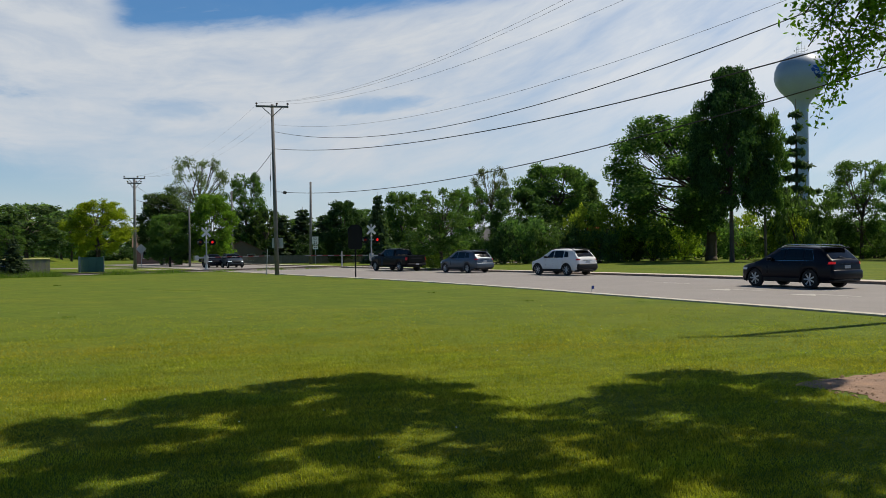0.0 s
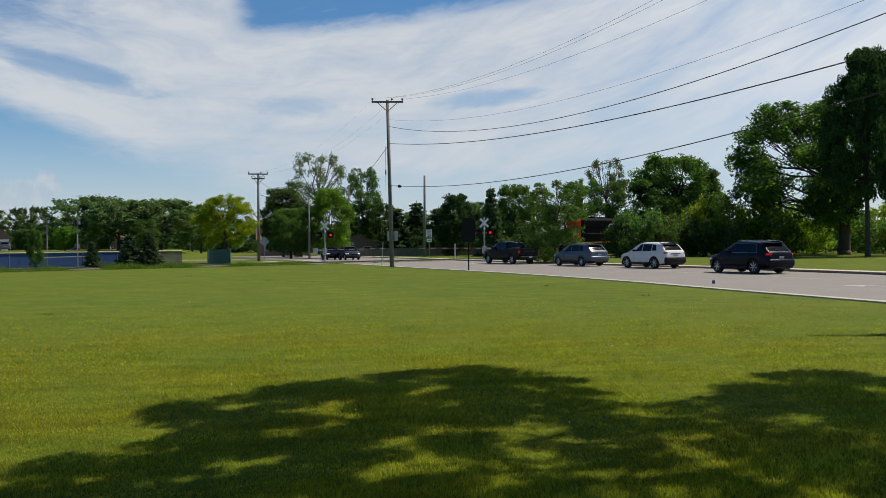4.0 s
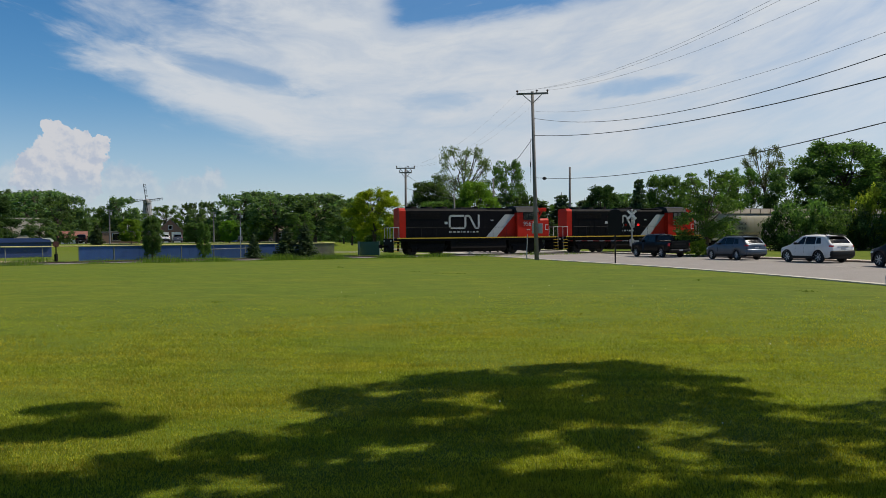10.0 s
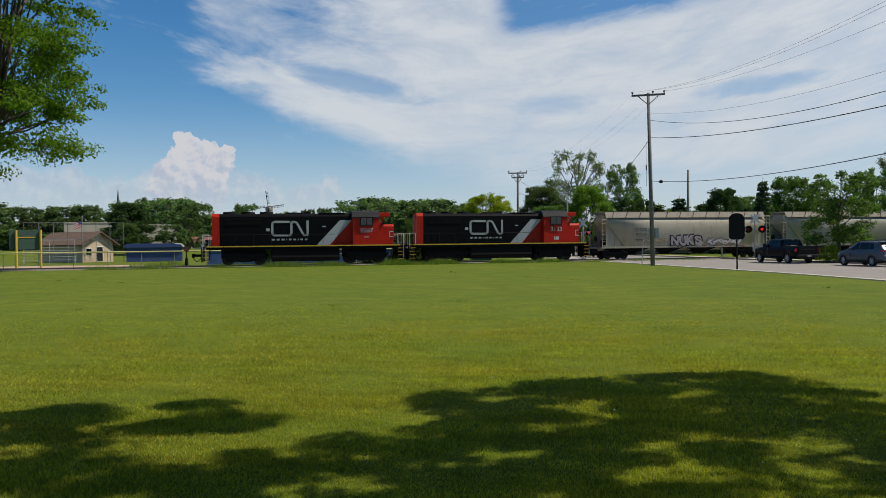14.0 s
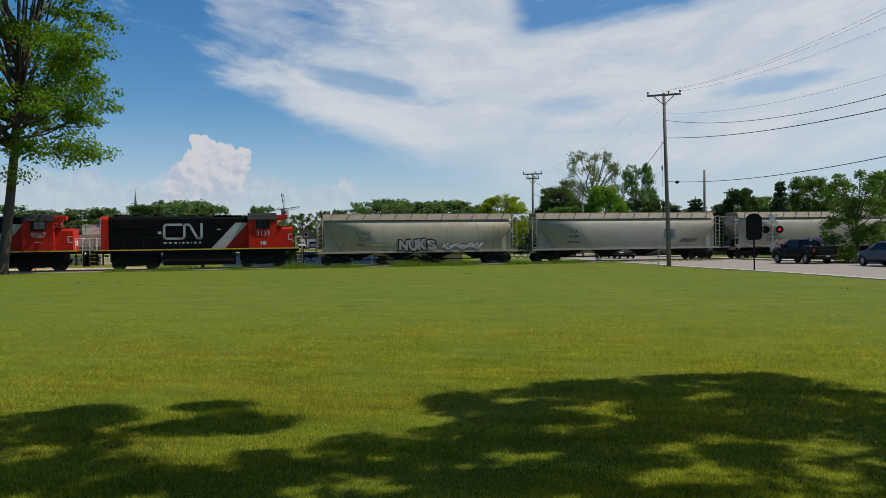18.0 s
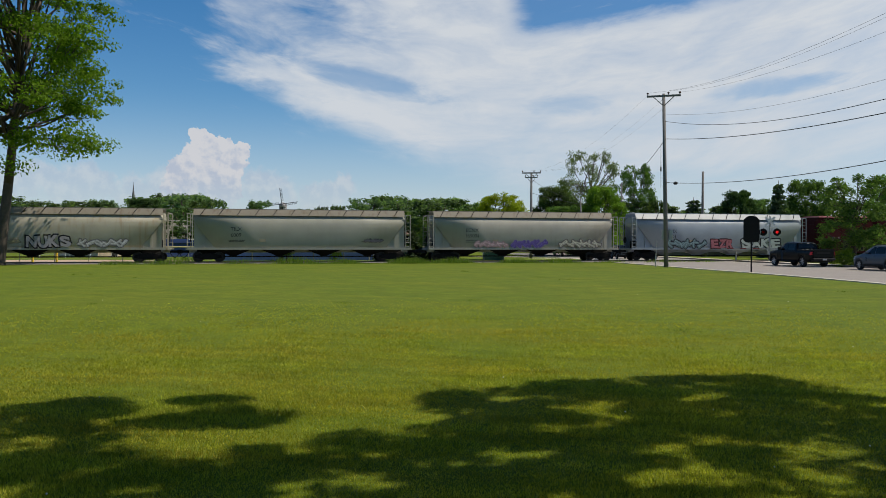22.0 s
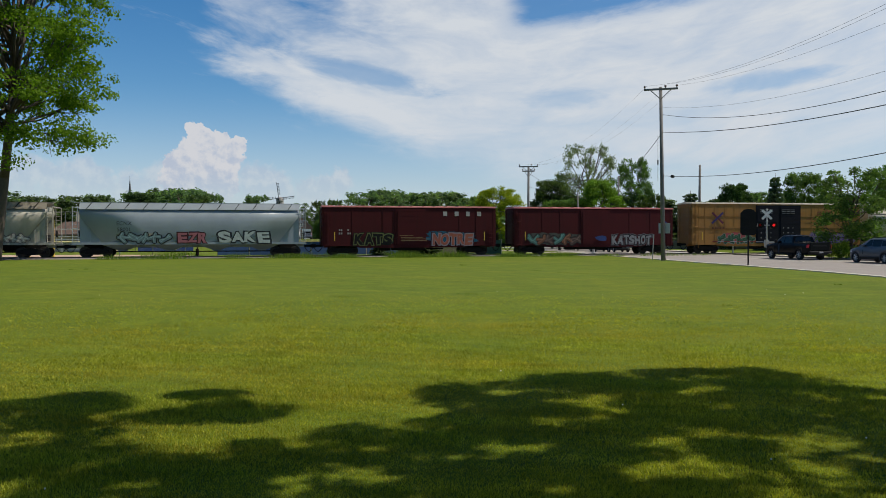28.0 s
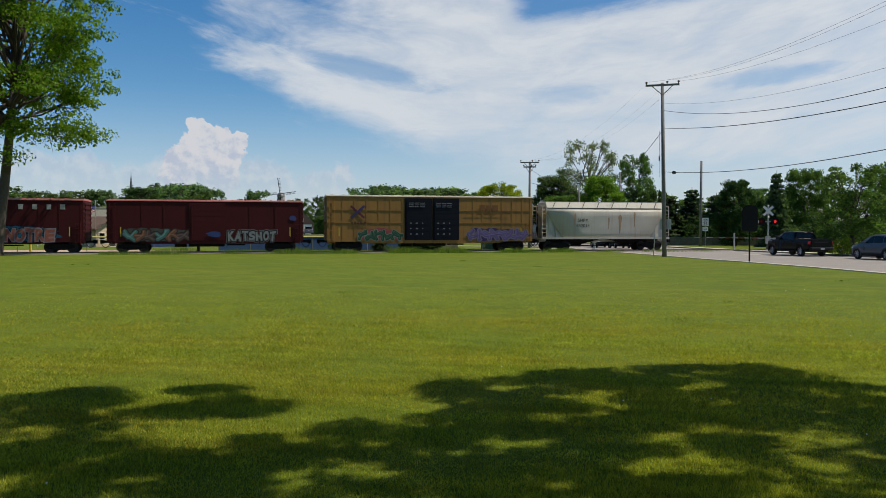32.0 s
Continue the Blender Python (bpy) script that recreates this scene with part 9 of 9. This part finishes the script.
# dugout: blue box under a curved roof
e = thing("dugout", pose(*polar(-46.75, 110.0), 0, 0, 47), "blue dugout with a pale roof edge", "dugout")
bm = BM()
box(bm, -3.5, 3.4, 0, 2.2, 0, 1.85, 0.03)
part("bench_wall", bm, M_BLUEROOF, e)
bm = BM()
prism(bm, [(-3.7, 1.85), (3.6, 1.85), (3.6, 2.1), (3.2, 2.38), (-3.4, 2.38), (-3.7, 2.1)], -0.3, 2.4)
part("roof", bm, M_BLUEROOF, e)
bm = BM()
prism(bm, [(2.4, 2.385), (3.3, 2.385), (3.64, 2.1), (3.64, 1.9), (3.4, 1.9), (3.2, 2.2), (2.4, 2.3)], -0.32, 2.42)
part("roof_edge", bm, M_WHITE, e)

# flag on its pole
e = thing("flagpole", pose(*polar(-51.25, 125.0), 0, 0, 50), "striped red and white flag on a pale pole", "flag")
bm = BM()
cyl(bm, (0, 0, 0), (0, 0, 6.4), 0.06, 0.04, 10)
ball(bm, (0, 0, 6.45), 0.09, 8)
part("pole", bm, M_GALV, e)
for i in range(7):
    bm = BM()
    q = [(-1.15, 4.55 - 0.12), (-0.6, 4.75), (-0.05, 4.95)]
    for (xa, za), (xb, zb) in zip(q, q[1:]):
        prism(bm, [(xa, za + i * 0.13), (xb, zb + i * 0.13), (xb, zb + i * 0.13 + 0.128), (xa, za + i * 0.13 + 0.128)], -0.006, 0.006)
    part("stripe", bm, spray((0.45, 0.05, 0.06)) if i % 2 == 0 else M_WHITE, e)
bm = BM()
prism(bm, [(-0.5, 5.22), (-0.05, 5.38), (-0.05, 5.86), (-0.5, 5.70)], -0.012, 0.012)
part("canton", bm, spray((0.05, 0.07, 0.22)), e)

# lamp poles in the lot
for az, h, d in ((-41.48, 6.7, 170), (-34.79, 6.3, 170), (-32.98, 6.0, 168), (-29.0, 5.6, 164)):
    e = thing("lot_lamp", pose(*polar(az, d, rise(az, d)), 0, 0, 35), "slim grey pole with a small crossarm in the lot", "lamp post", "lot poles")
    bm = BM()
    cyl(bm, (0, 0, -0.1), (0, 0, h), 0.16, 0.11, 10)
    part("pole", bm, M_POLE, e)
    bm = BM()
    box(bm, -0.7, 0.7, -0.06, 0.06, h - 0.3, h - 0.16)
    part("arm", bm, M_POLE, e)
    bm = BM()
    cyl(bm, (0.35, -0.2, h - 1.1), (0.35, -0.2, h - 0.5), 0.16, seg=10)
    part("can", bm, M_GALV, e)

# windmill with four sails
e = thing("windmill", pose(*polar(-39.1, 420.0), 0, 0, 30), "grey octagonal wooden windmill with four sails", "windmill")
bm = BM()
bmesh.ops.create_cone(bm, cap_ends=True, segments=8, radius1=4.4, radius2=1.8, depth=21.5, matrix=Matrix.Translation((0, 0, 10.75)))
part("tower", bm, M_MILLWOOD, e)
bm = BM()
ball(bm, (0, 0, 21.5), 2.0, 14, (1.0, 1.25, 0.95))
part("cap", bm, M_MILLWOOD, e)
bm = BM()
cyl(bm, (0, -3.6, 22.4), (0, 0, 22.4), 0.3, seg=8)
part("shaft", bm, M_MILLWOOD, e)
bm = BM()
bmesh.ops.create_cone(bm, cap_ends=True, segments=8, radius1=6.4, radius2=6.4, depth=0.4, matrix=Matrix.Translation((0, 0, 9.0)))
part("gallery", bm, M_WHITE, e)
for k in range(4):
    bm = BM()
    box(bm, -0.14, 0.14, -0.1, 0.1, 0.2, 8.2)
    for i in range(9):
        box(bm, 0.0, 0.95, -0.05, 0.05, 1.6 + i * 0.75, 1.72 + i * 0.75)
    box(bm, 0.9, 1.0, -0.05, 0.05, 1.6, 7.8)
    box(bm, 0.5, 0.56, -0.05, 0.05, 1.6, 7.8)
    s = part("sail", bm, M_UNDER, e)
    s.matrix_basis = Matrix.Translation((0, -3.5, 22.4)) @ Matrix.Rotation(radians(-8 + 90 * k), 4, "Y")

# church spire
e = thing("church_spire", pose(*polar(-49.04, 330.0)), "slim dark church spire above the trees", "spire")
bm = BM()
box(bm, -1.1, 1.1, -1.1, 1.1, 0, 15.0)
part("tower", bm, M_BRICK, e)
bm = BM()
bmesh.ops.create_cone(bm, cap_ends=True, segments=8, radius1=1.0, radius2=0.06, depth=9.8, matrix=Matrix.Translation((0, 0, 19.9)))
cyl(bm, (0, 0, 24.6), (0, 0, 25.8), 0.06, seg=6)
part("spire", bm, M_GROOF, e)

# water tower: stem, flared throat, bulb
e = thing("water_tower", pose(*polar(24.53, 215.0)), "pale blue spheroid water tower on a single stem", "water tower")
bm = BM()
prof = [(3.4, 0), (1.9, 4.0), (1.52, 8.0), (1.50, 34.8), (1.65, 36.2), (2.3, 37.4), (3.6, 38.7), (5.0, 40.2), (6.0, 41.9), (6.3, 43.4), (6.15, 44.9), (5.5, 46.6), (4.3, 47.9), (2.6, 48.8), (1.0, 49.15), (0.05, 49.2)]
rings = []
for r, z in prof:
    rings.append([bm.verts.new((r * math.cos(a), r * math.sin(a), z)) for a in np.linspace(0, 2 * math.pi, 40, endpoint=False)])
for a, b in zip(rings, rings[1:]):
    for i in range(40):
        bm.faces.new((a[i], a[(i + 1) % 40], b[(i + 1) % 40], b[i]))
bmesh.ops.recalc_face_normals(bm, faces=bm.faces[:])
part("tank", bm, M_TOWER, e, smooth=True)
bm = BM()
for i in range(7):
    a = i * 0.9
    cyl(bm, (1.0 * math.cos(a), 1.0 * math.sin(a), 48.9), (1.0 * math.cos(a), 1.0 * math.sin(a), 51.0 + 0.5 * (i % 3)), 0.05, seg=5)
limb(bm, [Vector((1.6 * math.cos(a), 1.6 * math.sin(a), 50.0)) for a in np.linspace(0, 6.283, 13)], 0.05, 0.05, 5)
part("antennas", bm, M_GALV, e)
# painted mark on the bulb: plain patches in blue and green
way = Vector((-math.sin(radians(24.53)), -math.cos(radians(24.53)), 0))
right = Vector((math.cos(radians(24.53)), -math.sin(radians(24.53)), 0))
for cx, cz, rx, rz, rgb in ((3.7, 44.6, 1.1, 0.45, (0.04, 0.12, 0.42)), (4.4, 43.6, 1.0, 0.7, (0.04, 0.12, 0.42)), (3.4, 43.2, 0.7, 0.8, (0.03, 0.09, 0.30)), (3.9, 42.4, 0.7, 0.5, (0.02, 0.04, 0.10)), (4.7, 42.6, 0.6, 0.35, (0.05, 0.20, 0.12)), (2.6, 43.9, 0.4, 0.5, (0.04, 0.10, 0.36))):
    bm = BM()
    vs2 = []
    for a in np.linspace(0, 6.283, 11)[:-1]:
        X, Z = cx + rx * math.cos(a) * (1 + 0.25 * math.sin(3 * a)), cz + rz * math.sin(a)
        R = np.interp(Z, [p[1] for p in prof[4:]], [p[0] for p in prof[4:]]) + 0.05
        X = max(-R * 0.97, min(R * 0.97, X))
        q = right * X + way * math.sqrt(max(0.01, R * R - X * X))
        vs2.append(bm.verts.new((q.x, q.y, Z)))
    bm.faces.new(vs2)
    part("painted_mark", bm, spray(rgb), e, "plain painted patch")

# utility box with slats, slatted fence by the yellow tree
e = thing("utility_enclosure", pose(*polar(-24.0, 87.0), 0, 0, 30), "green slatted utility enclosure by the street", "enclosure")
bm = BM()
for i in range(20):
    box(bm, -1.05 + i * 0.105, -1.05 + i * 0.105 + 0.09, -0.6, -0.56, 0.0, 1.5)
    box(bm, -1.05 + i * 0.105, -1.05 + i * 0.105 + 0.09, 0.56, 0.6, 0.0, 1.5)
for i in range(11):
    for s in (-1, 1):
        box(bm, s * 1.07 - 0.02, s * 1.07 + 0.02, -0.58 + i * 0.105, -0.58 + i * 0.105 + 0.09, 0.0, 1.5)
part("slats", bm, material("green_slats", (0.05, 0.13, 0.11), 0.6, vary=0.2), e)
for x in (-1.1, 1.1):
    for y in (-0.62, 0.62):
        bm = BM()
        cyl(bm, (x, y, -0.1), (x, y, 1.58), 0.04, seg=8)
        part("post", bm, M_GALV, e)

# long weathered board fence behind the crossing
e = thing("board_fence", pose(*polar(-8.7, 124.0), 0, 0, 9), "long weathered grey board fence", "fence")
bm = BM()
for k in range(10):
    box(bm, k * 0.15, k * 0.15 + 0.14, -0.012, 0.012, 0, 1.25 + 0.02 * ((k * 7) % 3))
fb = bpy.data.meshes.new("board_bay")
bm.to_mesh(fb)
bm.free()
fb.materials.append(M_FENCEWOOD)
for i in range(-10, 11):
    shared("board_bay", fb, e, pose(i * 1.52, 0, 0))

# cars in the lot
for src, az, d, turn in ((suv_grey, -37.2, 168.0, 130), (suv_white, -38.0, 169.0, 130), (truck_black, -43.2, 178.0, 130), (suv_grey, -33.2, 166.0, 120), (suv_navy, -31.2, 172.0, 110)):
    c = copy_thing(src, pose(*polar(az, d, rise(az, d) + 0.01), 0, 0, turn))
    tagged(c, "parked car in the far lot", "car", "cars in the lot")

# bins and signs by the lot
e = thing("recycling_bin", pose(*polar(-33.4, 163.0, 1.55), 0, 0, 33), "blue wheeled bin at the lot's edge", "bin")
bm = BM()
prism(bm, [(-0.5, 0.1), (0.5, 0.1), (0.62, 1.25), (-0.62, 1.25)], -0.5, 0.5)
part("body", bm, M_BLUEMESH, e)
bm = BM()
box(bm, -0.65, 0.65, -0.55, 0.55, 1.25, 1.38, 0.04)
part("lid", bm, M_BLUEROOF, e)

# ---- closing green: hedgerows and woods behind the rest ----
for i, (az, d, h, r, kind) in enumerate([(a * 2.35 - 8.8, 131.0 + 6 * math.sin(a * 1.7), 4.6 + 1.2 * math.sin(a * 2.3), 4.2, ("darkbush", "bush", "bush")[a % 3]) for a in range(24)]
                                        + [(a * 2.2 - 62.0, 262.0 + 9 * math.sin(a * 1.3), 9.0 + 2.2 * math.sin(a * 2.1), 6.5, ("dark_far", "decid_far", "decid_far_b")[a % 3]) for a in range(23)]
                                        + [(a * 2.6 - 60.0, 250.0 + 9 * math.sin(a * 1.9), 4.2 + 0.9 * math.sin(a * 2.7), 7.0, "darkbush") for a in range(19)]):
    p = polar(az, d)
    plant(kind, p.x, p.y, h - rise(az, d), r, i * 53.0, z=rise(az, d) - 0.05)
rng = np.random.default_rng(77)
cs = []
for i in range(240):
    az = rng.uniform(-180, 180)
    d = rng.uniform(285, 320)
    h = rng.uniform(6, 11)
    k = 150
    u = rng.normal(size=(k, 3))
    u /= np.linalg.norm(u, axis=1)[:, None]
    c = np.array([d * math.sin(radians(az)), d * math.cos(radians(az)), h * 0.45])
    cs.append(c + u * np.array([8.0, 8.0, h * 0.55]) * rng.uniform(0.5, 1.0, (k, 1)))
cs = np.concatenate(cs)
cs = cs[cs[:, 2] > 0.3]
nn = rng.normal(size=cs.shape)
nn /= np.linalg.norm(nn, axis=1)[:, None]
woods = quads("far_woods", cs, 1.9, nn, L_DARK, None, rng)
tagged(woods, "distant line of dark green woods", "woods", kind="stuff")

# ---- grass ----
def grass(name, xs, ys, hs, ws, mat, label, rng, lean=0.35):
    """Blades as thin bent triangles, one mesh."""
    n = len(xs)
    a = rng.uniform(0, 2 * math.pi, n)
    dx, dy = np.cos(a) * ws / 2, np.sin(a) * ws / 2
    b = rng.uniform(0, 2 * math.pi, n)
    reach = hs * lean * rng.uniform(0.2, 1.4, n)
    lx, ly = np.cos(b) * reach, np.sin(b) * reach
    z = np.zeros(n)
    co = np.stack([np.stack([xs - dx, ys - dy, z - 0.005], 1), np.stack([xs + dx, ys + dy, z - 0.005], 1), np.stack([xs + lx, ys + ly, hs], 1)], 1).reshape(-1, 3)
    me = bpy.data.meshes.new(name)
    me.vertices.add(3 * n)
    me.vertices.foreach_set("co", co.astype(np.float32).ravel())
    me.loops.add(3 * n)
    me.loops.foreach_set("vertex_index", np.arange(3 * n, dtype=np.int32))
    me.polygons.add(n)
    me.polygons.foreach_set("loop_start", np.arange(0, 3 * n, 3, dtype=np.int32))
    me.polygons.foreach_set("loop_total", np.full(n, 3, dtype=np.int32))
    me.update(calc_edges=True)
    me.materials.append(mat)
    return tagged(new(name, me), label, "grass", kind="stuff")


L_BLADE = leaf_material("grass_blades", (0.150, 0.172, 0.014), (0.435, 0.420, 0.062), 0.42, 0.0, 1.0)
L_TALL = leaf_material("tall_grass", (0.075, 0.125, 0.020), (0.20, 0.25, 0.05), 0.4, 0.0)
rng = np.random.default_rng(21)
# thinner with distance, without a seam
n = 440000
r = (4.2 ** 0.4 + rng.uniform(0, 1, n) * (25.0 ** 0.4 - 4.2 ** 0.4)) ** 2.5
a = np.radians(rng.uniform(-64, 40, n))
# a thick sward where the lawn is nearest
m = 520000
r = np.concatenate([r, 4.2 + 14.0 * rng.uniform(0, 1, m) ** 1.25])
thin = rng.uniform(0, 1, len(r)) < np.clip((18.5 - r) / 13.0, 0, 1)
thin[:n] = rng.uniform(0, 1, n) < np.clip((25.0 - r[:n]) / 16.0, 0, 1)
a = np.concatenate([a, np.radians(rng.uniform(-64, 40, m))])
r, a = r[thin], a[thin]
n = len(r)
x, y = r * np.sin(a), r * np.cos(a)
keep = ((x - 6.1) / 1.65) ** 2 + ((y - 9.25) / 1.4) ** 2 > 0.9
ex = np.interp(y, [p[1] for p in ROAD_EDGE], [p[0] for p in ROAD_EDGE])
keep &= x < ex - 0.02
keep &= np.outer(np.array(TN)[:2], np.ones(n))[0] * x + TN.y * y < TRACK_D - 4.0
x, y, r = x[keep], y[keep], r[keep]
patch = 0.75 + 0.35 * np.sin(x * 1.7 + 2.0 * np.sin(y * 0.6)) * np.sin(y * 1.1 + 1.3 * np.sin(x * 0.8))
grass("lawn_blades", x, y, 0.034 * patch * rng.uniform(0.45, 1.35, len(x)), 0.0085 * (r / 6.0) ** 0.7, L_BLADE, "short mown grass blades", rng, 0.62 + 1.4 * np.clip((r - 6.0) / 14.0, 0, 1))

# darker weed tufts scattered in the lawn
X, Y, Hh = [], [], []
for i in range(22):
    r, a = math.sqrt(rng.uniform(36, 2500)), radians(rng.uniform(-58, 30))
    x, y = r * math.sin(a), r * math.cos(a)
    if x > np.interp(y, [p[1] for p in ROAD_EDGE], [p[0] for p in ROAD_EDGE]) - 1:
        continue
    k, sz = int(rng.integers(16, 44)), rng.uniform(0.10, 0.26)
    X.append(x + rng.normal(scale=sz, size=k)), Y.append(y + rng.normal(scale=sz * 0.7, size=k))
    Hh.append(rng.uniform(0.035, 0.065) * rng.uniform(0.5, 1.2, k))
hh = np.concatenate(Hh)
grass("weed_tufts", np.concatenate(X), np.concatenate(Y), hh, np.full(len(hh), 0.022), leaf_material("weed_leaves", (0.062, 0.112, 0.007), (0.12, 0.175, 0.012), 0.25, 0.0), "dark green weed tufts in the lawn", rng, 0.6)

# weeds and tall grass in front of the rails
X, Y, Hh = [], [], []
for s0, s1, d0, d1, n, h in ((-14, 33, -4.6, -2.7, 9000, 0.36), (3, 24, -4.4, -2.6, 5000, 0.5), (-40, -14, -4.4, -2.8, 900, 0.12), (-12, 20, 5.6, 6.7, 3600, 0.5), (33, 46, -4.4, -2.8, 900, 0.3)):
    s, d = rng.uniform(s0, s1, n), rng.uniform(d0, d1, n)
    amp = np.clip(0.55 + 0.9 * np.sin(s * 0.9) * np.sin(s * 0.37 + 1.0) + rng.normal(scale=0.25, size=n), 0.12, 1.3)
    p = np.outer(s, np.array(TU)[:2]) + np.outer(TRACK_D + d, np.array(TN)[:2])
    X.append(p[:, 0]), Y.append(p[:, 1]), Hh.append(h * amp)
hh = np.concatenate(Hh)
grass("track_weeds", np.concatenate(X), np.concatenate(Y), hh, 0.02 + 0.02 * hh, L_TALL, "tall uncut grass and weeds beside the track", rng, 0.25)
# clover heads and dandelions scattered in the lawn
vs, fs = [], []
for i in range(40):
    r, a = math.sqrt(rng.uniform(25, 900)), radians(rng.uniform(-55, 30))
    x, y, s = r * math.sin(a), r * math.cos(a), rng.uniform(0.006, 0.012)
    k = len(vs)
    z = rng.uniform(0.05, 0.09)
    vs += [(x - s, y, z), (x + s, y, z), (x, y - s, z), (x, y + s, z), (x, y, z + s), (x, y, z - s)]
    fs += [(k, k + 2, k + 4), (k + 2, k + 1, k + 4), (k + 1, k + 3, k + 4), (k + 3, k, k + 4), (k + 2, k, k + 5), (k + 1, k + 2, k + 5), (k + 3, k + 1, k + 5), (k, k + 3, k + 5)]
tagged(mesh_from("clover_heads", vs, fs, M_WHITE), "scattered white clover heads", "flowers", kind="stuff")

# paint on the road: lane arrows and dashes
line, side = road_line(0.75)


def on_road(q_y, w):
    """The place w metres in from the lawn-side edge where the road passes y."""
    i = min(range(len(line)), key=lambda k: abs((line[k] + side[k] * w).y - q_y))
    return line[i] + side[i] * w, side[i]


def paint(name, q_y, w, shapes, label):
    p, sd = on_road(q_y, w)
    fw = Vector((-sd.y, sd.x, 0))
    bm = BM()
    for k, sh in enumerate(shapes):
        bm.faces.new([bm.verts.new(p + sd * a + fw * b + Vector((0, 0, 0.0165 + 0.0004 * k))) for a, b in sh])
    bmesh.ops.recalc_face_normals(bm, faces=bm.faces[:])
    return tagged(part(name, bm, M_PAINTLINE), label, "road marking", kind="structure")


ARROW = [[(-0.08, -1.6), (0.08, -1.6), (0.08, 0.5), (-0.08, 0.5)], [(-0.08, 0.1), (-0.75, -0.5), (-0.75, 0.7)]]
paint("turn_arrow", 27.5, 5.9, ARROW, "worn white turn arrow on the road")
paint("turn_arrow", 31.5, 6.2, ARROW, "worn white turn arrow on the road")
for y in (24.0, 31.0, 38.0, 46.0, 54.0, 62.0):
    paint("lane_dash", y, 8.3, [[(-0.06, -1.5), (0.06, -1.5), (0.06, 1.5), (-0.06, 1.5)]], "worn white lane dash")
paint("stop_line", 70.5, 10.8, [[(-2.7, -0.3), (2.6, -0.3), (2.6, 0.3), (-2.7, 0.3)]], "worn white stop line before the track")

# ---- what moves ----
def roll(car, path, r, heads):
    """Turns a car's wheels by the way it has gone, in steps of less than a quarter turn."""
    ts = [0.0]
    span = [p[0] for p in path]
    gone = [p[1] for p in path]
    while ts[-1] < 5.6:
        ts.append(round(ts[-1] + 0.1, 2))
    ts.append(32.0)
    for w in [c for c in car.children if c.name.split(".")[0] == "wheel"]:
        m = w.matrix_basis.copy()
        flip = 1 if abs(m.to_euler().z) < 1 else -1
        walk(w, [(t, m @ pose(0, 0, 0, 0, flip * math.degrees((float(np.interp(t, span, gone)) - gone[0]) / r), 0)) for t in ts])


def roll_train():
    """Every wheelset turns with the way the train has gone."""
    ts, at = [p[0] for p in TRAIN_S], [p[1] for p in TRAIN_S]
    steps = [(t, float(np.interp(t, ts, at)) - at[0]) for t in [round(0.08 * i, 3) for i in range(401)]]
    for car, mid in TRAIN:
        for bogie in [c for c in car.children if c.name.split(".")[0] == "truck"]:
            for w in [c for c in bogie.children if c.name.split(".")[0] == "wheelset"]:
                m = w.matrix_basis.copy()
                r = m.translation.z
                walk(w, [(t, m @ pose(0, 0, 0, 0, math.degrees(d / r), 0)) for t, d in steps])


def motions():
    for car, mid in TRAIN:
        walk(car, [(t, Matrix.Translation(track_at(s + mid, 0, RAIL_Z + 0.09)) @ pose(0, 0, 0, 0, 0, TRACK_TURN)) for t, s in TRAIN_S])
    roll_train()
    walk(suv_navy, [(t, Matrix.Translation(JEEP_AT + JEEP_WAY * s) @ pose(0, 0, 0, 0, 0, 90 + 30 + s * 0.3)) for t, s in JEEP_S])
    walk(suv_white, [(t, Matrix.Translation(WHITE_AT + WHITE_WAY * s) @ pose(0, 0, 0, 0, 0, 90 + 34.5)) for t, s in WHITE_S])
    roll(suv_navy, JEEP_S, 0.37, 1)
    roll(suv_white, WHITE_S, 0.36, 1)


motions()
